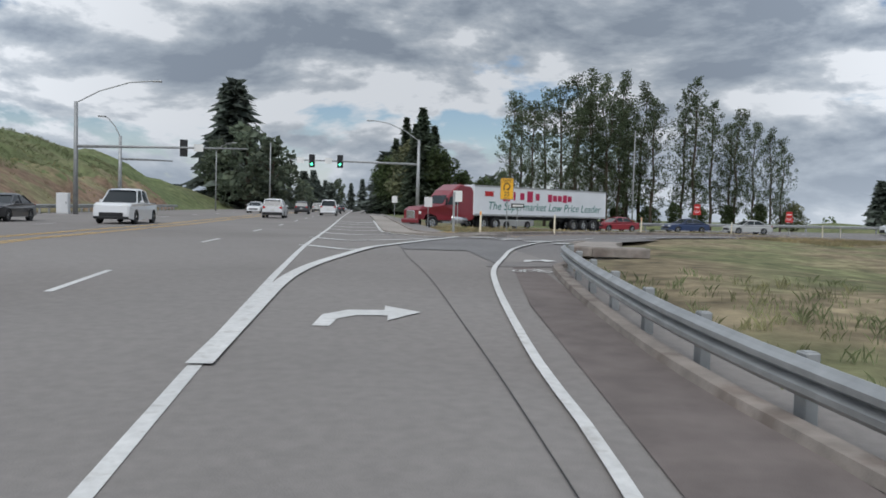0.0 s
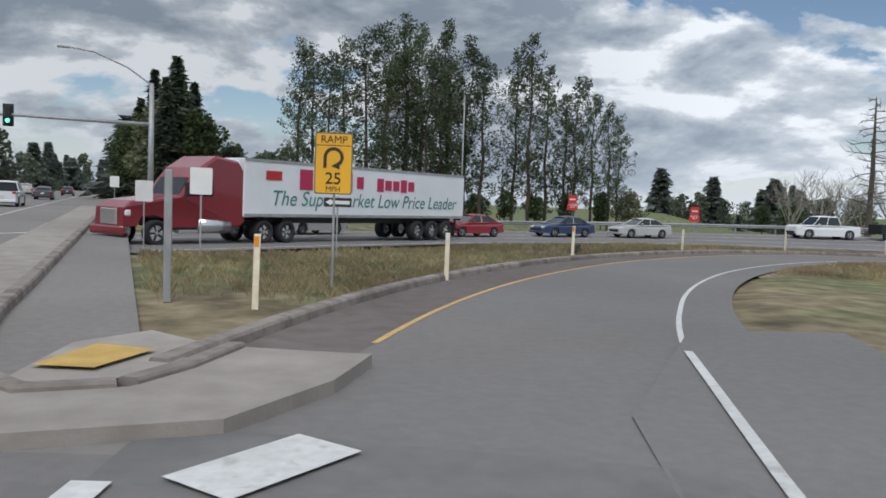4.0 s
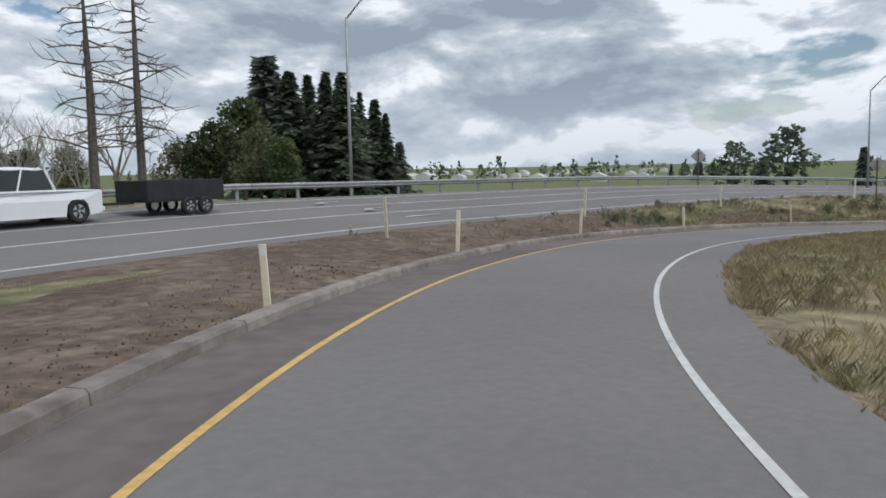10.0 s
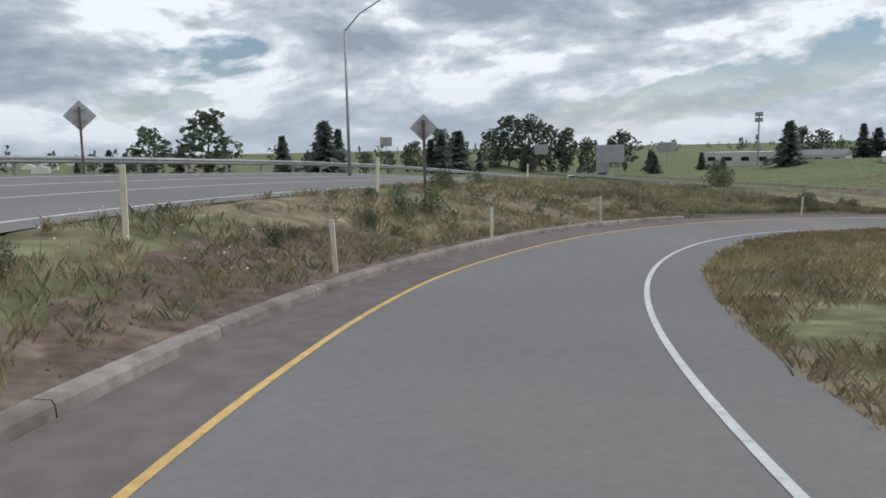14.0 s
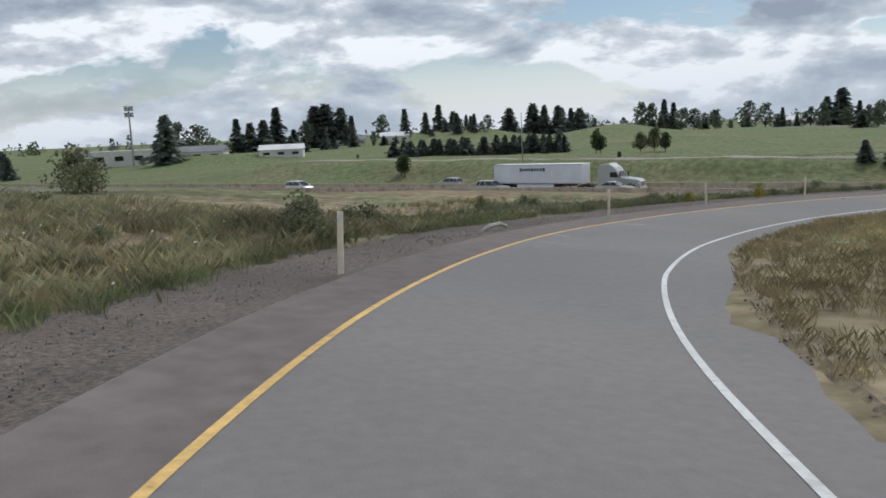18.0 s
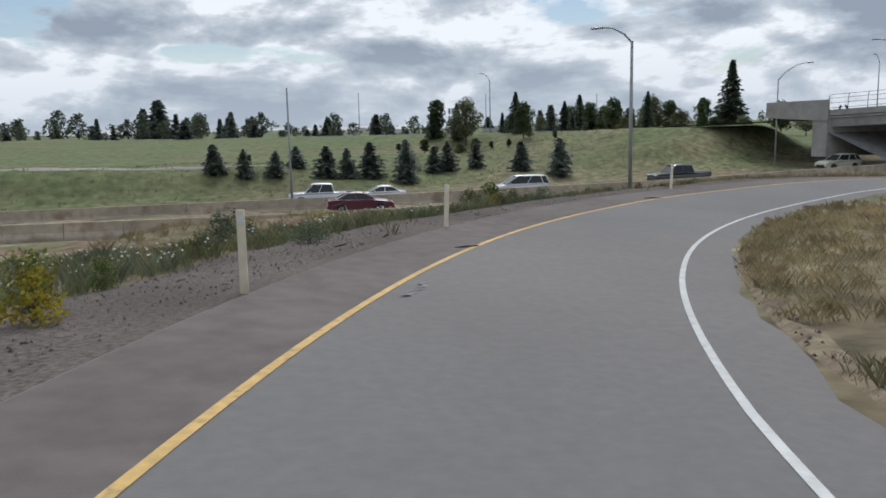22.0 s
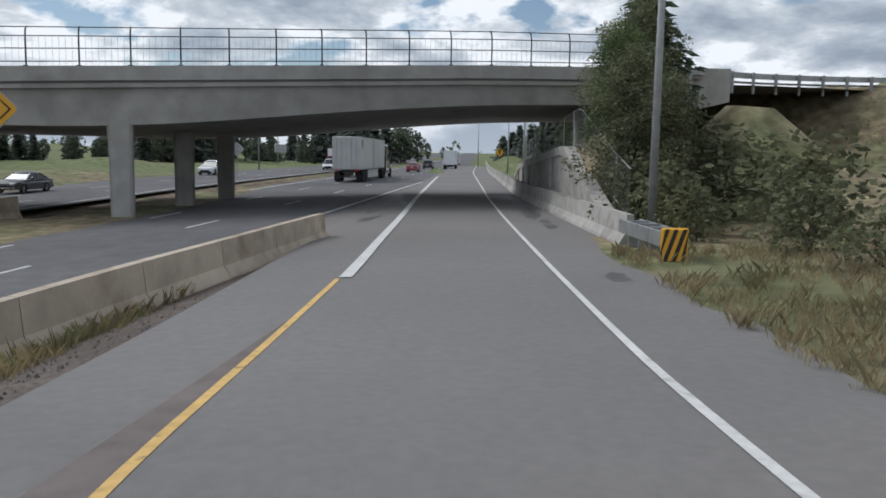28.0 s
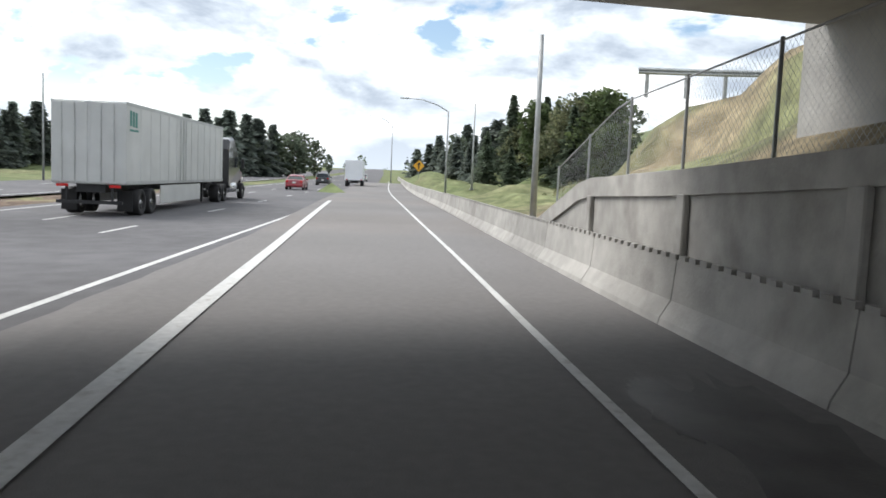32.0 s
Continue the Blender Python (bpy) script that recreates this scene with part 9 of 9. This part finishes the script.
# ---- far things ----
def house(x, y, w, d, h, turn, wall_mat, roof_mat, label, gable=True, name="house", windows=3):
    t = thing(name, pose(x, y, hz(x, y) - 0.2, 0, 0, turn), label, "building")
    bm = bmesh.new()
    box(bm, 0, 0, h / 2, w, d, h)
    part("wall", bm, wall_mat, t)
    bm = bmesh.new()
    if gable:
        e, r_ = 0.4, d * 0.22
        a = [bm.verts.new(p) for p in ((-w / 2 - e, -d / 2 - e, h), (w / 2 + e, -d / 2 - e, h), (w / 2 + e, 0, h + r_), (-w / 2 - e, 0, h + r_), (w / 2 + e, d / 2 + e, h), (-w / 2 - e, d / 2 + e, h))]
        bm.faces.new((a[0], a[1], a[2], a[3])); bm.faces.new((a[3], a[2], a[4], a[5])); bm.faces.new((a[0], a[3], a[5])); bm.faces.new((a[1], a[4], a[2])); bm.faces.new((a[0], a[5], a[4], a[1]))
    else:
        box(bm, 0, 0, h + 0.15, w + 0.3, d + 0.3, 0.3)
    part("roof", bm, roof_mat, t)
    for k in range(windows):
        for s in (-1, 1):
            bm = bmesh.new()
            box(bm, -w / 2 + (k + 0.5) * w / windows, s * (d / 2 + 0.01), h * 0.55, w / windows * 0.45, 0.06, h * 0.3)
            part("window", bm, GLASS, t)
    bm = bmesh.new()
    box(bm, w * 0.5 + 0.01, 0, 1.05, 0.06, 1.0, 2.1)
    part("door", bm, DARKMETAL, t)
    return t


WALLS = mat("pale_siding", (0.60, 0.59, 0.56), rough=0.7, vary=0.08, bump=0.1)
WALLS_B = mat("tan_siding", (0.40, 0.35, 0.28), rough=0.7, vary=0.08, bump=0.1)
ROOFS = mat("grey_roof", (0.20, 0.20, 0.21), rough=0.8, vary=0.15, bump=0.2)
ROOF_W = mat("white_roof", (0.66, 0.66, 0.66), rough=0.6, vary=0.08, bump=0.1)
house(352, -186, 46, 18, 6.0, 28, WALLS, ROOF_W, "long white industrial shed on the far ridge", False, "industrial_building", 6)
house(322, -190, 20, 10, 3.4, 30, WALLS, ROOFS, "low white house on the far ridge")
house(276, -183, 15, 8, 3.0, 32, WALLS, ROOF_W, "small white house on the hillside")
house(332, -232, 16, 9, 3.2, 35, WALLS_B, ROOFS, "tan house among the trees on the ridge")
house(337, -315, 16, 9, 3.4, 40, WALLS, ROOFS, "pale house among the trees on the ridge")
house(300, -300, 14, 9, 3.2, 30, WALLS, ROOF_W, "white house on the ridge")


def cell_tower(x, y, top):
    z = hz(x, y)
    t = thing("cell_tower", pose(x, y, z - 0.3), "slender grey mobile phone mast with panel antennas", "tower")
    H = top - z
    bm = bmesh.new()
    tube(bm, [(0, 0, 0), (0, 0, H)], [0.45, 0.25], 8)
    part("mast", bm, STEEL_DULL, t)
    for dz in (0.8, 3.2):
        for k in range(6):
            a = k * math.pi / 3
            bm = bmesh.new()
            box(bm, math.cos(a) * 1.4, math.sin(a) * 1.4, H - dz, 0.4, 0.4, 1.8, 0.04)
            tube(bm, [(0, 0, H - dz), (math.cos(a) * 1.4, math.sin(a) * 1.4, H - dz)], 0.06, 5)
            part("antenna", bm, STEEL_DULL, t)


cell_tower(343, -176, 14)
cell_tower(12, -241, 2.8)


def far_woods():
    r = np.random.default_rng(5)
    L, W_ = Leaves(9), Leaves(10)
    spots = []
    for k in range(1500):
        a = r.uniform(0, 2 * np.pi)
        d = r.uniform(480, 1900)
        x, y = d * math.cos(a), d * math.sin(a)
        if math.sin(x * 0.009 + 1) + math.sin(y * 0.011) + math.sin((x + y) * 0.021) > 0.15 and abs(x + 0.11 * y) > 40:
            spots.append((x, y))
    z = ground_z(spots)
    for (x, y), zz in zip(spots, z):
        h = r.uniform(7, 15)
        if r.random() < 0.5:
            u = r.random(34) ** 1.3
            rad = (1 - u) * h * 0.22 + 0.2
            a = r.uniform(0, 6.283, 34)
            W_.cloud(np.column_stack([x + rad * np.cos(a), y + rad * np.sin(a), zz + u * h]), h * 0.16, 1.5, 0.4)
        else:
            L.cloud(spread(r, 40, (x, y, zz + h * 0.45), (h * 0.42, h * 0.42, h * 0.45)), h * 0.15)
    for k_, m_, lab in ((W_, FIR_HAZED, "far-off dark conifer woods"), (L, BROADLEAF, "far-off green leafy woods")):
        o = new("far_woods")
        ob = k_.mesh("far_woods", m_, None)
        bpy.data.objects.remove(o)
        tagged(ob, lab, "woods", kind="stuff")


far_woods()


def far_town():
    r = random.Random(8)
    vs, fs = [], []
    for cx, cy, rx, ry, n_ in ((640, 260, 190, 170, 46), (30, -620, 160, 200, 40), (-120, -900, 250, 200, 30)):
        for k in range(n_):
            x, y = cx + r.uniform(-rx, rx), cy + r.uniform(-ry, ry)
            w, d, h = r.uniform(6, 15), r.uniform(5, 10), r.uniform(2.2, 4)
            z = float(ground_z([(x, y)])[0]) - 0.5
            b = len(vs)
            vs += [(x + sx * w / 2, y + sy * d / 2, z + q) for q in (0, h) for sx, sy in ((-1, -1), (1, -1), (1, 1), (-1, 1))] + [(x - w / 2, y, z + h + d * 0.2), (x + w / 2, y, z + h + d * 0.2)]
            fs += [(b + i, b + (i + 1) % 4, b + 4 + (i + 1) % 4, b + 4 + i) for i in range(4)] + [(b + 4, b + 5, b + 9, b + 8), (b + 6, b + 7, b + 8, b + 9), (b + 4, b + 8, b + 7), (b + 5, b + 6, b + 9)]
    tagged(raw("distant_town", vs, fs, WALLS), "scattered pale roofs of a distant town", "town", kind="stuff")


far_town()
